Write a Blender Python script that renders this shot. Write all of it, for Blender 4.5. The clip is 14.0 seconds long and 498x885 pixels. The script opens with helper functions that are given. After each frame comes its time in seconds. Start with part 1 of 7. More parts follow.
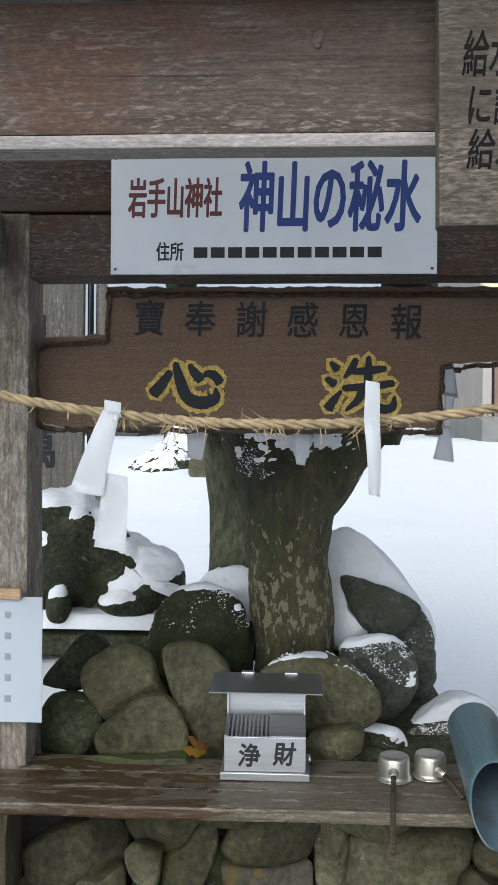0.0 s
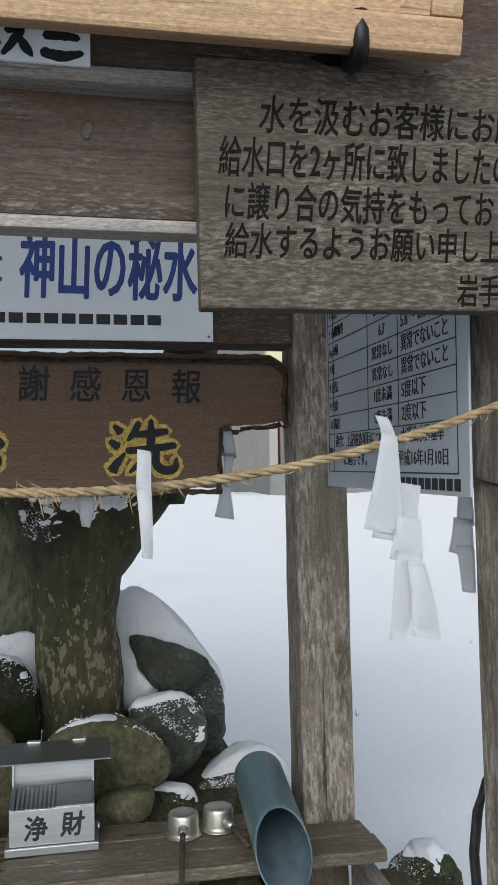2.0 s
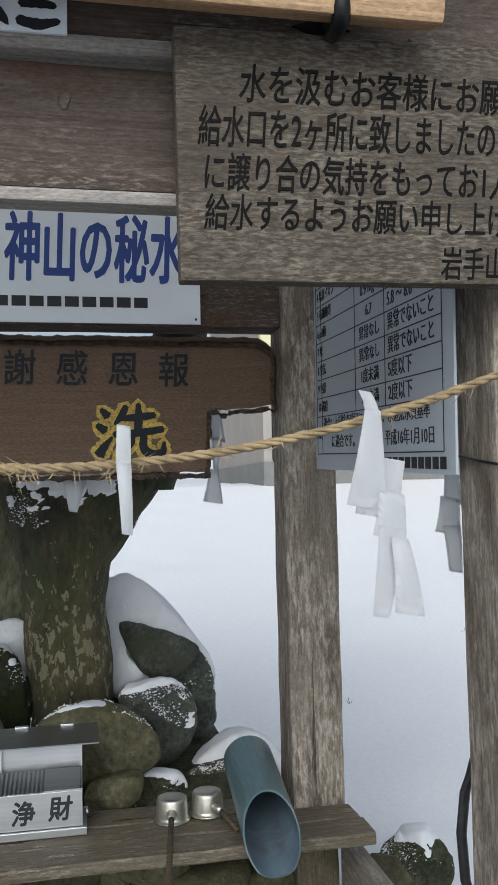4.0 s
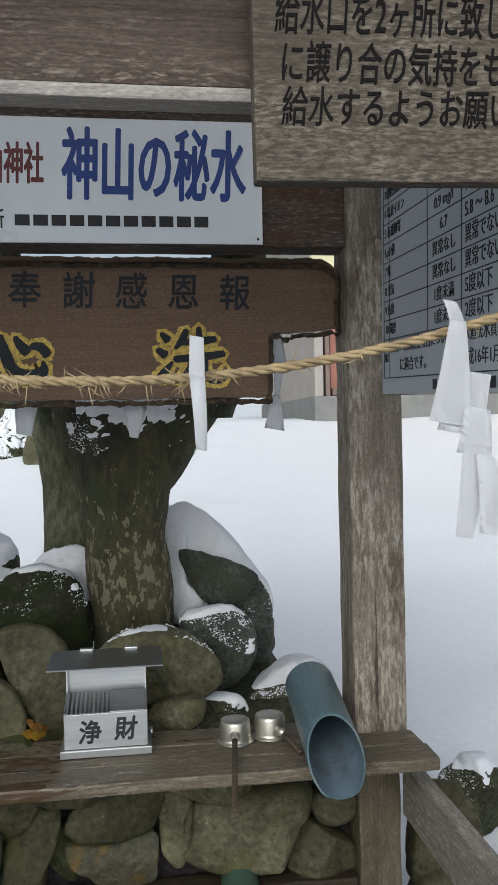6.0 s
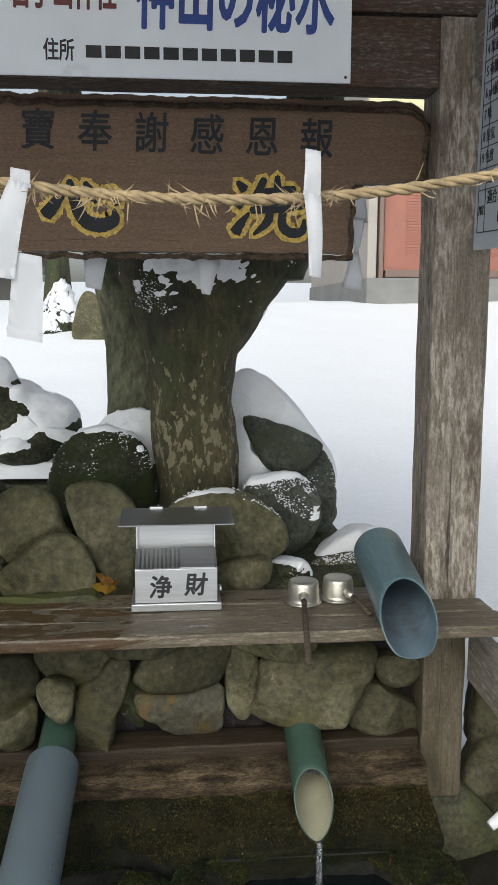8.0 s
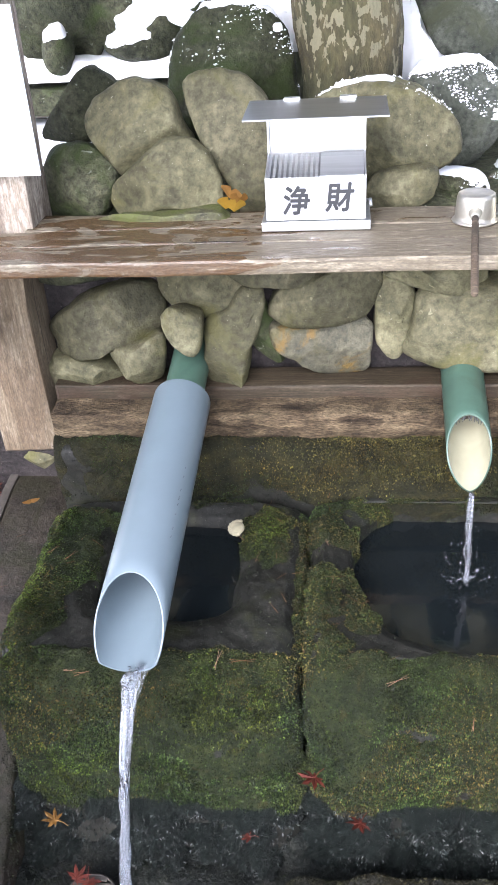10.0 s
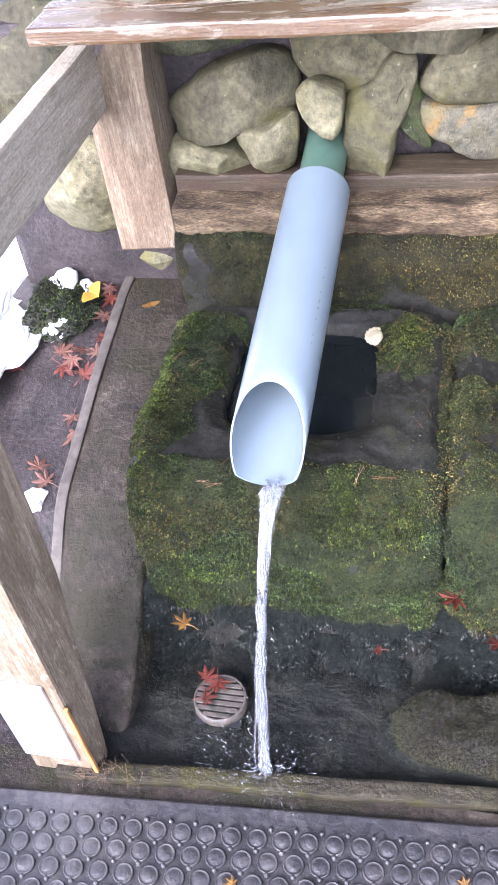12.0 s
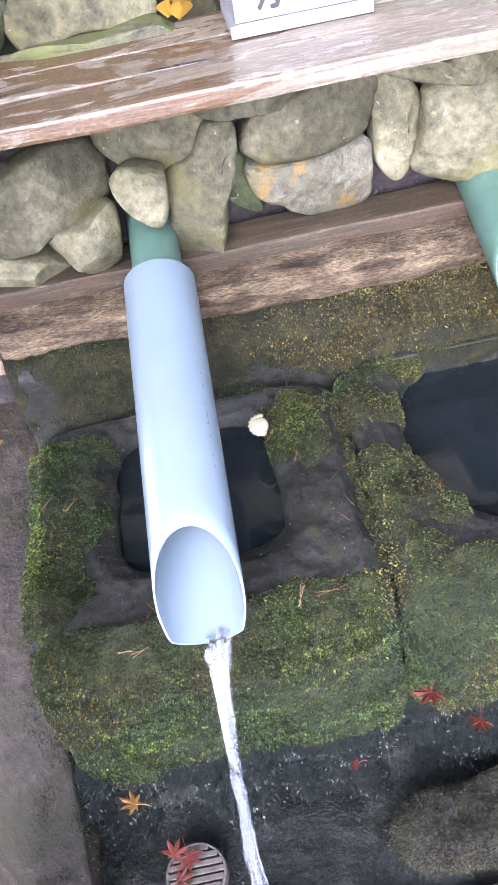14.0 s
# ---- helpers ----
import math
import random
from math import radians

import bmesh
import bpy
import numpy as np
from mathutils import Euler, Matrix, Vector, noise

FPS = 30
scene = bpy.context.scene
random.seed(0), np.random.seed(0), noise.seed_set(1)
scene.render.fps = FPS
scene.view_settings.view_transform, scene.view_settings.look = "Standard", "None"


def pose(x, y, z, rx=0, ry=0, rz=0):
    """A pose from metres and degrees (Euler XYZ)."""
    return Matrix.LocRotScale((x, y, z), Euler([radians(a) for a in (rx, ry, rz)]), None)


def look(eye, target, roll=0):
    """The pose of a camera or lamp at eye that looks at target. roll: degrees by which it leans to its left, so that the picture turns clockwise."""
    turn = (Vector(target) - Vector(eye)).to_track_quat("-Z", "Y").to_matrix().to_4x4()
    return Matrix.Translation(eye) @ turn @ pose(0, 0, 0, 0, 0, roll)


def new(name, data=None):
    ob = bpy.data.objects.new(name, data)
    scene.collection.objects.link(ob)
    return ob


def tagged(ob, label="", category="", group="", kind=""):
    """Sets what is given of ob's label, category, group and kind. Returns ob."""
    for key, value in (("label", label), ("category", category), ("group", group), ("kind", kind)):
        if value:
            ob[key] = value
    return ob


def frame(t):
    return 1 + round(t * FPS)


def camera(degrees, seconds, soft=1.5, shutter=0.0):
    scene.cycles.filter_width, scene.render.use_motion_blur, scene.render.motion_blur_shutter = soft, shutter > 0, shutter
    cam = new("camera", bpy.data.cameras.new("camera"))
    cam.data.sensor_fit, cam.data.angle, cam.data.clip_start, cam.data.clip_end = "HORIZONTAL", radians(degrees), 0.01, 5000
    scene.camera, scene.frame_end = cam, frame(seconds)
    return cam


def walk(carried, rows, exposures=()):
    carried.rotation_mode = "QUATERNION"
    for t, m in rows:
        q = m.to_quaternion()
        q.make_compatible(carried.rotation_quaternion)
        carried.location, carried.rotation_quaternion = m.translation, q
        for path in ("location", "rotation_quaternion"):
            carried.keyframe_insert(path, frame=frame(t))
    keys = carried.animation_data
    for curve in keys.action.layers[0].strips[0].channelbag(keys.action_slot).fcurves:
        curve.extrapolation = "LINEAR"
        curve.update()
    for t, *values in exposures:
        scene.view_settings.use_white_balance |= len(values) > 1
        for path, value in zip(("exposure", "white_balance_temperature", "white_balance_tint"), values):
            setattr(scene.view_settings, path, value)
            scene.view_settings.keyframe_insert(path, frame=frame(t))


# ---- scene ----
cam = camera(32.6, 14.0)
PATH = [
    (0, (0.047, 0.105, 1.571), (-0.05, 2.103, 1.565), 0.4),
    (0.5, (0.055, 0.095, 1.57), (-0.007, 2.094, 1.574), 0.1),
    (1, (0.073, 0.074, 1.58), (0.207, 2.069, 1.638), -0.6),
    (1.5, (0.075, 0.054, 1.581), (0.414, 2.022, 1.694), -1.2),
    (2, (0.068, 0.053, 1.582), (0.448, 2.013, 1.704), -1.1),
    (2.5, (0.079, 0.045, 1.576), (0.477, 2.0, 1.708), -1.4),
    (2.7, (0.082, 0.047, 1.575), (0.493, 1.999, 1.71), -1.5),
    (4.8, (0.086, 0.075, 1.557), (0.419, 2.046, 1.622), -1.2),
    (5, (0.083, 0.078, 1.559), (0.396, 2.052, 1.614), -1.2),
    (5.5, (0.079, 0.082, 1.556), (0.379, 2.059, 1.6), -1.2),
    (5.9, (0.061, 0.103, 1.541), (0.359, 2.081, 1.531), -1.5),
    (6, (0.061, 0.108, 1.538), (0.338, 2.089, 1.498), -1.2),
    (6.5, (0.012, 0.137, 1.517), (0.239, 2.116, 1.343), -0.3),
    (7, (-0.014, 0.143, 1.506), (0.187, 2.122, 1.299), -0.2),
    (7.5, (-0.019, 0.148, 1.497), (0.163, 2.125, 1.256), -0.1),
    (8, (-0.005, 0.168, 1.479), (0.174, 2.136, 1.176), 0.1),
    (8.5, (0.085, 0.227, 1.454), (0.034, 2.185, 1.05), -1.3),
    (8.7, (0.117, 0.257, 1.457), (-0.086, 2.188, 0.976), -2.0),
    (10.8, (0.013, 0.492, 1.28), (-0.222, 1.977, -0.039), -5.4),
    (11, (0.017, 0.498, 1.277), (-0.256, 1.938, -0.085), -6.2),
    (11.5, (0.001, 0.494, 1.265), (-0.435, 1.818, -0.169), -9.3),
    (12, (-0.048, 0.505, 1.271), (-0.463, 1.883, -0.118), -8.5),
    (12.5, (-0.201, 0.539, 1.274), (-0.34, 2.0, -0.084), -4.6),
    (13, (-0.225, 0.548, 1.271), (-0.162, 2.017, -0.085), -2.3),
    (13.5, (-0.228, 0.638, 1.264), (-0.232, 2.089, -0.113), -6.1),
    (14, (-0.18, 0.718, 1.264), (-0.168, 2.154, -0.128), -11.3),
]
walk(cam, [(t, look(eye, target, roll)) for t, eye, target, roll in PATH],
     exposures=[(0, 0.12, 6050, 8), (0.5, 0.12, 6050, 8), (1, 0.12, 6050, 8), (1.5, -0.12, 6150, 8), (2.7, -0.20, 6150, 8), (4.8, -0.12, 6200, 8), (6, -0.15, 6300, 8), (6.5, -0.05, 6400, 8), (7, 0.06, 6450, 8),
                (7.5, 0.12, 6500, 8), (8, 0.12, 6500, 8), (8.5, 0.28, 6480, 6), (8.7, 0.33, 6480, 6), (10.8, 2.90, 5720, 26), (11.5, 2.90, 5780, 27), (12, 2.86, 5800, 27), (13, 2.96, 5700, 25), (14, 2.96, 5640, 28)])

# ---- light: overcast winter day ----
world = bpy.data.worlds.new("overcast_sky")
scene.world = world
world.use_nodes = True
wn = world.node_tree.nodes
sky = wn.new("ShaderNodeTexSky")
sky.sky_type = "NISHITA"
sky.sun_disc = False
sky.sun_elevation, sky.sun_rotation = radians(36), radians(200)
sky.air_density, sky.dust_density, sky.ozone_density = 1.0, 4.0, 1.2
wn["Background"].inputs[1].default_value = 0.14
cloud = wn.new("ShaderNodeHueSaturation")
cloud.inputs["Saturation"].default_value = 0.45
world.node_tree.links.new(sky.outputs[0], cloud.inputs["Color"])
world.node_tree.links.new(cloud.outputs[0], wn["Background"].inputs[0])
sun = new("sun", bpy.data.lights.new("sun", "SUN"))
sun.data.energy, sun.data.angle, sun.data.color = 1.6, radians(70), (0.93, 0.985, 1.0)
sun.matrix_world = look((-2, -8, 6), (0, 2, 0))


# ---- materials ----
def nodes_of(name):
    m = bpy.data.materials.new(name)
    m.use_nodes = True
    return m, m.node_tree.nodes, m.node_tree.links, m.node_tree.nodes["Principled BSDF"]


def mapped(n, l, scale):
    tc = n.new("ShaderNodeTexCoord")
    mp = n.new("ShaderNodeMapping")
    mp.inputs["Scale"].default_value = scale
    l.new(tc.outputs["Object"], mp.inputs["Vector"])
    return mp.outputs["Vector"]


def noisy(n, l, vec, scale, detail=6.0, rough=0.6, distort=0.0):
    t = n.new("ShaderNodeTexNoise")
    t.inputs["Scale"].default_value, t.inputs["Detail"].default_value = scale, detail
    t.inputs["Roughness"].default_value, t.inputs["Distortion"].default_value = rough, distort
    l.new(vec, t.inputs["Vector"])
    return t.outputs["Fac"]


def ramp(n, l, fac, *stops):
    r = n.new("ShaderNodeValToRGB")
    e = r.color_ramp.elements
    while len(e) < len(stops):
        e.new(0.5)
    for k, (p, c) in zip(e, stops):
        k.position = p
        k.color = (*c, 1) if len(c) == 3 else c
    l.new(fac, r.inputs["Fac"])
    return r.outputs["Color"]


def mixed(n, l, fac, a, b, mode="MIX"):
    m = n.new("ShaderNodeMix")
    m.data_type, m.blend_type = "RGBA", mode
    if isinstance(fac, float):
        m.inputs[0].default_value = fac
    else:
        l.new(fac, m.inputs[0])
    for k, v in ((6, a), (7, b)):
        if isinstance(v, tuple):
            m.inputs[k].default_value = (*v, 1)
        else:
            l.new(v, m.inputs[k])
    return m.outputs[2]


def bumped(n, l, b, height, strength, distance):
    bp = n.new("ShaderNodeBump")
    bp.inputs["Strength"].default_value, bp.inputs["Distance"].default_value = strength, distance
    l.new(height, bp.inputs["Height"])
    l.new(bp.outputs["Normal"], b.inputs["Normal"])


BW = lambda lo, hi: ((lo, (0, 0, 0)), (hi, (1, 1, 1)))
STRETCH = {"x": (1.2, 22, 22), "y": (22, 1.2, 22), "z": (22, 22, 1.2)}


def wood(name, dark, mid, pale, axis, fleck=0.35, fleck_colour=(0.42, 0.38, 0.34), rough=0.85, stain=None, stain_at=0.55, fleck_scale=1.0, wet=None):
    """Weathered timber: long grain at two scales, worn pale flecks along it, broad stains, fine cracks."""
    m, n, l, b = nodes_of(name)
    long_ = {"x": 0, "y": 1, "z": 2}[axis]
    way = lambda along_, across_: tuple(along_ if k == long_ else across_ for k in range(3))
    coarse = noisy(n, l, mapped(n, l, way(1.2, 22)), 3.5, 8, 0.65, 0.6)
    fine = noisy(n, l, mapped(n, l, way(6, 170)), 2.2, 6, 0.7, 0.2)
    grain = mixed(n, l, 0.5, coarse, fine)
    col = ramp(n, l, grain, (0.34, dark), (0.5, mid), (0.66, pale))
    f1 = ramp(n, l, noisy(n, l, mapped(n, l, way(17 * fleck_scale, 66 * fleck_scale)), 1.9, 5, 0.62, 0.4), *BW(0.62 - fleck * 0.25, 0.76 - fleck * 0.2))
    big = noisy(n, l, mapped(n, l, way(1.8, 5)), 2.0, 5, 0.6)
    fm = mixed(n, l, 1.0, f1, ramp(n, l, big, *BW(0.34, 0.58)), "MULTIPLY")
    col = mixed(n, l, fm, col, mixed(n, l, 0.4, fleck_colour, ramp(n, l, fine, (0.3, tuple(c * 0.6 for c in fleck_colour)), (0.7, tuple(min(1, c * 1.25) for c in fleck_colour)))))
    if stain:
        st = noisy(n, l, mapped(n, l, way(2.5, 7)), 1.5, 6, 0.65, 0.5)
        if wet:
            st = noisy(n, l, mapped(n, l, way(4.5, 15)), 1.1, 5, 0.55, 1.8)
            sx = n.new("ShaderNodeSeparateXYZ")
            l.new(mapped(n, l, (1, 1, 1)), sx.inputs[0])
            shift = n.new("ShaderNodeMapRange")
            shift.inputs[1].default_value, shift.inputs[2].default_value = wet
            shift.inputs[3].default_value, shift.inputs[4].default_value = 0.10, -0.16
            l.new(sx.outputs[0], shift.inputs[0])
            ad = n.new("ShaderNodeMath")
            l.new(st, ad.inputs[0])
            l.new(shift.outputs[0], ad.inputs[1])
            st = ad.outputs[0]
            l.new(ramp(n, l, st, (stain_at, (rough,) * 3), (stain_at + 0.06, (0.22,) * 3)), b.inputs["Roughness"])
        col = mixed(n, l, ramp(n, l, st, *BW(stain_at, stain_at + 0.1)), col, mixed(n, l, 0.85 if wet else 0.6, col, stain))
    tooth = noisy(n, l, mapped(n, l, way(55, 150)), 2.2, 4, 0.7)
    col = mixed(n, l, 0.7, col, ramp(n, l, tooth, (0.3, (0.26, 0.26, 0.26)), (0.7, (0.74, 0.74, 0.74))), "OVERLAY")
    crack = ramp(n, l, noisy(n, l, mapped(n, l, way(1.6, 75)), 1.4, 3, 0.5, 0.3), (0.27, (0.25, 0.25, 0.25)), (0.33, (1, 1, 1)))
    col = mixed(n, l, 1.0, col, crack, "MULTIPLY")
    l.new(col, b.inputs["Base Color"])
    if not wet:
        b.inputs["Roughness"].default_value = rough
    bumped(n, l, b, grain, 0.6, 0.003)
    return m


def stony(name, dark, mid, pale, scale=9.0, lichen=None, lichen_at=0.62, rough=0.7, bump=0.5, vary=0.35, moss=None, moss_at=0.55, patch=3.2, contrast=0.9, stretch=(1, 1, 1)):
    """River stone: mottled, speckled, each stone a little different."""
    m, n, l, b = nodes_of(name)
    v = mapped(n, l, stretch)
    big = noisy(n, l, v, scale, 6, 0.62, 0.5)
    fine = noisy(n, l, v, scale * 9, 6, 0.7)
    col = ramp(n, l, big, (0.3, dark), (0.5, mid), (0.7, pale))
    col = mixed(n, l, contrast, col, ramp(n, l, fine, (0.34, (0.12, 0.12, 0.12)), (0.68, (0.88, 0.88, 0.88))), "OVERLAY")
    specks = ramp(n, l, noisy(n, l, v, scale * 28, 3, 0.6), (0.70, (0, 0, 0)), (0.76, (1, 1, 1)))
    col = mixed(n, l, specks, col, mixed(n, l, 0.5, col, (0.5, 0.5, 0.45)))
    if moss:
        mk = ramp(n, l, noisy(n, l, v, scale * 0.7, 8, 0.7, 0.8), *BW(moss_at, moss_at + 0.12))
        col = mixed(n, l, mk, col, moss)
    if lichen:
        spots = ramp(n, l, noisy(n, l, v, scale * patch, 5, 0.6, 0.6), *BW(lichen_at, lichen_at + 0.05))
        col = mixed(n, l, spots, col, lichen)
    oi = n.new("ShaderNodeObjectInfo")
    tone = ramp(n, l, oi.outputs["Random"], (0.0, (0.5 - vary / 2,) * 3), (1.0, (0.5 + vary / 2,) * 3))
    col = mixed(n, l, 0.8, col, tone, "OVERLAY")
    l.new(col, b.inputs["Base Color"])
    b.inputs["Roughness"].default_value = rough
    hs = mixed(n, l, 0.4, big, fine)
    bumped(n, l, b, hs, bump, 0.02)
    return m


def plain(name, colour, rough=0.5, metal=0.0, vary=0.12, scale=14.0, bump=0.08, axis=None, dirt=None, dirt_at=0.6):
    m, n, l, b = nodes_of(name)
    v = mapped(n, l, STRETCH[axis] if axis else (1, 1, 1))
    f = noisy(n, l, v, scale, 6, 0.6, 0.3)
    lo, hi = tuple(c * (1 - vary) for c in colour), tuple(min(1, c * (1 + vary)) for c in colour)
    col = ramp(n, l, f, (0.3, lo), (0.7, hi))
    if dirt:
        col = mixed(n, l, ramp(n, l, noisy(n, l, mapped(n, l, (1, 1, 1)), scale * 0.5, 7, 0.65, 0.5), *BW(dirt_at, dirt_at + 0.15)), col, dirt)
    l.new(col, b.inputs["Base Color"])
    b.inputs["Roughness"].default_value, b.inputs["Metallic"].default_value = rough, metal
    if bump:
        bumped(n, l, b, f, bump, 0.003)
    return m


POST_WOOD = wood("weathered_post_wood", (0.098, 0.076, 0.056), (0.178, 0.148, 0.116), (0.265, 0.231, 0.189), "z", 0.75, (0.40, 0.36, 0.305), stain=(0.066, 0.045, 0.028), stain_at=0.52, fleck_scale=0.9)
WARM_POST = wood("warm_post_wood", (0.066, 0.048, 0.029), (0.120, 0.092, 0.058), (0.185, 0.152, 0.106), "z", 0.3, (0.24, 0.205, 0.155), stain=(0.052, 0.030, 0.013), stain_at=0.47)
DAMP_POST = wood("damp_post_wood", (0.058, 0.045, 0.028), (0.100, 0.082, 0.052), (0.150, 0.126, 0.086), "z", 0.25, (0.18, 0.15, 0.11), rough=0.65, stain=(0.045, 0.036, 0.016), stain_at=0.48)
BEAM_WOOD = wood("weathered_beam_wood", (0.036, 0.024, 0.017), (0.070, 0.051, 0.039), (0.108, 0.084, 0.067), "x", 0.45, (0.225, 0.190, 0.158), stain=(0.078, 0.036, 0.018), stain_at=0.50, fleck_scale=1.7)
PALE_POST = wood("bleached_post_wood", (0.060, 0.044, 0.026), (0.125, 0.098, 0.064), (0.215, 0.178, 0.128), "z", 0.35, (0.27, 0.235, 0.18), stain=(0.050, 0.034, 0.014), stain_at=0.48)
# Beam wood made much paler: light on the lower edges, put into colour.
LIT_BEAM = wood("lit_beam_edge_wood", (0.17, 0.15, 0.135), (0.28, 0.255, 0.235), (0.38, 0.355, 0.33), "x", 0.35)
SIDE_WOOD = wood("weathered_side_wood", (0.105, 0.090, 0.072), (0.195, 0.172, 0.142), (0.28, 0.252, 0.215), "y", 0.5, (0.33, 0.30, 0.26))
PALE_SIDE = wood("pale_side_board", (0.15, 0.135, 0.10), (0.24, 0.215, 0.165), (0.32, 0.29, 0.235), "y", 0.2, (0.36, 0.33, 0.28), stain=(0.13, 0.11, 0.07), stain_at=0.52)
PLANK_WOOD = wood("silvered_plank_wood", (0.030, 0.022, 0.015), (0.055, 0.043, 0.030), (0.086, 0.069, 0.050), "x", 0.7, (0.185, 0.160, 0.126), fleck_scale=2.0)
SHELF_WOOD = wood("shelf_wood", (0.052, 0.041, 0.027), (0.108, 0.089, 0.060), (0.175, 0.150, 0.108), "x", 0.45, (0.245, 0.215, 0.162), stain=(0.058, 0.029, 0.010), stain_at=0.52, rough=0.6, wet=(-0.30, 0.45))
BOARD_WOOD = wood("brown_stained_board", (0.108, 0.068, 0.043), (0.132, 0.084, 0.053), (0.156, 0.103, 0.067), "x", 0.06, (0.175, 0.121, 0.081), rough=0.75)
BARK_EDGE = stony("bark_edge", (0.045, 0.028, 0.017), (0.125, 0.082, 0.050), (0.21, 0.145, 0.092), 60, bump=1.0, vary=0)
PINE = wood("fresh_pine", (0.34, 0.20, 0.10), (0.45, 0.29, 0.16), (0.54, 0.37, 0.22), "x", 0.0, (0.6, 0.4, 0.25), rough=0.55)
SILL_WOOD = wood("decayed_sill_wood", (0.028, 0.019, 0.012), (0.075, 0.052, 0.033), (0.150, 0.112, 0.075), "x", 0.3, (0.24, 0.19, 0.13), stain=(0.016, 0.013, 0.007), stain_at=0.46)
# Dark brown sill wood; its near-black tone includes shadow from the stones.
SHADED_SILL = wood("shaded_sill_wood", (0.011, 0.0085, 0.0055), (0.031, 0.0235, 0.0145), (0.064, 0.049, 0.031), "x", 0.15, (0.10, 0.075, 0.052), rough=0.6, stain=(0.032, 0.018, 0.011), stain_at=0.5)
BARK_FLAKE = stony("flaking_bark", (0.013, 0.008, 0.005), (0.088, 0.063, 0.037), (0.20, 0.152, 0.092), 26, rough=0.85, bump=1.0, vary=0, moss=(0.030, 0.024, 0.012), moss_at=0.56, stretch=(0.5, 1, 1.9))
SLATE = stony("grey_green_stone", (0.026, 0.031, 0.022), (0.054, 0.061, 0.046), (0.098, 0.106, 0.088), 9, moss=(0.040, 0.046, 0.022), moss_at=0.54, bump=0.8, vary=0.2)
STONE = stony("river_stone", (0.036, 0.034, 0.018), (0.073, 0.069, 0.039), (0.130, 0.121, 0.074), 7, lichen=(0.19, 0.18, 0.115), lichen_at=0.68, moss=(0.070, 0.066, 0.024), moss_at=0.535, vary=0.55, rough=0.66, bump=0.6, patch=6.0, contrast=0.6)
RUSTY_STONE = stony("rust_lichened_stone", (0.044, 0.042, 0.026), (0.085, 0.080, 0.052), (0.142, 0.134, 0.095), 7, lichen=(0.125, 0.078, 0.016), lichen_at=0.585, moss=(0.072, 0.064, 0.022), moss_at=0.52, rough=0.66, bump=0.9, patch=1.3, contrast=0.75, vary=0)
DARK_STONE = stony("mossy_dark_stone", (0.016, 0.019, 0.010), (0.041, 0.044, 0.024), (0.082, 0.082, 0.050), 9, lichen=(0.17, 0.18, 0.15), lichen_at=0.655, moss=(0.032, 0.046, 0.012), moss_at=0.52, bump=0.9, patch=5.0)


def barky(name, dark, mid, pale, lichen, band):
    """Tree bark: furrows and lichen drawn out along the stem, lichen thickest within a band of heights."""
    m, n, l, b = nodes_of(name)
    v = mapped(n, l, (1, 1, 0.42))
    big = noisy(n, l, v, 9, 7, 0.65, 0.6)
    fine = noisy(n, l, v, 75, 6, 0.7, 0.3)
    col = ramp(n, l, big, (0.32, dark), (0.5, mid), (0.68, pale))
    col = mixed(n, l, 0.8, col, ramp(n, l, fine, (0.32, (0.16, 0.16, 0.16)), (0.7, (0.84, 0.84, 0.84))), "OVERLAY")
    col = mixed(n, l, ramp(n, l, noisy(n, l, v, 5, 6, 0.65, 0.5), *BW(0.5, 0.62)), col, mixed(n, l, 0.6, col, (0.030, 0.050, 0.012)))
    sx = n.new("ShaderNodeSeparateXYZ")
    l.new(mapped(n, l, (1, 1, 1)), sx.inputs[0])
    lo, hi = band
    mr = n.new("ShaderNodeMapRange")
    mr.inputs[1].default_value, mr.inputs[2].default_value = lo, hi
    l.new(sx.outputs[2], mr.inputs[0])
    inside = ramp(n, l, mr.outputs[0], (0.0, (0, 0, 0)), (0.25, (1, 1, 1)), (0.5, (1, 1, 1)), (1.0, (0, 0, 0)))
    warm = mixed(n, l, 1.0, inside, ramp(n, l, noisy(n, l, v, 7, 5, 0.6, 0.4), *BW(0.36, 0.62)), "MULTIPLY")
    col = mixed(n, l, warm, col, mixed(n, l, 0.65, col, ramp(n, l, fine, (0.3, (0.040, 0.033, 0.012)), (0.7, (0.135, 0.108, 0.046)))))
    patch = noisy(n, l, mapped(n, l, (1, 1, 0.5)), 64, 5, 0.55, 0.2)
    ad = n.new("ShaderNodeMath")
    ad.operation = "MULTIPLY_ADD"
    l.new(inside, ad.inputs[0])
    ad.inputs[1].default_value = 0.14
    l.new(patch, ad.inputs[2])
    spots = ramp(n, l, ad.outputs[0], *BW(0.685, 0.700))
    col = mixed(n, l, spots, col, mixed(n, l, fine, tuple(c * 0.7 for c in lichen), tuple(c * 1.2 for c in lichen)))
    l.new(col, b.inputs["Base Color"])
    b.inputs["Roughness"].default_value = 0.8
    bumped(n, l, b, mixed(n, l, 0.5, big, fine), 1.0, 0.016)
    return m


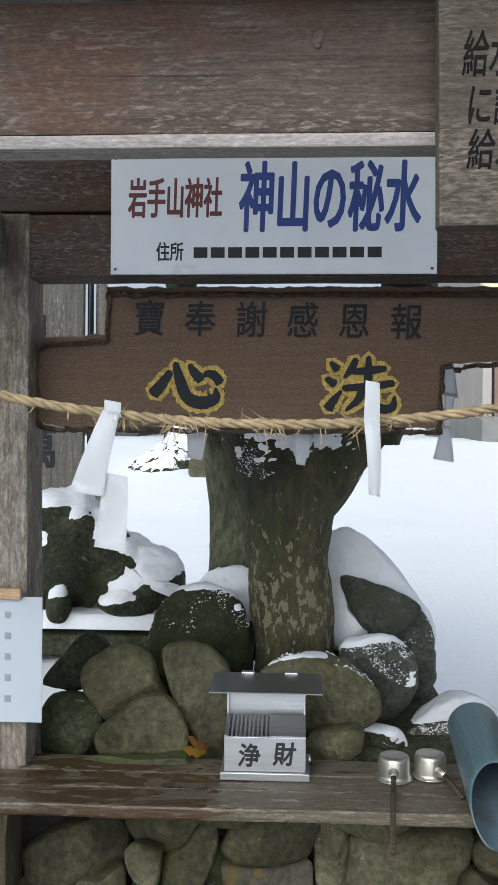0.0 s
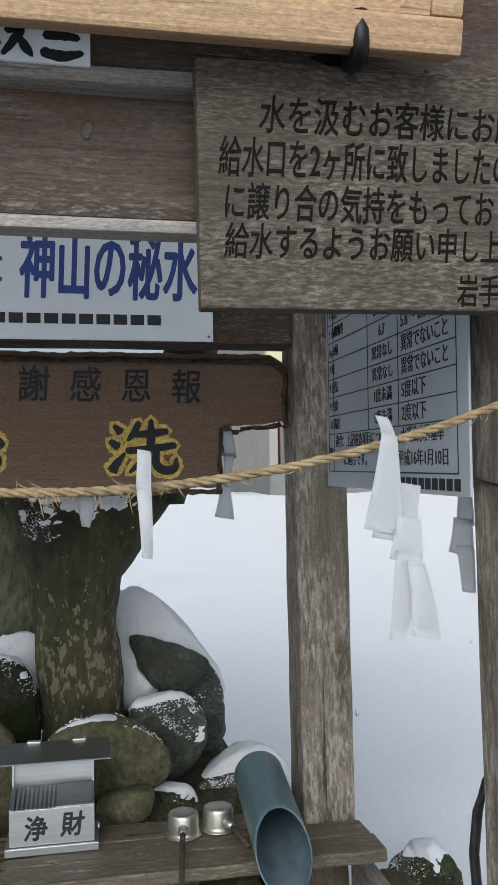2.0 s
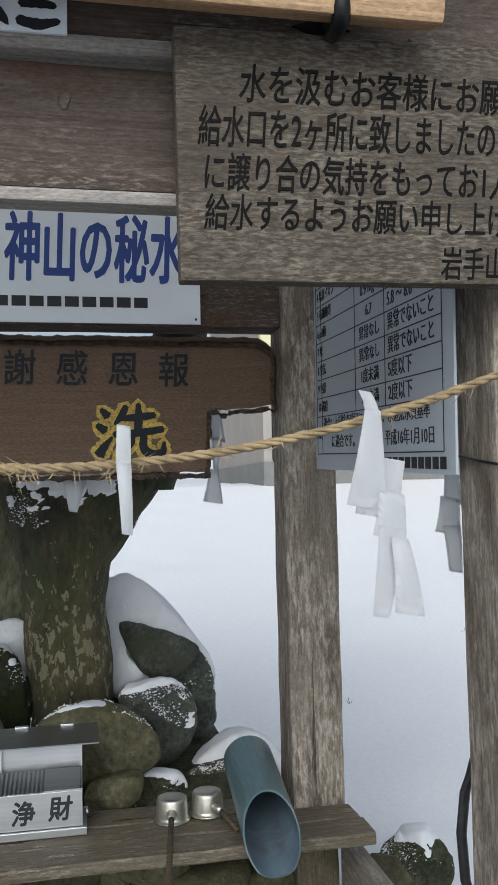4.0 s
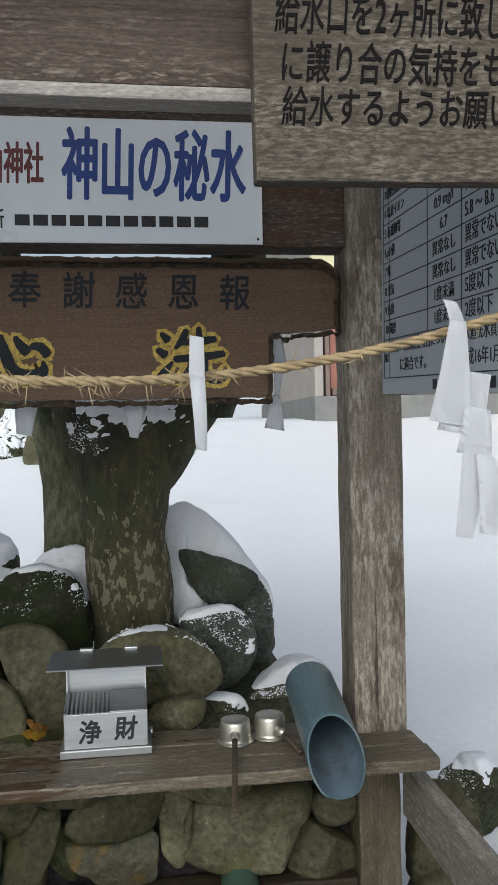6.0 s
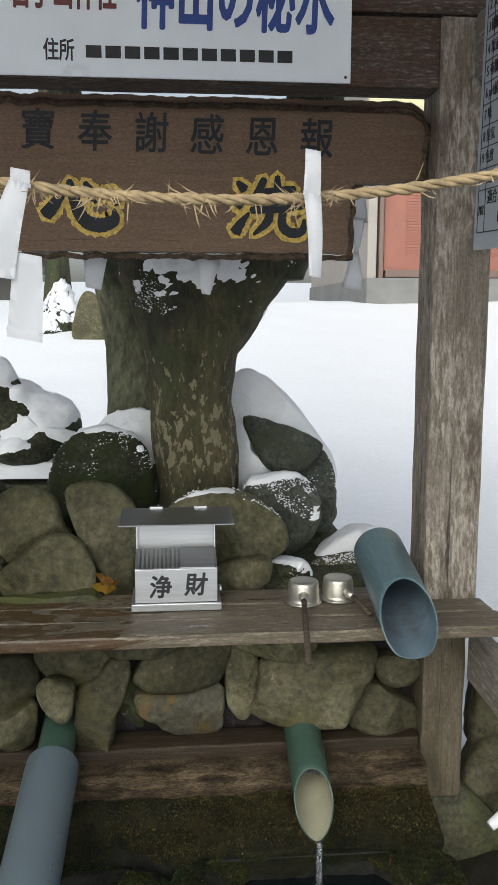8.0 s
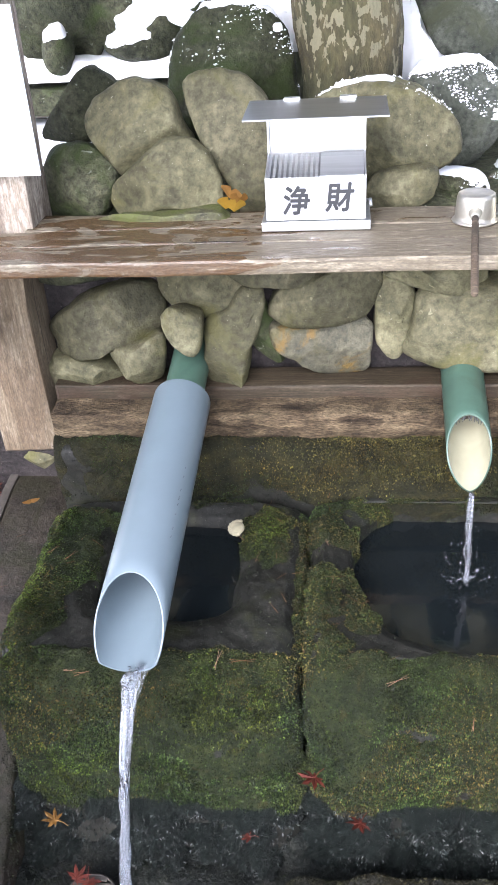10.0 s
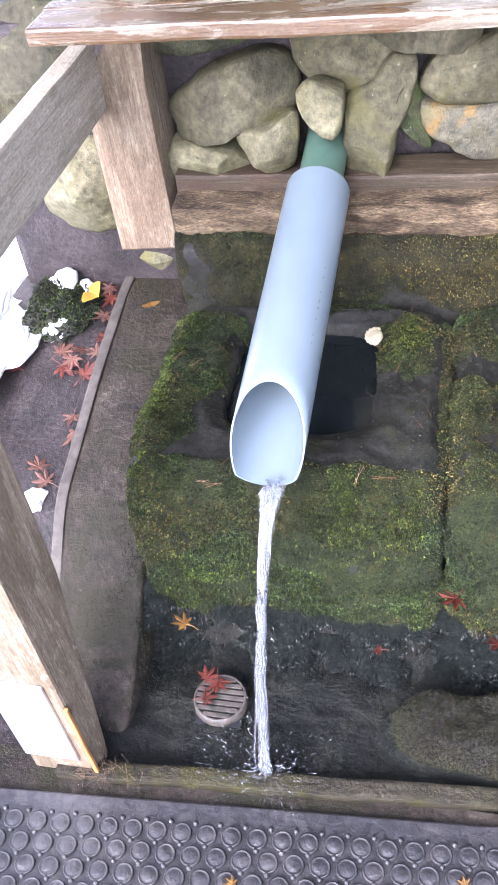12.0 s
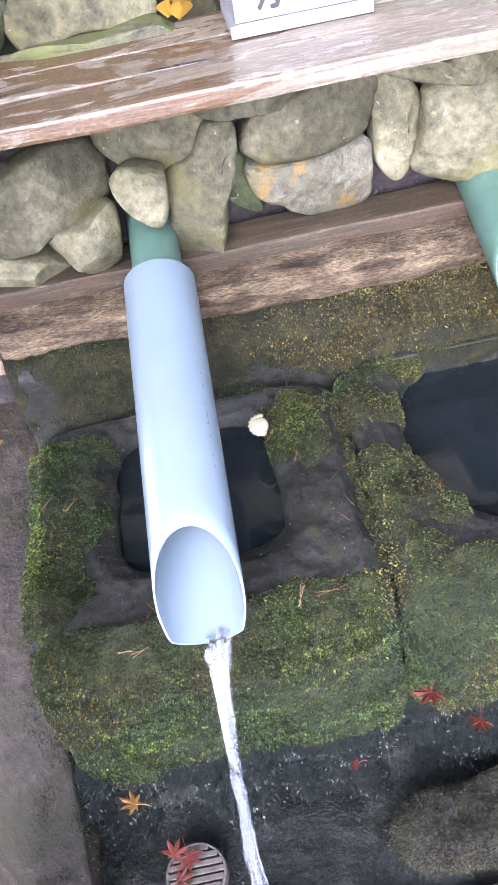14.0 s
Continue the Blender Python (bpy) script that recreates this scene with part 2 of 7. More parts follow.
BARK = barky("lichened_bark", (0.009, 0.009, 0.004), (0.034, 0.031, 0.013), (0.080, 0.068, 0.030), (0.175, 0.160, 0.098), (0.98, 1.46))
PALE_BARK = barky("pale_green_bark", (0.016, 0.019, 0.009), (0.090, 0.095, 0.052), (0.225, 0.228, 0.145), (0.19, 0.20, 0.125), (5, 6))
SNOW = plain("snow", (0.78, 0.80, 0.83), 0.7, 0, 0.04, 55, 0.5)
MOSSY_STONE = stony("mossy_slab_stone", (0.030, 0.030, 0.014), (0.055, 0.054, 0.026), (0.09, 0.085, 0.045), 9, moss=(0.062, 0.072, 0.014), moss_at=0.47, vary=0)
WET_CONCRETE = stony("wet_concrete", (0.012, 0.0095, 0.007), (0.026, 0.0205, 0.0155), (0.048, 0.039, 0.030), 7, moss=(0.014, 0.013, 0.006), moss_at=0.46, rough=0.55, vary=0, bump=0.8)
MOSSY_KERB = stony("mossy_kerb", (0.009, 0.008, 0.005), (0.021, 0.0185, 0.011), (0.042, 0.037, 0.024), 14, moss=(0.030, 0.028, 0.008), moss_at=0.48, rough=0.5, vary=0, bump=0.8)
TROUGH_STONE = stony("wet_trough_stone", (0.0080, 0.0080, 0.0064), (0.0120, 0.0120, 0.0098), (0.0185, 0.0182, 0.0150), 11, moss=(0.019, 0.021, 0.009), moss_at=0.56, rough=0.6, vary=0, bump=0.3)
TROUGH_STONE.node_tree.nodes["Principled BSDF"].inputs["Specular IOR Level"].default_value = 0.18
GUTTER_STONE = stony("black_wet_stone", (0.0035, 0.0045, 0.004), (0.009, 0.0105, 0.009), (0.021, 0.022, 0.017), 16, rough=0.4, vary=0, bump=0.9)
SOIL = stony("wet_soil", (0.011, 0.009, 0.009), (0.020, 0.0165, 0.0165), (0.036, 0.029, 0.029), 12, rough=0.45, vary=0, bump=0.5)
RUBBER = plain("black_rubber", (0.018, 0.0178, 0.020), 0.48, 0, 0.6, 70, 0.8, dirt=(0.036, 0.034, 0.034), dirt_at=0.50)
STEEL = plain("brushed_steel", (0.50, 0.51, 0.52), 0.4, 0.9, 0.1, 5, 0.03, axis="x")
# Box steel with the lid's dark reflection put into its base colour.
DIMMED_STEEL = plain("lid_steel", (0.30, 0.31, 0.32), 0.3, 0.9, 0.1, 5, 0.03, axis="x")
ALUMINIUM = plain("worn_aluminium", (0.50, 0.48, 0.42), 0.36, 0.85, 0.18, 40, 0.05)
SHOE_METAL = plain("sheet_metal_shoe", (0.75, 0.75, 0.76), 0.4, 0.9, 0.15, 6, 0.05, dirt=(0.25, 0.15, 0.08))
COPPER = plain("rusty_strip", (0.45, 0.22, 0.08), 0.4, 0.4, 0.3, 20)
IRON = plain("black_iron", (0.012, 0.012, 0.013), 0.4, 0.4, 0.2, 30)
PVC_GREY = plain("grey_pvc", (0.108, 0.141, 0.163), 0.3, 0, 0.05, 12, 0.02)
FADED_PRINT = plain("faded_print", (0.062, 0.078, 0.090), 0.4, 0, 0.4, 200, 0)
PVC_GREEN = plain("green_pvc", (0.042, 0.080, 0.060), 0.38, 0, 0.2, 20, 0.05, dirt=(0.03, 0.045, 0.03))
PVC_CREAM = plain("limed_pvc_lining", (0.26, 0.25, 0.175), 0.45, 0, 0.15, 16, 0.05, dirt=(0.10, 0.095, 0.065), dirt_at=0.6)
PVC_BLUE = plain("blue_green_pvc", (0.078, 0.128, 0.145), 0.33, 0, 0.22, 9, 0.03, axis="y", dirt=(0.11, 0.13, 0.115), dirt_at=0.6)
PVC_INSIDE = plain("dark_pvc_lining", (0.105, 0.150, 0.185), 0.3, 0, 0.4, 8, 0.03, dirt=(0.06, 0.045, 0.04), dirt_at=0.55)
PAPER = plain("white_paper", (0.75, 0.765, 0.79), 0.7, 0, 0.02, 20, 0.02)
LAMINATE = plain("laminated_sheet", (0.50, 0.55, 0.60), 0.2, 0, 0.02, 10, 0.0)
PALE_PRINT = plain("pale_grey_print", (0.27, 0.30, 0.34), 0.4, 0, 0.1)
SIGN_WHITE = plain("white_enamel", (0.80, 0.85, 0.90), 0.3, 0, 0.03, 8, 0.0, dirt=(0.5, 0.53, 0.56), dirt_at=0.68)
TABLE_GREY = plain("blue_grey_enamel", (0.45, 0.50, 0.555), 0.35, 0, 0.03, 8, 0.0)
BLUE_INK = plain("blue_paint", (0.008, 0.048, 0.25), 0.45, 0, 0.1)
RED_INK = plain("maroon_paint", (0.13, 0.02, 0.022), 0.45, 0, 0.1)
BLACK_INK = plain("black_paint", (0.012, 0.013, 0.016), 0.5, 0, 0.2)
BRUSH_INK = plain("faded_brush_ink", (0.007, 0.006, 0.006), 0.7, 0, 0.4, 60)
BRUSH_INK.node_tree.nodes["Principled BSDF"].inputs["Specular IOR Level"].default_value = 0.1
NAVY_INK = plain("blue_black_lacquer", (0.009, 0.012, 0.017), 0.75, 0, 0.3, 50)
GOLD = plain("gold_paint", (0.50, 0.35, 0.075), 0.6, 0.0, 0.5, 120, 0.5, dirt=(0.13, 0.085, 0.03), dirt_at=0.6)
STRAW = plain("rice_straw", (0.28, 0.208, 0.112), 0.75, 0, 0.4, 60, 0.3)
RED_LEAF = plain("red_maple_leaf", (0.125, 0.026, 0.016), 0.5, 0, 0.45, 40, 0.1)
PINK_LEAF = plain("faded_maple_leaf", (0.17, 0.082, 0.060), 0.6, 0, 0.35, 40, 0.1)
YELLOW_LEAF = plain("yellow_leaf", (0.36, 0.22, 0.025), 0.55, 0, 0.25, 40, 0.1)
DRY_LEAF = plain("dry_orange_leaf", (0.24, 0.12, 0.025), 0.65, 0, 0.4, 40, 0.1)
SILL_NEEDLE = plain("brown_needles", (0.10, 0.045, 0.015), 0.6, 0, 0.3, 40, 0.1)
FUNGUS = plain("pale_fungus", (0.30, 0.27, 0.18), 0.7, 0, 0.2, 70, 0.3)
BEIGE_WALL = plain("beige_siding", (0.33, 0.30, 0.27), 0.8, 0, 0.08, 3, 0.05)
CREAM_WALL = plain("cream_siding", (0.58, 0.54, 0.34), 0.8, 0, 0.06, 3, 0.05)
BRICK_RED = plain("red_brown_shutter", (0.30, 0.12, 0.085), 0.6, 0, 0.12, 3, 0.05)
TRIM_BROWN = plain("brown_trim", (0.16, 0.11, 0.09), 0.6, 0, 0.12, 3, 0.05)
GREY_WALL = plain("grey_far_wall", (0.062, 0.060, 0.055), 0.8, 0, 0.2, 2, 0.05)
FOUNDATION = plain("foundation_concrete", (0.20, 0.20, 0.19), 0.85, 0, 0.15, 4, 0.1)
NAIL = plain("nail_head", (0.10, 0.09, 0.085), 0.5, 0.6, 0.2)


def mossy(name, a, b_, c, rough=0.6):
    """Leaflets whose tone drifts over the patch, with a little of it changing from one leaflet to the next."""
    m, n, l, b = nodes_of(name)
    g = n.new("ShaderNodeNewGeometry")
    v = mapped(n, l, (1, 1, 1))
    big = noisy(n, l, v, 8, 6, 0.65, 0.4)
    rosette = noisy(n, l, v, 150, 2, 0.5, 0.3)
    tone = mixed(n, l, 0.30, mixed(n, l, 0.45, big, rosette), g.outputs["Random Per Island"])
    col = ramp(n, l, tone, (0.41, a), (0.54, b_), (0.68, c))
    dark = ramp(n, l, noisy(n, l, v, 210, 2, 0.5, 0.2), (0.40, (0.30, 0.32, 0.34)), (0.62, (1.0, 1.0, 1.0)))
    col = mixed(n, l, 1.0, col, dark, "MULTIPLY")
    brown = ramp(n, l, noisy(n, l, v, 9, 6, 0.7, 0.6), *BW(0.46, 0.58))
    col = mixed(n, l, brown, col, mixed(n, l, 1.0, col, (0.88, 0.70, 0.65), "MULTIPLY"))
    l.new(col, b.inputs["Base Color"])
    b.inputs["Roughness"].default_value = rough
    b.inputs["Specular IOR Level"].default_value = 0.25
    return m


MOSS = mossy("moss", (0.007, 0.012, 0.006), (0.026, 0.045, 0.012), (0.090, 0.138, 0.026))
GOLD_MOSS = mossy("golden_moss", (0.022, 0.019, 0.006), (0.082, 0.068, 0.016), (0.215, 0.175, 0.040))
BRIGHT_MOSS = mossy("fresh_moss", (0.020, 0.030, 0.006), (0.070, 0.105, 0.014), (0.175, 0.240, 0.034))
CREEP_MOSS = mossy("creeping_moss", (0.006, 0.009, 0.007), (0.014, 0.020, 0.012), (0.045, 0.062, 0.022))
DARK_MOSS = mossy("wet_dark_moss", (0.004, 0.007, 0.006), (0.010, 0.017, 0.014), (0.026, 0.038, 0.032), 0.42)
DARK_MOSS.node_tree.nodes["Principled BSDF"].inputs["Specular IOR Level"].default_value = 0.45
# Green and golden cushions kept dark: shade between leaflets put into their colour.
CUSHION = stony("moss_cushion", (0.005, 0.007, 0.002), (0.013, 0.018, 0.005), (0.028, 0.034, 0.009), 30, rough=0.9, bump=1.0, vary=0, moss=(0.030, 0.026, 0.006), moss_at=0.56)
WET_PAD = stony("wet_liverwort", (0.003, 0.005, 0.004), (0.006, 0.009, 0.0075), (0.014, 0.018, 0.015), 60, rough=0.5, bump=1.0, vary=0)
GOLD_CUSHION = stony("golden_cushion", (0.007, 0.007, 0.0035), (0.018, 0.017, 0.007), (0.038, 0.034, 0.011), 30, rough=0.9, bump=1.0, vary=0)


for damp in (WET_PAD, TROUGH_STONE, SHADED_SILL, GUTTER_STONE, WET_CONCRETE, MOSSY_KERB, SOIL, CUSHION, GOLD_CUSHION, BARK_FLAKE, STONE, DARK_STONE):
    damp.node_tree.nodes["Principled BSDF"].inputs["Specular IOR Level"].default_value = 0.22


def watery(name, white, rough):
    m, n, l, b = nodes_of(name)
    b.inputs["Base Color"].default_value = (0.92, 0.95, 1, 1)
    b.inputs["Roughness"].default_value, b.inputs["IOR"].default_value = rough, 1.33
    b.inputs["Transmission Weight"].default_value = white
    f = noisy(n, l, mapped(n, l, (1, 1, 0.3)), 60, 4, 0.6)
    bumped(n, l, b, f, 0.5, 0.004)
    return m


STREAM = watery("running_water", 0.96, 0.05)
POOL = plain("dark_still_water", (0.006, 0.008, 0.009), 0.04, 0, 0.2, 14, 0.12)


# ---- mesh helpers ----
def finish(ob, smooth=True):
    if smooth:
        ob.data.polygons.foreach_set("use_smooth", [True] * len(ob.data.polygons))
    return ob


def part(name, bm, material, parent=None, label="", smooth=False):
    """One mesh object; its vertices are given in world places."""
    me = bpy.data.meshes.new(name)
    bm.to_mesh(me)
    bm.free()
    me.materials.append(material)
    ob = new(name, me)
    if parent is not None:
        ob.parent = parent
        up, at = parent, Vector((0, 0, 0))
        while up is not None:
            at += up.location
            up = up.parent
        ob.location = -at
    finish(ob, smooth)
    return tagged(ob, label) if label else ob


def thing(name, label, category, at=(0, 0, 0), group="", kind=""):
    ob = new(name)
    ob.location = at
    ob.empty_display_size = 0.05
    return tagged(ob, label, category, group, kind)


def solo(name, bm, material, label, category, group="", kind="", smooth=False):
    return tagged(part(name, bm, material, None, "", smooth), label, category, group, kind)


def box(x0, x1, y0, y1, z0, z1, bevel=0.004, cuts=0, wear=0.0, seed=0):
    """A bevelled, slightly uneven block."""
    bm = bmesh.new()
    bmesh.ops.create_cube(bm, size=1)
    for v in bm.verts:
        v.co = ((x0 + x1) / 2 + v.co.x * (x1 - x0), (y0 + y1) / 2 + v.co.y * (y1 - y0), (z0 + z1) / 2 + v.co.z * (z1 - z0))
    if cuts:
        size = (x1 - x0, y1 - y0, z1 - z0)
        k = size.index(max(size))
        es = [e for e in bm.edges if abs((e.verts[0].co - e.verts[1].co)[k]) > size[k] * 0.9]
        bmesh.ops.subdivide_edges(bm, edges=es, cuts=cuts, use_grid_fill=True)
    if bevel:
        es = [e for e in bm.edges if len(e.link_faces) == 2 and e.calc_face_angle(0) > 0.5]
        bmesh.ops.bevel(bm, geom=es, offset=bevel, segments=2, affect="EDGES", profile=0.6)
    if wear:
        for v in bm.verts:
            p = v.co * 9 + Vector((seed * 3.1, seed * 1.7, seed))
            v.co += Vector((noise.noise(p), noise.noise(p + Vector((7, 0, 0))), noise.noise(p + Vector((0, 9, 0))))) * wear
    return bm


def loft(rings, closed=False, cap=(True, True)):
    """A skin over rings of equal count."""
    bm = bmesh.new()
    vs = [[bm.verts.new(p) for p in r] for r in rings]
    n = len(vs[0])
    for a, b in zip(vs, vs[1:] + (vs[:1] if closed else [])):
        for i in range(n):
            bm.faces.new((a[i], a[(i + 1) % n], b[(i + 1) % n], b[i]))
    if cap[0]:
        bm.faces.new(list(reversed(vs[0])))
    if cap[1]:
        bm.faces.new(vs[-1])
    bmesh.ops.recalc_face_normals(bm, faces=bm.faces)
    return bm


def tube(path, radii, n=16, cap=(True, True)):
    """A round skin along a line of points."""
    rings, pts = [], [Vector(p) for p in path]
    for i, p in enumerate(pts):
        d = (pts[min(i + 1, len(pts) - 1)] - pts[max(i - 1, 0)]).normalized()
        side = d.cross(Vector((0, 0, 1)) if abs(d.z) < 0.9 else Vector((0, 1, 0))).normalized()
        up = side.cross(d)
        r = radii[i] if isinstance(radii, (list, tuple)) else radii
        rings.append([p + (side * math.cos(a) + up * math.sin(a)) * r for a in (2 * math.pi * k / n for k in range(n))])
    return loft(rings, cap=cap)


def cut_pipe(back, front, r, wall, top_back, n=48, steps=14, lip=None):
    """A pipe whose front end is sawn at a slant: the top is top_back metres shorter than the foot. Returns outer and lining meshes."""
    back, front = Vector(back), Vector(front)
    d = (front - back).normalized()
    side = d.cross(Vector((0, 0, 1))).normalized()
    up = side.cross(d)
    length = (front - back).length

    def ring(rad, f):
        out = []
        for k in range(n):
            a = 2 * math.pi * k / n
            s = (1 + math.sin(a)) / 2
            reach = length - top_back * (s ** 0.8 if lip is None else max(0, (s - lip) / (1 - lip)))
            out.append(back + d * (reach * f) + (side * math.cos(a) + up * math.sin(a)) * rad)
        return out

    fr = [i / steps for i in range(steps + 1)]
    outer = loft([ring(r, f) for f in fr] + [ring(r - wall * 0.3, 1.002), ring(r - wall, 1.0)], cap=(False, False))
    inner = loft([ring(r - wall - 0.0003, f) for f in fr], cap=(True, False))
    return outer, inner


def pebble(c, size, tilt=0.0, square=0.8, seed=0, rough=0.14, sub=4, lean=0.0, yaw=0.0, flats=7):
    """A worn stone: a squarish ball with lumps and flattened sides, leaning by tilt degrees in the upright plane."""
    bm = bmesh.new()
    bmesh.ops.create_icosphere(bm, subdivisions=sub, radius=1)
    rot = Euler((radians(lean), radians(tilt), radians(yaw))).to_matrix()
    off = Vector((seed * 5.3, seed * 2.9, seed * 7.7))
    rnd = random.Random(seed * 13 + 5)
    planes = []
    for _ in range(flats):
        d = Vector((rnd.uniform(-1, 1), rnd.uniform(-1, 1), rnd.uniform(-1, 1))).normalized()
        planes.append((d, rnd.uniform(0.72, 0.92)))
    for v in bm.verts:
        p = v.co.copy()
        q = Vector([math.copysign(abs(t) ** square, t) for t in p])
        for d, at in planes:
            over = q.dot(d) - at
            if over > 0:
                q -= d * over * 0.8
        k = 1 + rough * (noise.noise(p * 1.3 + off) * 1.2 + noise.noise(p * 3.1 + off) * 0.55) + rough * 0.22 * noise.noise(p * 8 + off) + rough * 0.1 * noise.noise(p * 20 + off)
        q = Vector((q.x * size[0] / 2, q.y * size[1] / 2, q.z * size[2] / 2)) * k * 1.06
        v.co = rot @ q + Vector(c)
    return bm


def rock(corners, y, depth, seed, rough=0.075, n=72, m=20, puff=3.1):
    """A stone with the given corners in its upright plane, worn round, with a bulging front and back, dents and flattened sides."""
    cs = [Vector((x, 0, z)) for x, z in corners]
    k = len(cs)
    line = []
    for i in range(n):
        u = i / n * k
        a, t = int(u), u - int(u)
        p0, p1, p2, p3 = (cs[(a + j) % k] for j in (-1, 0, 1, 2))
        line.append(0.5 * (2 * p1 + (p2 - p0) * t + (2 * p0 - 5 * p1 + 4 * p2 - p3) * t * t + (3 * p1 - p0 - 3 * p2 + p3) * t ** 3))
    mid = sum(line, Vector((0, 0, 0))) / n
    size = max((p - mid).length for p in line)
    rn = random.Random(seed * 7 + 1)
    off = Vector((seed * 5.3, seed * 2.9, seed * 7.7))
    nose = Vector((rn.uniform(-0.25, 0.25), 0, rn.uniform(-0.1, 0.35))) * size
    flats = [(Vector((rn.uniform(-1.1, 1.1), -1, rn.uniform(-0.9, 1.1))).normalized(), rn.uniform(0.50, 0.80)) for _ in range(9)]
    flats += [(Vector((math.cos(b_), rn.uniform(-0.7, -0.1), math.sin(b_))).normalized(), rn.uniform(0.80, 1.0)) for b_ in (rn.uniform(0, 6.28) for _ in range(5))]
    rings = []
    for j in range(m + 1):
        a = math.pi * (j + 0.06) / (m + 0.12)
        v, w_ = -math.cos(a), max(0.02, math.sin(a)) ** (2 / puff)
        row = []
        for p in line:
            q = mid + nose * (1 - w_) + (p - mid) * w_ + Vector((0, v * depth / 2, 0))
            e = q - mid
            e = Vector((e.x / size, e.y / (depth / 2), e.z / size))
            for k_, (d, at) in enumerate(flats):
                over = e.dot(d) - at
                if over > 0:
                    e -= d * over * (0.95 if k_ < 9 else 0.7)
            e = Vector((e.x * size, e.y * depth / 2, e.z * size))
            r = 1 + rough * (noise.noise(e * 9 + off) * 0.9 + abs(noise.noise(e * 21 + off)) * 0.9 + noise.noise(e * 34 + off) * 0.5 + noise.noise(e * 70 + off) * 0.3 + noise.noise(e * 190 + off) * 0.12)
            row.append(mid + e * r + Vector((0, y, 0)))
        rings.append(row)
    return loft(rings)


def snow_on(stone, thick=0.03, floor=0.35, patch=0.3, seed=0, name="snow", label="fresh snow lying on a boulder"):
    """Snow on a stone: its upward faces raised, with a ragged rim."""
    me = stone.data
    bm = bmesh.new()
    bm.from_mesh(me)
    bm.normal_update()
    off = Vector((seed * 3.7, seed * 1.3, seed * 2.1))
    w, broad = {}, {}
    for v in bm.verts:
        low = v.normal.z + patch * noise.noise(v.co * 12 + off)
        s = low + patch * (0.75 * noise.noise(v.co * 45 + off) + 0.6 * noise.noise(v.co * 110 + off))
        w[v] = (s - floor) / 0.3
        broad[v] = (low - floor) / 0.45
    bmesh.ops.delete(bm, geom=[f for f in bm.faces if max(w[v] for v in f.verts) < -0.12], context="FACES")
    for v in bm.verts:
        k = min(1.0, max(0.0, min(broad[v], w[v] + 0.25)))
        k = k * k * (3 - 2 * k)
        v.co += v.normal * (k * thick * 0.5 - 0.002) + Vector((0, 0, k * thick * (0.7 + 0.4 * noise.noise(v.co * 6 + off) + 0.35 * noise.noise(v.co * 60 + off))))
    return solo(name, bm, SNOW, label, "snow", kind="stuff", smooth=True)


def lettering(body, height, material, place, parent, name="lettering", across=1.0, bold=0.0, slant=0.0, depth=0.0006, align="CENTER", spacing=1.0, turns=8, ragged=0.0):
    """Written characters as a mesh; place turns the x-y plane of the writing into the world. bold: thickened by shifted strokes."""
    cu = bpy.data.curves.new("writing", "FONT")
    cu.body, cu.size, cu.align_x, cu.align_y = body, height, align, "CENTER"
    cu.shear, cu.extrude, cu.space_character, cu.resolution_u = slant, depth, spacing, 3
    tmp = new("writing", cu)
    me = bpy.data.meshes.new_from_object(tmp.evaluated_get(bpy.context.evaluated_depsgraph_get()))
    bpy.data.objects.remove(tmp)
    me.transform(Matrix.Diagonal((across, 1, 1, 1)))
    bm = bmesh.new()
    shifts = [(0, 0)] + ([(bold * (1 + ragged * math.sin(k * 2.4)) * math.cos(2 * math.pi * k / turns), bold * (1 + ragged * math.sin(k * 2.4)) * math.sin(2 * math.pi * k / turns)) for k in range(turns)] if bold else [])
    for k, (dx, dy) in enumerate(shifts):
        moved = me.copy()
        moved.transform(Matrix.Translation((dx, dy, -0.00002 * k)))
        bm.from_mesh(moved)
        bpy.data.meshes.remove(moved)
    bpy.data.meshes.remove(me)
    bmesh.ops.transform(bm, matrix=place, verts=bm.verts)
    return part(name, bm, material, parent)


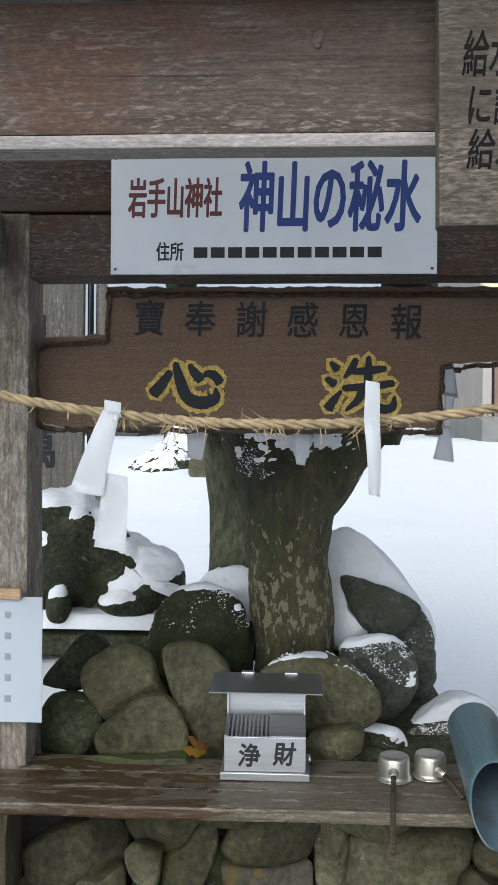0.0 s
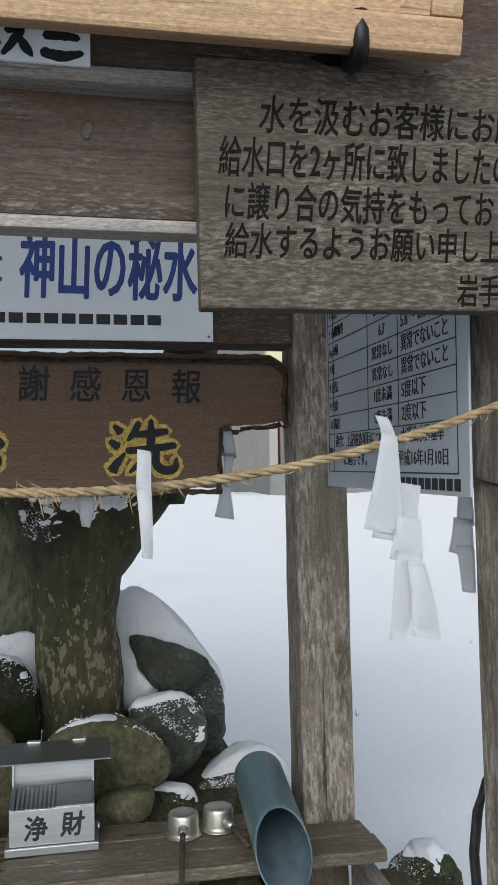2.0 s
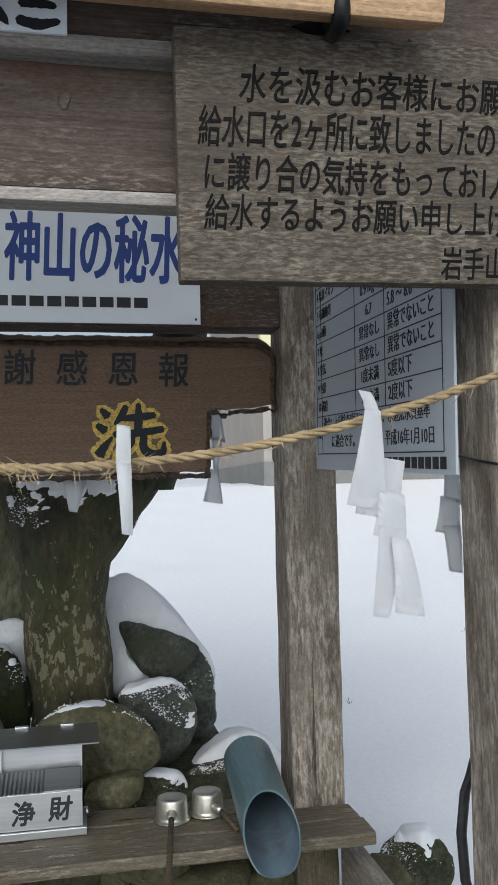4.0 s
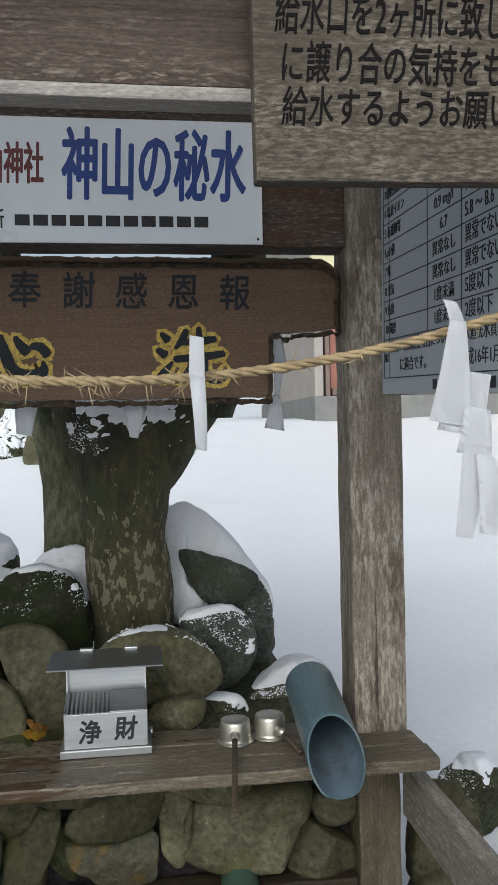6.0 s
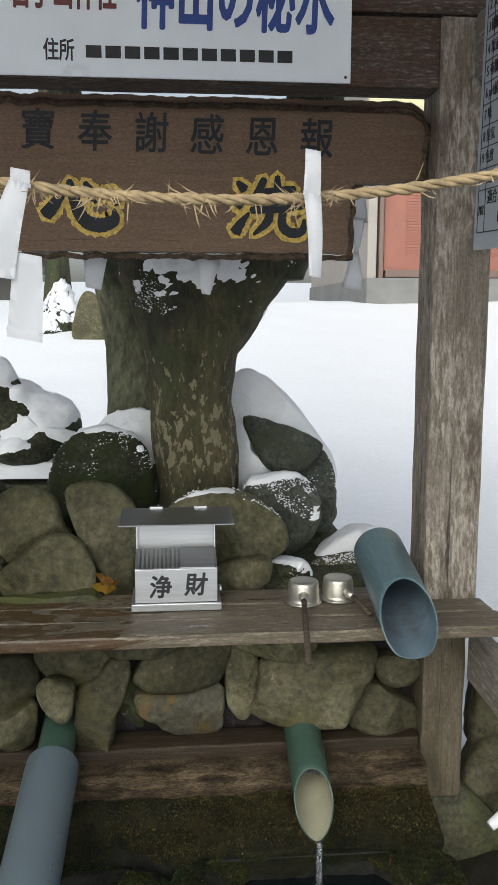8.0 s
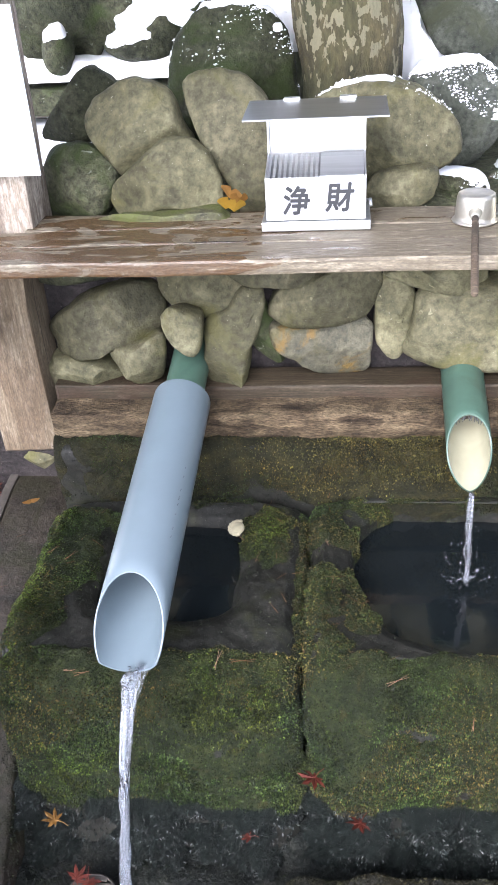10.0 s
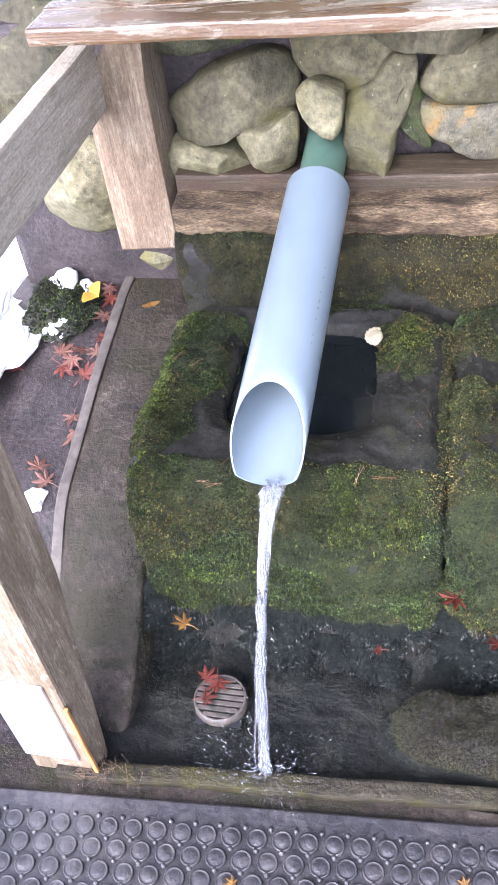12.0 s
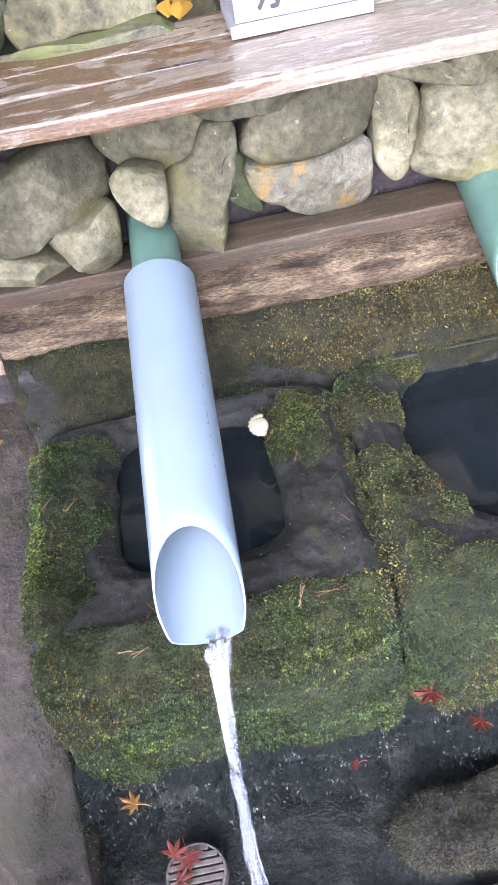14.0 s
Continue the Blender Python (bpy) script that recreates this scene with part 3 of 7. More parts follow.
def brushed(strokes, sx, sz, x, y, z, material, parent, name, grow=0.0, rag=0.0, seed=0):
    """Brush strokes on a face that looks towards -y: each stroke a bent band of changing width, given as points (x, z, width)."""
    for k, pts_ in enumerate(strokes):
        bm = bmesh.new()
        ps = [Vector((a * sx, b * sz, w_)) for a, b, w_ in pts_]
        ps = [ps[0]] + ps + [ps[-1]]
        line = []
        for a in range(len(ps) - 3):
            p0, p1, p2, p3 = ps[a:a + 4]
            for i in range(12):
                t = i / 12
                line.append(0.5 * (2 * p1 + (p2 - p0) * t + (2 * p0 - 5 * p1 + 4 * p2 - p3) * t * t + (3 * p1 - p0 - 3 * p2 + p3) * t ** 3))
        line.append(ps[-2])
        d0, d1 = (line[0] - line[1]).to_2d().normalized(), (line[-1] - line[-2]).to_2d().normalized()
        n_, left, right = len(line), [], []
        for i, p in enumerate(line):
            d = (line[min(i + 1, n_ - 1)] - line[max(i - 1, 0)]).to_2d().normalized()
            side = Vector((-d.y, d.x))
            for out, sgn in ((left, 1), (right, -1)):
                r = max(0.0012, p.z * sx / 2) + grow
                r *= 1 + rag * noise.noise(Vector((p.x * 190, p.y * 190, seed + sgn * 3 + k)))
                out.append(p.to_2d() + side * sgn * r)
        left.insert(0, line[0].to_2d() + d0 * (grow + 0.002))
        right.append(line[-1].to_2d() + d1 * (grow + 0.002))
        ring = left + right[::-1]
        yy = y - 0.0003 * k
        m = len(ring)
        front = [bm.verts.new((x + p.x, yy, z + p.y)) for p in ring]
        back = [bm.verts.new((x + p.x, yy + 0.0025, z + p.y)) for p in ring]
        bm.faces.new((front[0], front[1], front[m - 1]))
        for i in range(1, n_):
            bm.faces.new((front[i], front[i + 1], front[m - i - 1], front[m - i]))
        bm.faces.new((front[n_], front[n_ + 1], front[n_ + 2]))
        for i in range(m):
            bm.faces.new((front[i], back[i], back[(i + 1) % m], front[(i + 1) % m]))
        bmesh.ops.recalc_face_normals(bm, faces=bm.faces)
        part(name, bm, material, parent)


def facing(x, y, z, lean=0.0):
    """Writing on an upright face that looks towards -y."""
    return pose(x, y, z, 90 + lean, 0, 0)


def along(a, b, n):
    return [Vector(a).lerp(Vector(b), i / (n - 1)) for i in range(n)]


# ---- ground, snow field ----
def sheet(x0, x1, y0, y1, nx, ny, height):
    bm = bmesh.new()
    vs = [[bm.verts.new((x0 + (x1 - x0) * (i / nx), y0 + (y1 - y0) * (j / ny), 0)) for i in range(nx + 1)] for j in range(ny + 1)]
    for row in vs:
        for v in row:
            v.co.z = height(v.co.x, v.co.y)
    for j in range(ny):
        for i in range(nx):
            bm.faces.new((vs[j][i], vs[j][i + 1], vs[j + 1][i + 1], vs[j + 1][i]))
    return bm


def step(a, b, t):
    t = min(1, max(0, (t - a) / (b - a)))
    return t * t * (3 - 2 * t)


def field_height(x, y):
    rise = 0.30 + 0.191 * max(0, y - 2.3) if y < 9 else 0.30 + 0.191 * 6.7 + 0.02 * (y - 9)
    bank = 0.55 * step(3.4, 2.6, y) * step(0.1, -0.3, x) * step(1.9, 2.3, y)
    fine = 0.012 * noise.noise(Vector((x * 3, y * 3, 1))) + 0.03 * noise.noise(Vector((x * 0.7, y * 0.7, 5)))
    return rise + bank + fine


solo("ground", sheet(-60, 60, -60, 140, 40, 60, lambda x, y: -0.22 if y < 6 else min(field_height(x, y) - 0.25, 1.5)), SOIL, "wet bare earth under the snow", "ground", kind="structure", smooth=True)
solo("snow_field", sheet(-14, 14, 2.06, 12, 300, 120, lambda x, y: field_height(x, y) if y > 2.1 else 0.22), SNOW, "open untrodden snow rising behind the shelter", "snow", kind="structure", smooth=True)
solo("far_snow", sheet(-60, 60, 11.9, 140, 30, 30, lambda x, y: field_height(0, y) - 0.03 + 0.02 * max(0, y - 40)), SNOW, "snow reaching to the distance", "snow", kind="structure", smooth=True)


def side_ground(x, y):
    return -0.02 + 0.165 * step(1.12, 1.45, y) + 0.155 * step(1.2, 2.0, y) + 0.008 * noise.noise(Vector((x * 9, y * 9, 0)))


solo("side_ground", sheet(-2.6, -0.60, 1.05, 2.3, 60, 60, side_ground), SOIL, "wet brown soil strewn with fallen leaves", "ground", kind="structure", smooth=True)
solo("right_ground", sheet(0.62, 2.6, 1.05, 2.3, 40, 40, lambda x, y: side_ground(x, y) + 0.02), SOIL, "wet brown soil beside the stone trough", "ground", kind="structure", smooth=True)
solo("front_ground", box(-2.6, 2.6, -1.0, 1.05, -0.2, -0.016, 0), WET_CONCRETE, "wet concrete paving under the mat", "ground", kind="structure")

solo("front_snow", sheet(-30, 30, -40, -0.9, 30, 30, lambda x, y: -0.02 + 0.03 * noise.noise(Vector((x, y, 3)))), SNOW, "snow-covered forecourt before the spring", "snow", kind="structure", smooth=True)

for sx in (-1, 1):
    solo("side_snow", sheet(min(2.55 * sx, 30 * sx), max(2.55 * sx, 30 * sx), -0.95, 2.12, 60, 14, lambda x, y: 0.04 + 0.18 * step(1.0, 2.1, y) + 0.03 * noise.noise(Vector((x, y, 8)))), SNOW, "snow beside the paved place before the spring", "snow", kind="structure", smooth=True)

# ---- shelter frame ----
shelter = thing("water_shelter", "weathered grey timber frame of a roofed shrine spring", "shelter", (0, 1.5, 0))


def post(x0, x1, y0, y1, z0, z1, seed, mat=None):
    return part("post", box(x0, x1, y0, y1, z0, z1, 0.006, 14, 0.0025, seed), mat or POST_WOOD, shelter, "silver-grey cracked wooden post")


rear_left = post(-0.63, -0.51, 1.89, 2.005, 0.80, 2.05, 1)
outline = ((-0.660, 0.402), (-0.541, 0.408), (-0.546, 0.62), (-0.547, 0.728), (-0.541, 0.797), (-0.600, 0.797), (-0.664, 0.734))
bm = loft([[(-0.602 + (x + 0.602) * k, y, 0.60 + (z - 0.60) * k) for x, z in outline] for y, k in ((1.874, 0.97), (1.880, 1.0), (1.985, 1.0), (1.992, 0.97))])
part("post_foot", bm, WARM_POST, shelter, "wider tan plank foot with a sloping shoulder")
rear_right = post(0.529, 0.647, 1.89, 2.005, 0.80, 2.05, 2)
part("post_foot", box(0.534, 0.628, 1.886, 1.995, 0.405, 0.799, 0.008, 14, 0.003, 14), DAMP_POST, shelter, "damp brown lower length of the post")
front_left = post(-0.67, -0.556, 1.05, 1.165, -0.10, 2.04, 3, PALE_POST)
for v in front_left.data.vertices:
    if v.co.y > 1.1 and v.co.z < 0.35:
        v.co.y -= 0.07 * (0.35 - v.co.z) / 0.45
front_right = post(0.60, 0.725, 1.05, 1.165, -0.10, 2.04, 4)
part("beam", box(-0.529, 0.529, 1.895, 1.985, 1.915, 2.047, 0.005, 12, 0.002, 5), BEAM_WOOD, shelter, "dark brown weathered beam")
part("beam", box(-0.72, 0.72, 1.905, 1.995, 2.057, 2.34, 0.005, 12, 0.002, 6), BEAM_WOOD, shelter, "dark brown weathered beam")
part("beam", box(-1.1, 1.1, 1.031, 1.049, 1.905, 2.051, 0.006, 14, 0.002, 7), BEAM_WOOD, shelter, "brown weathered beam over a lower edge coloured as lit")
# The lit underside and edge of the beam, as a pale strip.
part("beam_edge", box(-1.1, 1.1, 1.026, 1.066, 1.888, 1.9035, 0.003, 14, 0.0015, 8), LIT_BEAM, shelter, "lower edge coloured pale as if lit from below")
part("beam", box(-1.2, 1.2, 1.02, 1.12, 2.078, 2.26, 0.005, 14, 0.002, 9), BEAM_WOOD, shelter, "upper beam with nail heads")
part("beam_edge", box(-1.2, 1.2, 1.013, 1.11, 2.057, 2.0765, 0.003, 14, 0.0015, 10), LIT_BEAM, shelter, "lower edge coloured pale as if lit from below")
for sx in (-1, 1):
    x = 0.63 if sx > 0 else -0.66
    part("rail", box(x, x + 0.035, 1.17, 1.884, 0.685, 0.80, 0.005, 10, 0.002, 11 + sx), SIDE_WOOD if sx > 0 else PALE_SIDE, shelter, "low grey side rail")
    part("side_beam", box(0.592 if sx > 0 else -0.635, 0.665 if sx > 0 else -0.565, 1.17, 1.88, 1.93, 2.05, 0.005, 10, 0.002, 13 + sx), SIDE_WOOD, shelter, "dark side beam")
for x, z in ((0.205, 2.107), (-0.12, 2.117), (0.49, 2.104), (-0.4, 2.112)):
    bm = bmesh.new()
    bmesh.ops.create_uvsphere(bm, u_segments=10, v_segments=6, radius=0.0035)
    bmesh.ops.translate(bm, vec=(x, 1.02, z), verts=bm.verts)
    part("nail", bm, NAIL, shelter, smooth=True)
part("scar", pebble((0.073, 1.0308, 2.007), (0.014, 0.003, 0.020), 10, 0.9, 17, 0.25, 3), BEAM_WOOD, shelter, "chipped scar on the beam", smooth=True)
roof = thing("roof", "boarded underside of a wide shelter roof", "roof", (0, 1.5, 2.5))
for i in range(7):
    part("roof_board", box(-1.25, 1.25, 1.0 + i * 0.2, 1.193 + i * 0.2, 2.62 - abs(i - 2.5) * 0.04, 2.65 - abs(i - 2.5) * 0.04, 0.003), BEAM_WOOD, roof)

# ---- shelf ----
shelf = thing("shelf", "weathered plank shelf with wet brown stains", "shelf", (0, 1.8, 0.83))
part("plank", box(-0.655, 0.652, 1.706, 1.790, 0.850, 0.876, 0.005, 30, 0.0022, 21), SHELF_WOOD, shelf)
part("plank", box(-0.66, 0.648, 1.795, 1.872, 0.850, 0.875, 0.005, 30, 0.0022, 22), SHELF_WOOD, shelf)
part("plank", box(-0.525, 0.515, 1.877, 1.965, 0.850, 0.8745, 0.005, 30, 0.0022, 23), SHELF_WOOD, shelf)

# ---- sill beam and moss bank under the stones ----
sill = thing("sill_beam", "decayed double timber sill with flaking bark face", "beam", (0, 1.85, 0.5))
part("upper_timber", box(-0.53, 0.53, 1.884, 1.96, 0.500, 0.556, 0.006, 40, 0.004, 31), SHADED_SILL, sill, "dark brown upper timber with the stones' shade in its colour")
part("lower_timber", box(-0.53, 0.53, 1.822, 1.93, 0.467, 0.527, 0.012, 60, 0.008, 32), BARK_FLAKE, sill, "lower timber with pale flaking bark")
rings = []
for i in range(171):
    x = -0.52 + 1.045 * i / 170
    ring = []
    for y, z in [(1.99, 0.2), (1.78, 0.2)] + [(1.778 + 0.012 * step(0.38, 0.46, 0.2 + 0.26 * k / 26), 0.2 + 0.26 * k / 26) for k in range(1, 27)] + [(1.80, 0.474), (1.812, 0.482), (1.83, 0.4805), (1.99, 0.4805)]:
        q = Vector((x, y, z))
        w_ = 0.010 * noise.noise(q * 9) + 0.006 * noise.noise(q * 30) if y < 1.82 else 0
        ring.append((x, y + w_, z + 0.3 * w_))
    rings.append(ring)
bm = loft(rings)
if min(bm.faces, key=lambda f: f.calc_center_median().y).normal.y > 0:
    bmesh.ops.reverse_faces(bm, faces=bm.faces)
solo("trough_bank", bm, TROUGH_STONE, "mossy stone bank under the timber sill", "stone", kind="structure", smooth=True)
solo("earth_core", box(-0.95, 0.62, 1.98, 2.2, 0.0, 0.80, 0.02), SOIL, "dark earth behind the stone wall", "earth", kind="structure")
solo("rock_bed", box(-0.75, 0.5, 2.05, 2.75, 0.0, 0.86, 0.05, 12, 0.03, 34), DARK_STONE, "dark mossy bed under the boulders", "rock", kind="structure", smooth=True)

# ---- stones of the wall below the shelf ----
wall = thing("stone_wall", "dry-laid wall of rounded olive river stones", "stone wall", (0, 1.93, 0.6), kind="structure")
NS = [40]


def wall_stone(y, *corners, d=0.15, mat=None):
    NS[0] += 1
    return part("stone", rock(corners, y, d, NS[0]), mat or STONE, wall, smooth=True)


wall_stone(1.945, (-0.538, 0.663), (-0.482, 0.705), (-0.42, 0.74), (-0.344, 0.75), (-0.304, 0.721), (-0.296, 0.682), (-0.309, 0.648), (-0.351, 0.619), (-0.406, 0.616), (-0.473, 0.598), (-0.532, 0.608), d=0.17)
wall_stone(1.95, (-0.316, 0.761), (-0.283, 0.779), (-0.196, 0.78), (-0.142, 0.762), (-0.137, 0.721), (-0.164, 0.684), (-0.212, 0.678), (-0.264, 0.695), (-0.3, 0.723), d=0.15)
wall_stone(1.87, (-0.291, 0.709), (-0.265, 0.726), (-0.225, 0.717), (-0.213, 0.701), (-0.22, 0.649), (-0.238, 0.632), (-0.268, 0.653), (-0.29, 0.685), d=0.1)
wall_stone(1.915, (-0.21, 0.686), (-0.17, 0.708), (-0.143, 0.741), (-0.107, 0.739), (-0.104, 0.705), (-0.118, 0.653), (-0.13, 0.624), (-0.136, 0.578), (-0.16, 0.53), (-0.192, 0.523), (-0.22, 0.554), (-0.225, 0.592), (-0.218, 0.638), d=0.13)
wall_stone(1.9, (-0.412, 0.622), (-0.35, 0.645), (-0.306, 0.66), (-0.296, 0.638), (-0.307, 0.576), (-0.338, 0.556), (-0.363, 0.559), (-0.39, 0.59), d=0.12)
wall_stone(1.94, (-0.542, 0.592), (-0.522, 0.602), (-0.438, 0.593), (-0.396, 0.565), (-0.368, 0.53), (-0.406, 0.517), (-0.536, 0.52), (-0.549, 0.554), d=0.14)
wall_stone(1.92, (-0.183, 0.782), (-0.143, 0.792), (-0.017, 0.797), (-0.007, 0.758), (-0.021, 0.743), (-0.098, 0.751), (-0.143, 0.757), d=0.12)
wall_stone(1.945, (-0.099, 0.702), (-0.055, 0.742), (0.002, 0.764), (0.045, 0.780), (0.092, 0.782), (0.111, 0.743), (0.107, 0.707), (0.074, 0.676), (-0.008, 0.66), (-0.055, 0.657), (-0.089, 0.673), d=0.17)
wall_stone(1.94, (-0.093, 0.656), (-0.056, 0.659), (-0.004, 0.664), (0.037, 0.67), (0.078, 0.68), (0.095, 0.653), (0.096, 0.603), (0.087, 0.556), (0.029, 0.553), (-0.026, 0.572), (-0.052, 0.594), (-0.082, 0.61), d=0.14, mat=RUSTY_STONE)
wall_stone(1.955, (0.107, 0.733), (0.14, 0.758), (0.177, 0.719), (0.179, 0.673), (0.161, 0.594), (0.138, 0.581), (0.108, 0.621), (0.105, 0.687), d=0.13)
wall_stone(1.92, (0.187, 0.727), (0.27, 0.752), (0.418, 0.76), (0.429, 0.711), (0.408, 0.667), (0.388, 0.628), (0.374, 0.594), (0.335, 0.578), (0.280, 0.580), (0.222, 0.587), (0.162, 0.605), (0.164, 0.637), (0.18, 0.689), d=0.18)
wall_stone(1.93, (0.393, 0.623), (0.422, 0.662), (0.464, 0.655), (0.526, 0.615), (0.545, 0.575), (0.528, 0.549), (0.418, 0.55), (0.378, 0.577), d=0.15)
wall_stone(1.93, (0.433, 0.72), (0.522, 0.729), (0.538, 0.686), (0.512, 0.661), (0.464, 0.661), (0.437, 0.694), d=0.11)
wall_stone(1.91, (0.121, 0.768), (0.175, 0.789), (0.292, 0.787), (0.299, 0.745), (0.269, 0.733), (0.198, 0.744), d=0.12)
wall_stone(1.96, (0.25, 0.80), (0.25, 0.745), (0.38, 0.74), (0.46, 0.76), (0.45, 0.81), d=0.1, mat=DARK_STONE)
wall_stone(1.96, (-0.55, 0.81), (-0.55, 0.75), (-0.44, 0.75), (-0.36, 0.78), (-0.40, 0.815), d=0.1, mat=DARK_STONE)
wall_stone(1.97, (-0.13, 0.60), (-0.17, 0.70), (-0.13, 0.72), (-0.09, 0.66), (-0.07, 0.57), d=0.1, mat=DARK_STONE)
wall_stone(2.0, (-0.88, 0.77), (-0.80, 0.83), (-0.70, 0.80), (-0.655, 0.70), (-0.69, 0.595), (-0.776, 0.571), (-0.87, 0.57), (-0.92, 0.68), d=0.2)
wall_stone(1.97, (-0.815, 0.565), (-0.76, 0.59), (-0.69, 0.585), (-0.635, 0.53), (-0.65, 0.44), (-0.72, 0.40), (-0.812, 0.40), (-0.84, 0.48), d=0.18)
wall_stone(2.02, (-1.04, 0.56), (-0.98, 0.66), (-0.90, 0.64), (-0.83, 0.52), (-0.86, 0.42), (-0.98, 0.42))
wall_stone(2.02, (-0.68, 0.33), (-0.63, 0.39), (-0.58, 0.34), (-0.60, 0.27), (-0.66, 0.27))
wall_stone(1.93, (0.50, 0.36), (0.54, 0.408), (0.60, 0.414), (0.66, 0.40), (0.73, 0.32), (0.75, 0.18), (0.62, 0.14), (0.50, 0.18), d=0.22, mat=MOSSY_STONE)
wall_stone(1.96, (0.655, 0.34), (0.67, 0.46), (0.76, 0.52), (0.90, 0.46), (0.92, 0.30), (0.78, 0.26), d=0.2)
wall_stone(1.99, (0.68, 0.50), (0.70, 0.66), (0.78, 0.70), (0.85, 0.60), (0.83, 0.44), (0.74, 0.42))

# ---- boulders above the shelf ----
def boulder(label, y, *corners, d=0.16, mat=None, rough=0.065):
    NS[0] += 1
    return solo("boulder", rock(corners, y, d, NS[0], rough, 84, 28), mat or STONE, label, "boulder", "boulders of the rockery", smooth=True)


boulder("dark green mossy boulder behind the shelf", 2.02, (-0.491, 0.978), (-0.419, 0.985), (-0.372, 0.937), (-0.397, 0.876), (-0.431, 0.839), (-0.483, 0.829), (-0.538, 0.885), mat=DARK_STONE)
boulder("dark pointed boulder leaning on its neighbours", 2.12, (-0.541, 0.993), (-0.472, 1.078), (-0.431, 1.109), (-0.381, 1.075), (-0.397, 1.042), (-0.434, 1.019), (-0.444, 0.974), (-0.506, 0.975), d=0.13, mat=DARK_STONE)
boulder("rounded olive-brown boulder behind the shelf", 2.06, (-0.43, 1.025), (-0.391, 1.072), (-0.331, 1.092), (-0.274, 1.067), (-0.252, 1.009), (-0.238, 0.957), (-0.323, 0.915), (-0.389, 0.94), d=0.19)
boulder("broad heart-shaped olive boulder behind the shelf", 1.985, (-0.386, 0.908), (-0.328, 0.963), (-0.284, 0.995), (-0.228, 1), (-0.181, 0.943), (-0.185, 0.874), (-0.283, 0.878), (-0.365, 0.861), d=0.13)
boulder("flat mossy slab lying on the shelf edge", 1.94, (-0.402, 0.851), (-0.395, 0.869), (-0.297, 0.881), (-0.19, 0.887), (-0.164, 0.88), (-0.162, 0.853), d=0.09, mat=MOSSY_STONE, rough=0.12)
boulder("tall leaning olive boulder behind the offering box", 2.06, (-0.243, 1.069), (-0.194, 1.103), (-0.127, 1.081), (-0.079, 1.013), (-0.084, 0.89), (-0.093, 0.81), (-0.141, 0.81), (-0.159, 0.887), (-0.214, 0.971), d=0.17)
snowy_g = boulder("dark mossy boulder with snow at the tree's foot", 2.33, (-0.319, 0.984), (-0.303, 1.112), (-0.243, 1.174), (-0.161, 1.185), (-0.086, 1.15), (-0.055, 1.05), (-0.062, 0.931), (-0.271, 0.881), d=0.26, mat=DARK_STONE)
snowy_h = boulder("large rounded olive-brown boulder behind the offering box", 2.10, (-0.018, 1.022), (0.055, 1.062), (0.161, 1.058), (0.234, 1.011), (0.262, 0.95), (0.227, 0.912), (0.133, 0.892), (-0, 0.905), d=0.2)
boulder("small olive boulder under a larger one", 2.02, (0.1, 0.913), (0.205, 0.931), (0.211, 0.883), (0.158, 0.844), (0.094, 0.835), d=0.1)
snowy_j = boulder("dark boulder with a snowy top beside the tree", 2.30, (0.179, 1.042), (0.267, 1.059), (0.342, 1.045), (0.373, 0.993), (0.352, 0.911), (0.291, 0.858), (0.238, 0.876), (0.194, 0.975), d=0.18, mat=SLATE)
snowy_k = boulder("large dark upright boulder under a thick snow cap", 2.54, (0.178, 1.223), (0.25, 1.224), (0.377, 1.131), (0.449, 1.048), (0.461, 0.927), (0.419, 0.827), (0.367, 0.777), (0.217, 0.795), (0.16, 1.018), d=0.16, mat=SLATE)
boulder("dark angular rock face showing through snow", 2.45, (0.191, 1.195), (0.3, 1.174), (0.397, 1.12), (0.345, 1.048), (0.277, 1.042), (0.224, 1.093), d=0.13, mat=SLATE)
snowy_l = boulder("grey speckled stone half buried in snow", 2.22, (0.338, 0.841), (0.407, 0.869), (0.496, 0.876), (0.571, 0.816), (0.557, 0.747), (0.349, 0.755), d=0.14)
snowy_m = boulder("small dark stone patched with snow", 2.14, (0.205, 0.883), (0.306, 0.875), (0.329, 0.833), (0.313, 0.802), (0.214, 0.808), d=0.1, mat=DARK_STONE)
snowy_r = boulder("dark boulder with snow beside the shelter", 2.42, (0.895, 0.389), (0.913, 0.509), (0.982, 0.556), (1.08, 0.548), (1.121, 0.444), (1.044, 0.342), d=0.18, mat=DARK_STONE)


def drift(label, y, *corners, d=0.2, rough=0.07):
    NS[0] += 1
    return solo("snow", rock(corners, y, d, NS[0], rough, 96, 32, 2.2), SNOW, label, "snow", kind="stuff", smooth=True)


drift("thick rounded snow cap wrapped over a boulder", 2.56, (0.137, 1.278), (0.186, 1.322), (0.247, 1.31), (0.331, 1.233), (0.449, 1.074), (0.456, 0.983), (0.398, 0.927), (0.217, 0.949), (0.144, 1.083), d=0.24, rough=0.04)
drift("snow drift between tree and boulder", 2.50, (0.159, 1.244), (0.209, 1.235), (0.21, 1.115), (0.27, 1.046), (0.216, 0.996), (0.162, 1.015), d=0.17, rough=0.05)
drift("low snow slope beside the shelf", 2.30, (0.346, 0.824), (0.418, 0.894), (0.485, 0.928), (0.555, 0.905), (0.633, 0.794), (0.573, 0.749), (0.419, 0.801))
foot_snow = drift("snow heaped at the foot of the second stem", 2.44, (-0.208, 1.155), (-0.178, 1.203), (-0.131, 1.223), (-0.08, 1.227), (-0.039, 1.197), (-0.038, 1.092), (-0.107, 1.072), (-0.183, 1.121), d=0.07, rough=0.14)
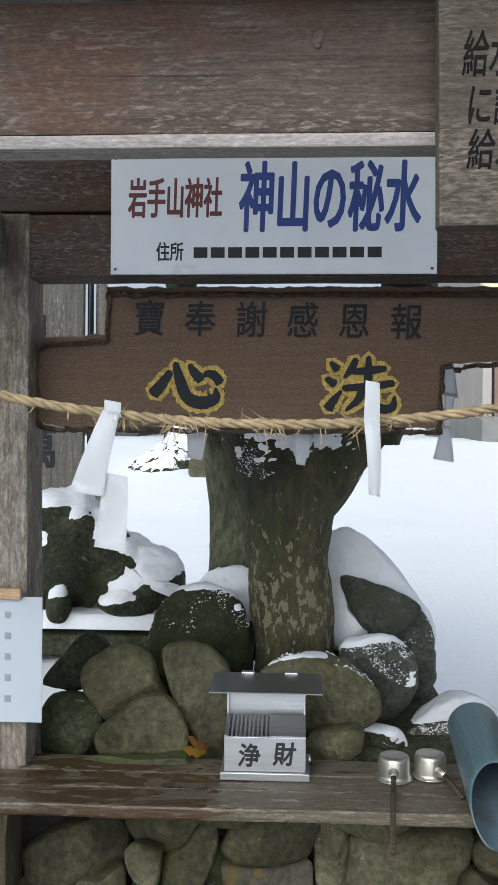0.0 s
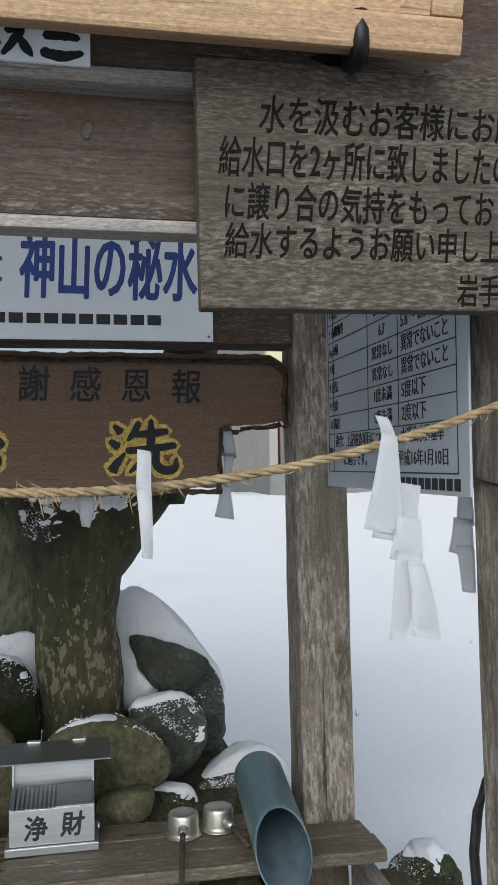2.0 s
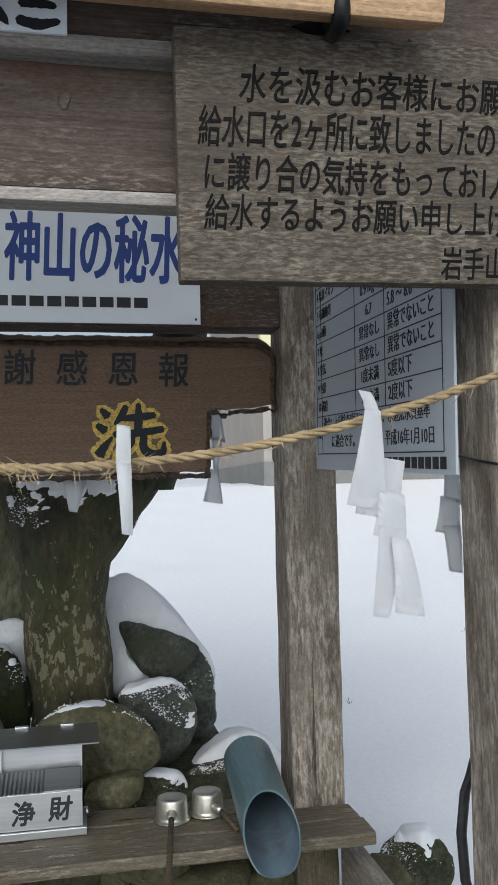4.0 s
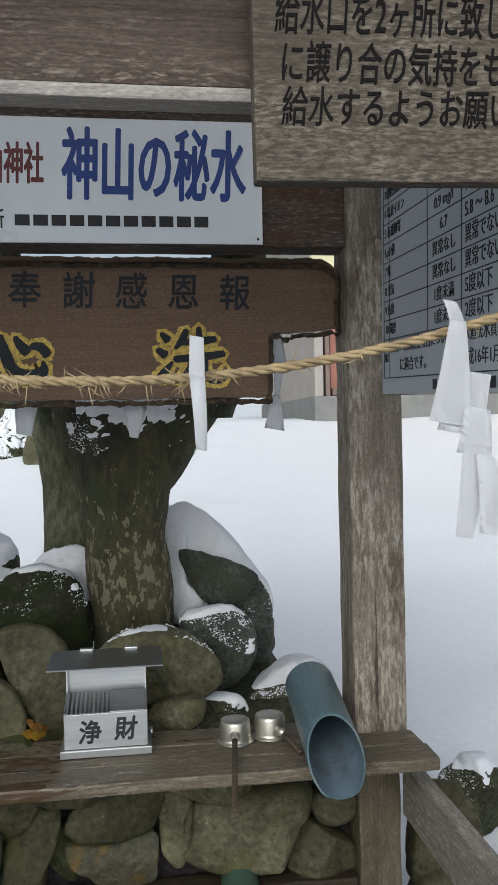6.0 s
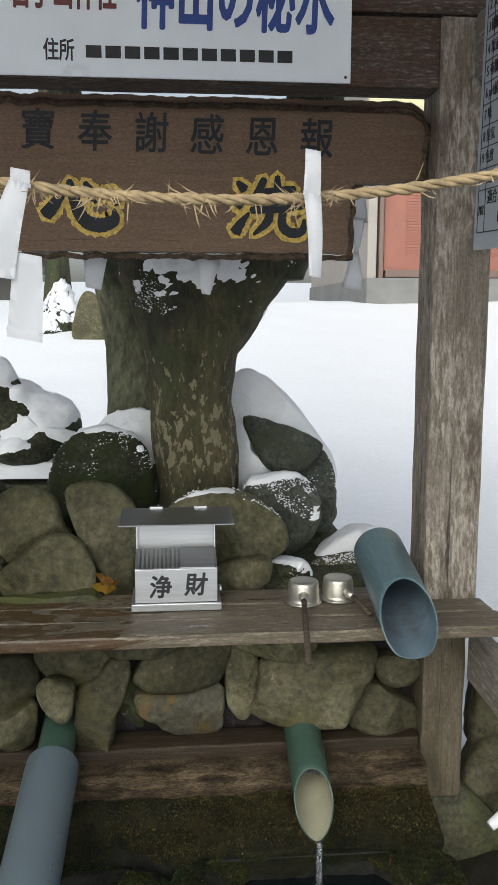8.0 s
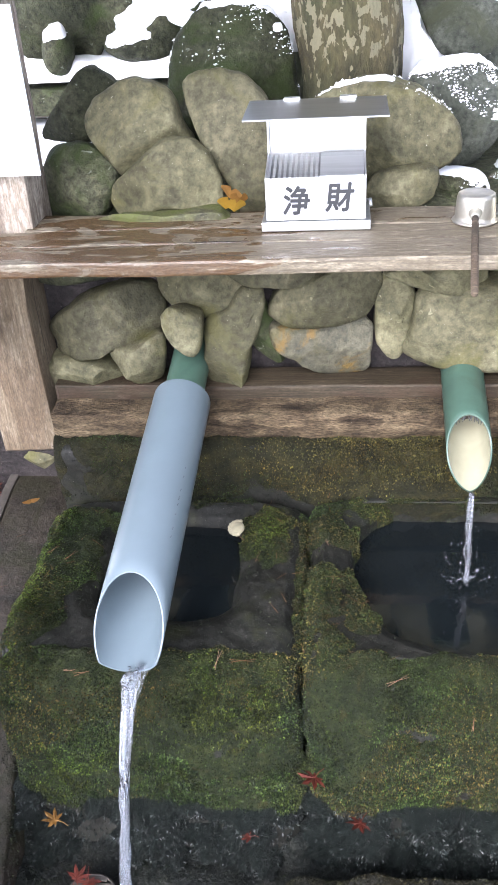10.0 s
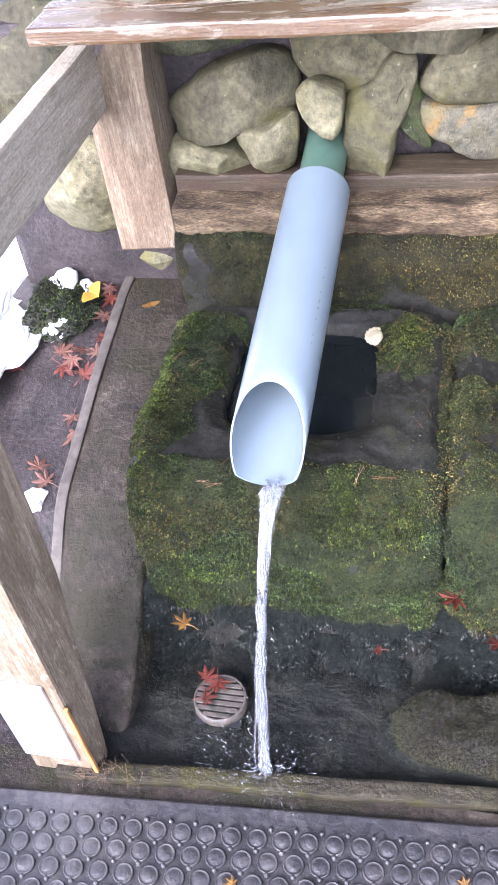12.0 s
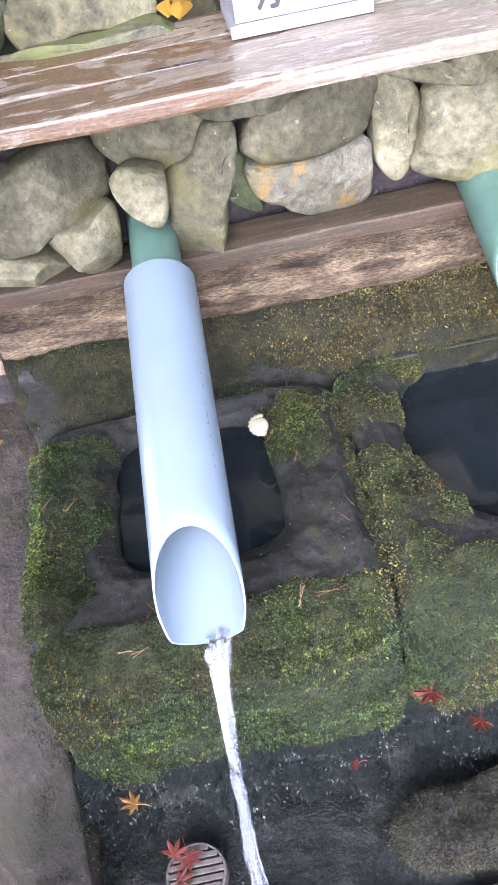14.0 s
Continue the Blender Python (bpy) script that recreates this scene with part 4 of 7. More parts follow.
snow_on(snowy_g, 0.010, 0.66, 0.5, 1)
snow_on(snowy_h, 0.010, 0.84, 0.3, 2)
snow_on(snowy_j, 0.009, 0.50, 0.7, 3)
snow_on(snowy_m, 0.008, 0.40, 0.9, 6)
snow_on(snowy_r, 0.018, 0.55, 0.6, 7)

# ---- old tree trunk ----
tree = thing("tree", "old pollarded tree trunk with lichen patches and snow", "tree", (0.05, 2.28, 0.85))


def trunk_ring(cx, cy, z, hx, hy, seed, n=110, rough=0.07):
    out = []
    for k in range(n):
        a = 2 * math.pi * k / n
        p = Vector((math.cos(a), math.sin(a), z * 4))
        r = 1 + rough * noise.noise(p * 1.5 + Vector((seed, 0, 0))) + rough * 0.5 * noise.noise(p * 5 + Vector((0, seed, 0))) + rough * 0.16 * noise.noise(p * 16)
        out.append((cx + math.cos(a) * hx * r, cy + math.sin(a) * hy * r, z))
    return out


def smooth_rows(rows, m):
    out = []
    for a, b in zip(rows, rows[1:]):
        for i in range(m):
            t = i / m
            s = t * t * (3 - 2 * t) * 0.5 + t * 0.5
            out.append([p + (q - p) * s for p, q in zip(a, b)])
    return out + [list(rows[-1])]


rows = smooth_rows([(0.055, 2.34, 0.82, 0.135, 0.13), (0.06, 2.335, 0.94, 0.110, 0.115), (0.060, 2.33, 1.03, 0.100, 0.105), (0.053, 2.33, 1.14, 0.111, 0.105), (0.044, 2.33, 1.255, 0.105, 0.10), (0.043, 2.33, 1.375, 0.115, 0.105),
                    (0.061, 2.33, 1.43, 0.139, 0.11), (0.074, 2.33, 1.50, 0.172, 0.115), (0.084, 2.33, 1.56, 0.212, 0.12), (0.105, 2.34, 1.64, 0.245, 0.12), (0.14, 2.35, 1.72, 0.235, 0.11)], 10)
trunk = part("trunk", loft([trunk_ring(*r, 3.0) for r in rows]), BARK, tree, smooth=True)
rows = smooth_rows([(0.25, 2.36, 1.56, 0.085, 0.09), (0.31, 2.39, 1.73, 0.085, 0.085), (0.37, 2.45, 2.0, 0.075, 0.075), (0.43, 2.53, 2.5, 0.06, 0.06)], 6)
part("limb", loft([trunk_ring(*r, 5.0) for r in rows]), BARK, tree, smooth=True)
rows = smooth_rows([(-0.108, 2.53, 0.95, 0.078, 0.06), (-0.113, 2.53, 1.22, 0.071, 0.055), (-0.120, 2.54, 1.38, 0.061, 0.05), (-0.138, 2.55, 1.49, 0.060, 0.05), (-0.164, 2.56, 1.58, 0.057, 0.05), (-0.25, 2.58, 1.85, 0.05, 0.05), (-0.33, 2.6, 2.4, 0.04, 0.04)], 6)
part("stem", loft([trunk_ring(*r, 7.0, 64) for r in rows]), PALE_BARK, tree, "pale lichened second stem", smooth=True)

# ---- troughs ----
def oblong(cx, cy, hx, hy, z, power, n=240):
    out = []
    for k in range(n):
        a = 2 * math.pi * k / n
        c, s = math.cos(a), math.sin(a)
        r = (abs(c) ** power + abs(s) ** power) ** (-1 / power)
        out.append(Vector((cx + c * r * hx, cy + s * r * hy, z)))
    return out


def between(a, b, m):
    return [[p.lerp(q, i / m) for p, q in zip(a, b)] for i in range(m)]


def trough(name, outer, hole, power, label, seed):
    (cx, cy, hx, hy), (px, py, qx, qy) = outer, hole
    keys = [oblong(cx, cy, hx + 0.008, hy + 0.014, -0.08, 10), oblong(cx, cy, hx, hy + 0.004, 0.31, 10), oblong(cx, cy, hx - 0.006, hy - 0.012, 0.372, 9), oblong(cx, cy, hx - 0.028, hy - 0.04, 0.393, 8),
            oblong(px, py, qx + 0.03, qy + 0.03, 0.390, power), oblong(px, py, qx, qy, 0.372, power), oblong(px, py, qx - 0.012, qy - 0.012, 0.18, power)]
    rings = []
    for (a, b), m in zip(zip(keys, keys[1:]), (34, 6, 6, 18, 5, 8)):
        rings += between(a, b, m)
    bm = loft(rings + [keys[-1]], cap=(True, True))
    bm.normal_update()
    if min(bm.faces, key=lambda f: f.calc_center_median().y).normal.y > 0:
        bmesh.ops.reverse_faces(bm, faces=bm.faces)
        bm.normal_update()
    for v in bm.verts:
        p = v.co + Vector((seed, 0, 0))
        v.co += v.normal * (0.006 * noise.noise(p * 8) + 0.004 * noise.noise(p * 24) + 0.002 * noise.noise(p * 70))
    ob = thing(name, label, "stone trough", (cx, cy, 0))
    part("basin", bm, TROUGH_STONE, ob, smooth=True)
    return ob


trough_a = trough("stone_trough", (-0.277, 1.545, 0.241, 0.243), (-0.270, 1.585, 0.120, 0.142), 5, "mossy square stone trough full of dark water", 1)
trough_b = trough("stone_trough", (0.258, 1.555, 0.289, 0.243), (0.248, 1.600, 0.205, 0.215), 2.3, "mossy stone trough with a round basin", 2)


def pool(name, px, py, qx, qy, z, power, label):
    bm = bmesh.new()
    bm.faces.new([bm.verts.new(p) for p in oblong(px, py, qx, qy, z, power, 72)])
    return solo(name, bm, POOL, label, "water", kind="structure", smooth=True)


pool("water", -0.270, 1.585, 0.127, 0.149, 0.352, 5, "dark still water in the square trough")
pool("water", 0.248, 1.600, 0.212, 0.222, 0.335, 2.3, "dark rippling water in the round basin")


# ---- gutter, kerbs, mat ----
def gutter_height(x, y):
    r = (min(x - 0.12, 0) / 0.25) ** 2 + ((y - 1.165) / 0.075) ** 2 + 0.35 * noise.noise(Vector((x * 9, y * 9, 4)))
    mound = 0.075 * step(1.15, 0.45, r)
    lip = 0.05 * step(1.27, 1.31, y)
    return -0.035 + mound + lip + 0.010 * noise.noise(Vector((x * 14, y * 14, 2))) + 0.006 * noise.noise(Vector((x * 40, y * 40, 7)))


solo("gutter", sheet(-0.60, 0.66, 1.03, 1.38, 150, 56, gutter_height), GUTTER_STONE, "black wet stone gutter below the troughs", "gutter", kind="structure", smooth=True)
ASKEW = Matrix.Translation((-0.25, 1.045, 0)) @ Matrix.Rotation(radians(4.0), 4, "Z") @ Matrix.Translation((0.25, -1.045, 0))
bm = box(-0.62, 0.9, 1.030, 1.060, -0.15, 0.002, 0.006, 60, 0.004, 51)
bmesh.ops.transform(bm, matrix=ASKEW, verts=bm.verts)
solo("kerb_front", bm, MOSSY_KERB, "worn wet concrete kerb", "kerb", kind="structure")


def side_kerb(x0, x1, seed):
    bm = box(x0, x1, 1.10, 2.06, -0.2, 0.0, 0.012, 34, 0.005, seed)
    for v in bm.verts:
        if v.co.z > -0.1:
            v.co.z += -0.01 + 0.17 * step(1.12, 1.45, v.co.y) + 0.16 * step(1.1, 2.0, v.co.y) - 0.03 * step(1.16, 1.08, v.co.y)
    return bm


solo("kerb_side", side_kerb(-0.685, -0.530, 52), WET_CONCRETE, "sloping wet concrete kerb beside the trough", "kerb", kind="structure", smooth=True)
# Bright highlight on the kerb's edge, modelled as a paler mottled strip.
bm = box(-0.702, -0.681, 1.13, 2.05, -0.2, 0.0035, 0.004, 40, 0.002, 54)
for v in bm.verts:
    if v.co.z > -0.1:
        v.co.z += -0.01 + 0.17 * step(1.14, 1.45, v.co.y) + 0.16 * step(1.1, 2.0, v.co.y)
solo("kerb_edge", bm, plain("highlight_concrete_edge", (0.046, 0.039, 0.032), 0.7, 0, 0.5, 40, 0.4, dirt=(0.026, 0.022, 0.016), dirt_at=0.48), "pale strip for the bright highlight along the concrete kerb", "kerb", kind="structure")
solo("kerb_side", side_kerb(0.545, 0.685, 53), WET_CONCRETE, "sloping wet concrete kerb beside the trough", "kerb", kind="structure", smooth=True)

mat_thing = thing("rubber_mat", "wet black rubber mat covered with round studs", "mat", (0, 0.6, -0.015))
bm = box(-0.95, 0.9, 0.10, 1.004, -0.016, -0.004, 0.003)
bmesh.ops.transform(bm, matrix=ASKEW, verts=bm.verts)
part("mat_sheet", bm, RUBBER, mat_thing)
prof = ((0.0160, -0.0045), (0.0156, 0.0002), (0.0144, 0.0016), (0.0130, 0.0002), (0.0105, 0.0006), (0.0075, 0.0016), (0.0040, 0.0021), (0.0, 0.0023))
bm = bmesh.new()
for j in range(18):
    for i in range(46):
        cx, cy = -0.93 + i * 0.038 + (0.019 if j % 2 else 0), 0.955 - j * 0.033
        rings = [[bm.verts.new((cx + math.cos(a) * r, cy + math.sin(a) * r, z)) for a in (2 * math.pi * k / 14 for k in range(14))] for r, z in prof[:-1]]
        tip = bm.verts.new((cx, cy, prof[-1][1]))
        for a, b in zip(rings, rings[1:]):
            for k in range(14):
                bm.faces.new((a[k], a[(k + 1) % 14], b[(k + 1) % 14], b[k]))
        for k in range(14):
            bm.faces.new((rings[-1][k], rings[-1][(k + 1) % 14], tip))
        cx += 0.019
        base = [bm.verts.new((cx + math.cos(a) * 0.0048, cy + 0.0165 + math.sin(a) * 0.0048, -0.0045)) for a in (2 * math.pi * k / 8 for k in range(8))]
        head = [bm.verts.new((cx + math.cos(a) * 0.0030, cy + 0.0165 + math.sin(a) * 0.0030, 0.0015)) for a in (2 * math.pi * k / 8 for k in range(8))]
        for k in range(8):
            bm.faces.new((base[k], base[(k + 1) % 8], head[(k + 1) % 8], head[k]))
        bm.faces.new(head)
bmesh.ops.transform(bm, matrix=ASKEW, verts=bm.verts)
tagged(part("stud", bm, RUBBER, mat_thing, smooth=True), kind="stuff")

# ---- signs ----
sign = thing("shrine_sign", "white enamel sign with blue and maroon lettering", "sign", (0, 1.89, 1.92))
part("plate", box(-0.333, 0.347, 1.880, 1.8845, 1.917, 2.1705, 0.001), SIGN_WHITE, sign)
lettering("岩手山神社", 0.088, RED_INK, facing(-0.198, 1.8795, 2.070), sign, across=0.45, bold=0.0014, slant=0.06)
lettering("神山の秘水", 0.156, BLUE_INK, facing(0.1235, 1.8795, 2.066), sign, across=0.484, bold=0.0026, slant=0.07)
lettering("住所", 0.042, BLACK_INK, facing(-0.208, 1.8795, 1.961), sign, across=0.7, bold=0.0006)
for i in range(11):
    part("writing_bar", box(-0.158 + i * 0.0362, -0.129 + i * 0.0362, 1.8790, 1.8798, 1.951, 1.973, 0), BLACK_INK, sign)
for x in (-0.323, 0.337):
    for z in (1.928, 2.16):
        bm = bmesh.new()
        bmesh.ops.create_uvsphere(bm, u_segments=10, v_segments=6, radius=0.003)
        bmesh.ops.translate(bm, vec=(x, 1.880, z), verts=bm.verts)
        part("screw", bm, NAIL, sign, smooth=True)

board = thing("carved_board", "brown carved wooden board with bark edges and gilded characters", "sign", (0, 1.96, 1.6))


def board_mesh():
    """Two overlapping slabs, drawn as one stepped outline with ragged edges."""
    corners = [(-0.357, 1.903), (0.490, 1.903), (0.527, 1.872), (0.527, 1.748), (0.376, 1.740), (0.370, 1.600), (-0.490, 1.600), (-0.514, 1.62), (-0.514, 1.770), (-0.49, 1.793), (-0.357, 1.80)]
    pts = []
    for a, b in zip(corners, corners[1:] + corners[:1]):
        n = max(2, int(math.hypot(b[0] - a[0], b[1] - a[1]) / 0.008))
        for i in range(n):
            x, z = a[0] + (b[0] - a[0]) * i / n, a[1] + (b[1] - a[1]) * i / n
            k = Vector((x * 30, 0, z * 30))
            pts.append((x + 0.005 * noise.noise(k) + 0.0025 * noise.noise(k * 3), z + 0.005 * noise.noise(k + Vector((9, 0, 0))) + 0.0025 * noise.noise(k * 3 + Vector((5, 0, 0)))))
    return pts


pts = board_mesh()
bm = loft([[(x, 1.952, z) for x, z in pts], [(x, 1.985, z) for x, z in pts]])
part("slab", bm, BOARD_WOOD, board)
rings = []
for i, (x, z) in enumerate(pts):
    (xa, za), (xb, zb) = pts[i - 1], pts[(i + 1) % len(pts)]
    out = Vector((zb - za, 0, xa - xb)).normalized()
    out = -out if out.dot(Vector((x - 0.0, 0, (z - 1.75) * 2))) < 0 else out
    ring = []
    for k in range(12):
        a = 2 * math.pi * k / 12
        q = Vector((x * 60, k * 0.7, z * 60))
        r = 0.0050 * (1 + 0.9 * noise.noise(q) + 0.45 * noise.noise(q * 2.7))
        ring.append(Vector((x, 1.958, z)) + out * (math.cos(a) * r - 0.004) + Vector((0, math.sin(a) * r * 1.3, 0)))
    rings.append(ring)
bm = loft(rings, closed=True, cap=(False, False))
part("bark_rim", bm, BARK_EDGE, board, "rough dark bark rim", smooth=True)
for i, ch in enumerate("寶奉謝感恩報"):
    lettering(ch, 0.082, NAVY_INK, facing(-0.263 + i * 0.1112, 1.9503, 1.829 - i * 0.0015), board, bold=0.0009, across=0.86, slant=0.05)
HEART = (((-0.20, 0.26, 0.07), (-0.30, 0.04, 0.12), (-0.43, -0.20, 0.15)),
         ((-0.13, 0.44, 0.06), (-0.07, 0.10, 0.13), (0.03, -0.25, 0.15), (0.22, -0.36, 0.16), (0.40, -0.27, 0.13), (0.41, -0.08, 0.03)),
         ((0.06, 0.40, 0.05), (0.13, 0.24, 0.11), (0.22, 0.10, 0.13)),
         ((0.26, 0.22, 0.07), (0.38, 0.20, 0.11), (0.47, 0.04, 0.11)))
WASH = (((-0.42, 0.40, 0.05), (-0.32, 0.28, 0.12)), ((-0.48, 0.12, 0.06), (-0.36, 0.02, 0.12)), ((-0.27, -0.10, 0.03), (-0.38, -0.27, 0.10), (-0.46, -0.42, 0.14)),
        ((-0.06, 0.46, 0.07), (-0.12, 0.30, 0.09), (-0.22, 0.14, 0.04)), ((-0.14, 0.24, 0.06), (0.12, 0.26, 0.10), (0.36, 0.30, 0.07)),
        ((0.12, 0.50, 0.05), (0.12, 0.22, 0.11), (0.10, -0.03, 0.09)), ((-0.24, -0.05, 0.08), (0.12, -0.02, 0.10), (0.48, 0.04, 0.08)),
        ((0.03, -0.03, 0.09), (-0.02, -0.24, 0.10), (-0.20, -0.44, 0.03)), ((0.20, 0.0, 0.08), (0.19, -0.28, 0.11), (0.30, -0.41, 0.12), (0.46, -0.38, 0.10), (0.49, -0.20, 0.03)))
for marks, x, z, sx, sz in ((HEART, -0.1825, 1.690, 0.163, 0.108), (WASH, 0.196, 1.690, 0.150, 0.122)):
    brushed(marks, sx, sz, x, 1.9505, z, GOLD, board, "gilded_edge", 0.0112, 0.26, 2)
    brushed(marks, sx, sz, x, 1.9470, z, NAVY_INK, board, "brush_stroke", 0.0012, 0.15, 5)

notice = thing("notice_plank", "silvered wooden notice plank with brush-written text", "sign", (0.184, 0.99, 1.755))
part("plank", box(0.184, 1.02, 0.985, 1.011, 1.755, 2.032, 0.003, 10, 0.001, 61), PLANK_WOOD, notice)
for body, x, z, h, ac in (("水を汲むお客様にお願", 0.252, 1.9685, 0.046, 0.68), ("給水口を2ヶ所に致しましたので", 0.206, 1.919, 0.048, 0.535), ("に譲り合の気持をもってお1人一", 0.209, 1.8695, 0.045, 0.59), ("給水するようお願い申し上げま", 0.210, 1.826, 0.042, 0.645), ("岩手山神", 0.477, 1.775, 0.040, 0.66)):
    lettering(body, h, BRUSH_INK, facing(x, 0.9845, z), notice, bold=0.0003, slant=0.16, across=ac, align="LEFT")
notice.location, notice.rotation_euler, notice.scale = (0.1965, 0.985, 1.790), (0, radians(-0.6), 0), (1.035, 1, 1.04)


# ---- notices on the frame ----
sticker = thing("small_sign", "small white plate with heavy black brush marks", "sign", (-0.1, 1.015, 2.03))
part("plate", box(-0.30, 0.078, 1.0075, 1.0125, 2.071, 2.120, 0.0008), SIGN_WHITE, sticker)
BRUSHED = (((-0.40, 0.22, 0.16), (-0.05, 0.26, 0.20), (0.36, 0.20, 0.12)), ((-0.46, -0.26, 0.18), (0.0, -0.36, 0.22), (0.44, -0.24, 0.10)))
SPLASH = (((-0.44, 0.30, 0.16), (-0.30, 0.16, 0.14)), ((-0.46, -0.34, 0.10), (-0.30, -0.04, 0.16)), ((-0.10, 0.30, 0.14), (0.20, 0.34, 0.18), (0.02, -0.06, 0.14), (-0.18, -0.38, 0.08)), ((0.20, 0.06, 0.12), (0.34, -0.20, 0.18), (0.46, -0.38, 0.06)))
for i, marks in enumerate((BRUSHED, SPLASH, BRUSHED, SPLASH)):
    brushed(marks, 0.048, 0.040, 0.047 - i * 0.056, 1.0066, 2.094, BLACK_INK, sticker, "brush_stroke", 0.001, 0.2, i)
    part("writing_bar", box(0.036 - i * 0.056, 0.060 - i * 0.056, 1.0063, 1.0073, 2.1135, 2.1175, 0), BLACK_INK, sticker)

tablet = thing("pine_tablet", "fresh pine tablet with a moulded frame leaning from the beam", "wooden tablet", (-0.1, 0.9, 1.985))
turn = pose(0.060, 0.925, 2.075, 16, 0, 0)


def leaned(bm):
    bmesh.ops.transform(bm, matrix=turn, verts=bm.verts)
    return bm


part("panel", leaned(box(-0.80, 0.40, 0.0, 0.022, 0.012, 0.42, 0.003)), PINE, tablet)
part("frame_rail", leaned(box(-0.82, 0.425, -0.016, 0.026, -0.006, 0.034, 0.006)), PINE, tablet)
part("frame_stile", leaned(box(0.385, 0.4235, -0.0155, 0.0255, 0.034, 0.44, 0.006)), PINE, tablet)
bm = loft([[(0.385, y, 0.034) for y in (-0.012, 0.02)] + [(0.345, y, 0.034) for y in (0.02, -0.012)], [(0.385, y, 0.034 + 0.045) for y in (-0.012, 0.02)] + [(0.383, y, 0.034 + 0.045) for y in (0.02, -0.012)]])
part("corner_block", leaned(bm), PINE, tablet)
bracket = thing("iron_bracket", "black wrought iron bracket holding the pine tablet", "bracket", (0.345, 0.97, 1.99))
bm = loft([[(0.374 + math.cos(a) * 0.036 * (1 if k % 2 == 0 else 0.5), y, 2.104 + math.sin(a) * 0.022 * (1 if k % 2 == 0 else 0.5)) for k, a in enumerate(2 * math.pi * j / 8 for j in range(8))] for y in (1.0085, 1.0125)])
part("back_plate", bm, IRON, bracket)
part("arm", tube([(0.384, 1.010, 2.110), (0.378, 0.985, 2.082), (0.371, 0.945, 2.064), (0.368, 0.918, 2.063), (0.367, 0.912, 2.072), (0.367, 0.914, 2.106)], [0.009, 0.009, 0.010, 0.0105, 0.0105, 0.0105], 8), IRON, bracket, smooth=True)

table_sign = thing("analysis_board", "blue-grey enamel board with a ruled water test table", "sign", (0.578, 1.805, 1.583))
TX = 0.578


def on_side(y, z):
    """Writing on a board that looks towards -x; it reads away from the rear post."""
    return Matrix(((0, 0, -1, TX - 0.0003), (-1, 0, 0, y), (0, 1, 0, z), (0, 0, 0, 1)))


part("plate", box(TX, TX + 0.004, 1.178, 1.805, 1.583, 2.19, 0.001), TABLE_GREY, table_sign)
Y0, YA, YB, Y1 = 1.79, 1.557, 1.417, 1.211
ZR = [1.689 + 0.0372 * k for k in range(13)]
for z in ZR:
    part("rule", box(TX - 0.0008, TX - 0.0001, Y1, Y0, z - 0.0009, z + 0.0009, 0), BLACK_INK, table_sign)
part("rule", box(TX - 0.0008, TX - 0.0001, Y1, Y0, 1.613, 1.615, 0), BLACK_INK, table_sign)
for y, z0 in ((Y0, 1.615), (1.757, 1.615), (YA, 1.69), (YB, 1.69), (Y1, 1.615)):
    part("rule", box(TX - 0.0008, TX - 0.0001, y - 0.0008, y + 0.0008, z0, ZR[-1], 0), BLACK_INK, table_sign)
for k, (a, b, c) in enumerate((("10 濁度", "1度未満", "2度以下"), ("9 色度", "1度未満", "5度以下"), ("8 臭気", "異常なし", "異常でないこと"), ("7 味", "異常なし", "異常でないこと"), ("6 pH値", "6.7", "5.8 ～ 8.6"),
                               ("5 有機物等", "0.9 mg/l", "10 mg/l以下"), ("4 塩素イオン", "3.0 mg/l", ""), ("3 硝酸性窒素及び亜硝酸", "", ""), ("2 大腸菌群", "", ""), ("1 一般細菌", "", ""))):
    z = ZR[k] + 0.0182
    lettering(a, 0.024, BLACK_INK, on_side(Y0 - 0.008, z), table_sign, align="LEFT", across=0.8 if len(a) < 9 else 0.62)
    if b:
        lettering(b, 0.026, BLACK_INK, on_side((YA + YB) / 2, z), table_sign, across=0.95)
    if c:
        lettering(c, 0.030, BLACK_INK, on_side(YB - 0.012, z), table_sign, align="LEFT", across=0.9 if len(c) < 7 else 0.82)
lettering("判定", 0.019, BLACK_INK, on_side(1.774, 1.652), table_sign, across=0.7)
lettering("適合：上記検査項目については、水道法水質基準", 0.0275, BLACK_INK, on_side(1.748, 1.672), table_sign, align="LEFT", across=0.82)
lettering("に適合です。", 0.0275, BLACK_INK, on_side(1.70, 1.636), table_sign, align="LEFT", across=0.9)
lettering("平成16年1月10日", 0.0275, BLACK_INK, on_side(1.33, 1.636), table_sign, across=0.9)
for i in range(14):
    part("writing_bar", box(TX - 0.0008, TX - 0.0001, 1.205 + i * 0.024, 1.223 + i * 0.024, 1.590, 1.607, 0), BLACK_INK, table_sign)

table_sign.scale = (1, 1.085, 1.02)
table_sign.location, table_sign.rotation_euler = (0.576, 1.800, 1.597), (radians(2.1), 0, 0)

price = thing("laminated_notice", "laminated white paper notice pinned to the post", "notice", (-0.55, 1.86, 1.1))
part("sheet", box(-0.625, -0.470, 1.866, 1.8685, 0.975, 1.238, 0.0004), LAMINATE, price)
part("batten", box(-0.63, -0.512, 1.852, 1.8655, 1.234, 1.258, 0.003), PINE, price)
for i in range(5):
    part("writing_bar", box(-0.549, -0.536, 1.8648, 1.8658, 1.193 - i * 0.044, 1.207 - i * 0.044, 0), PALE_PRINT, price)


# ---- straw rope and paper streamers ----
rope = thing("straw_rope", "twisted rice-straw rope strung between the front posts", "rope", (0, 1.03, 1.56))


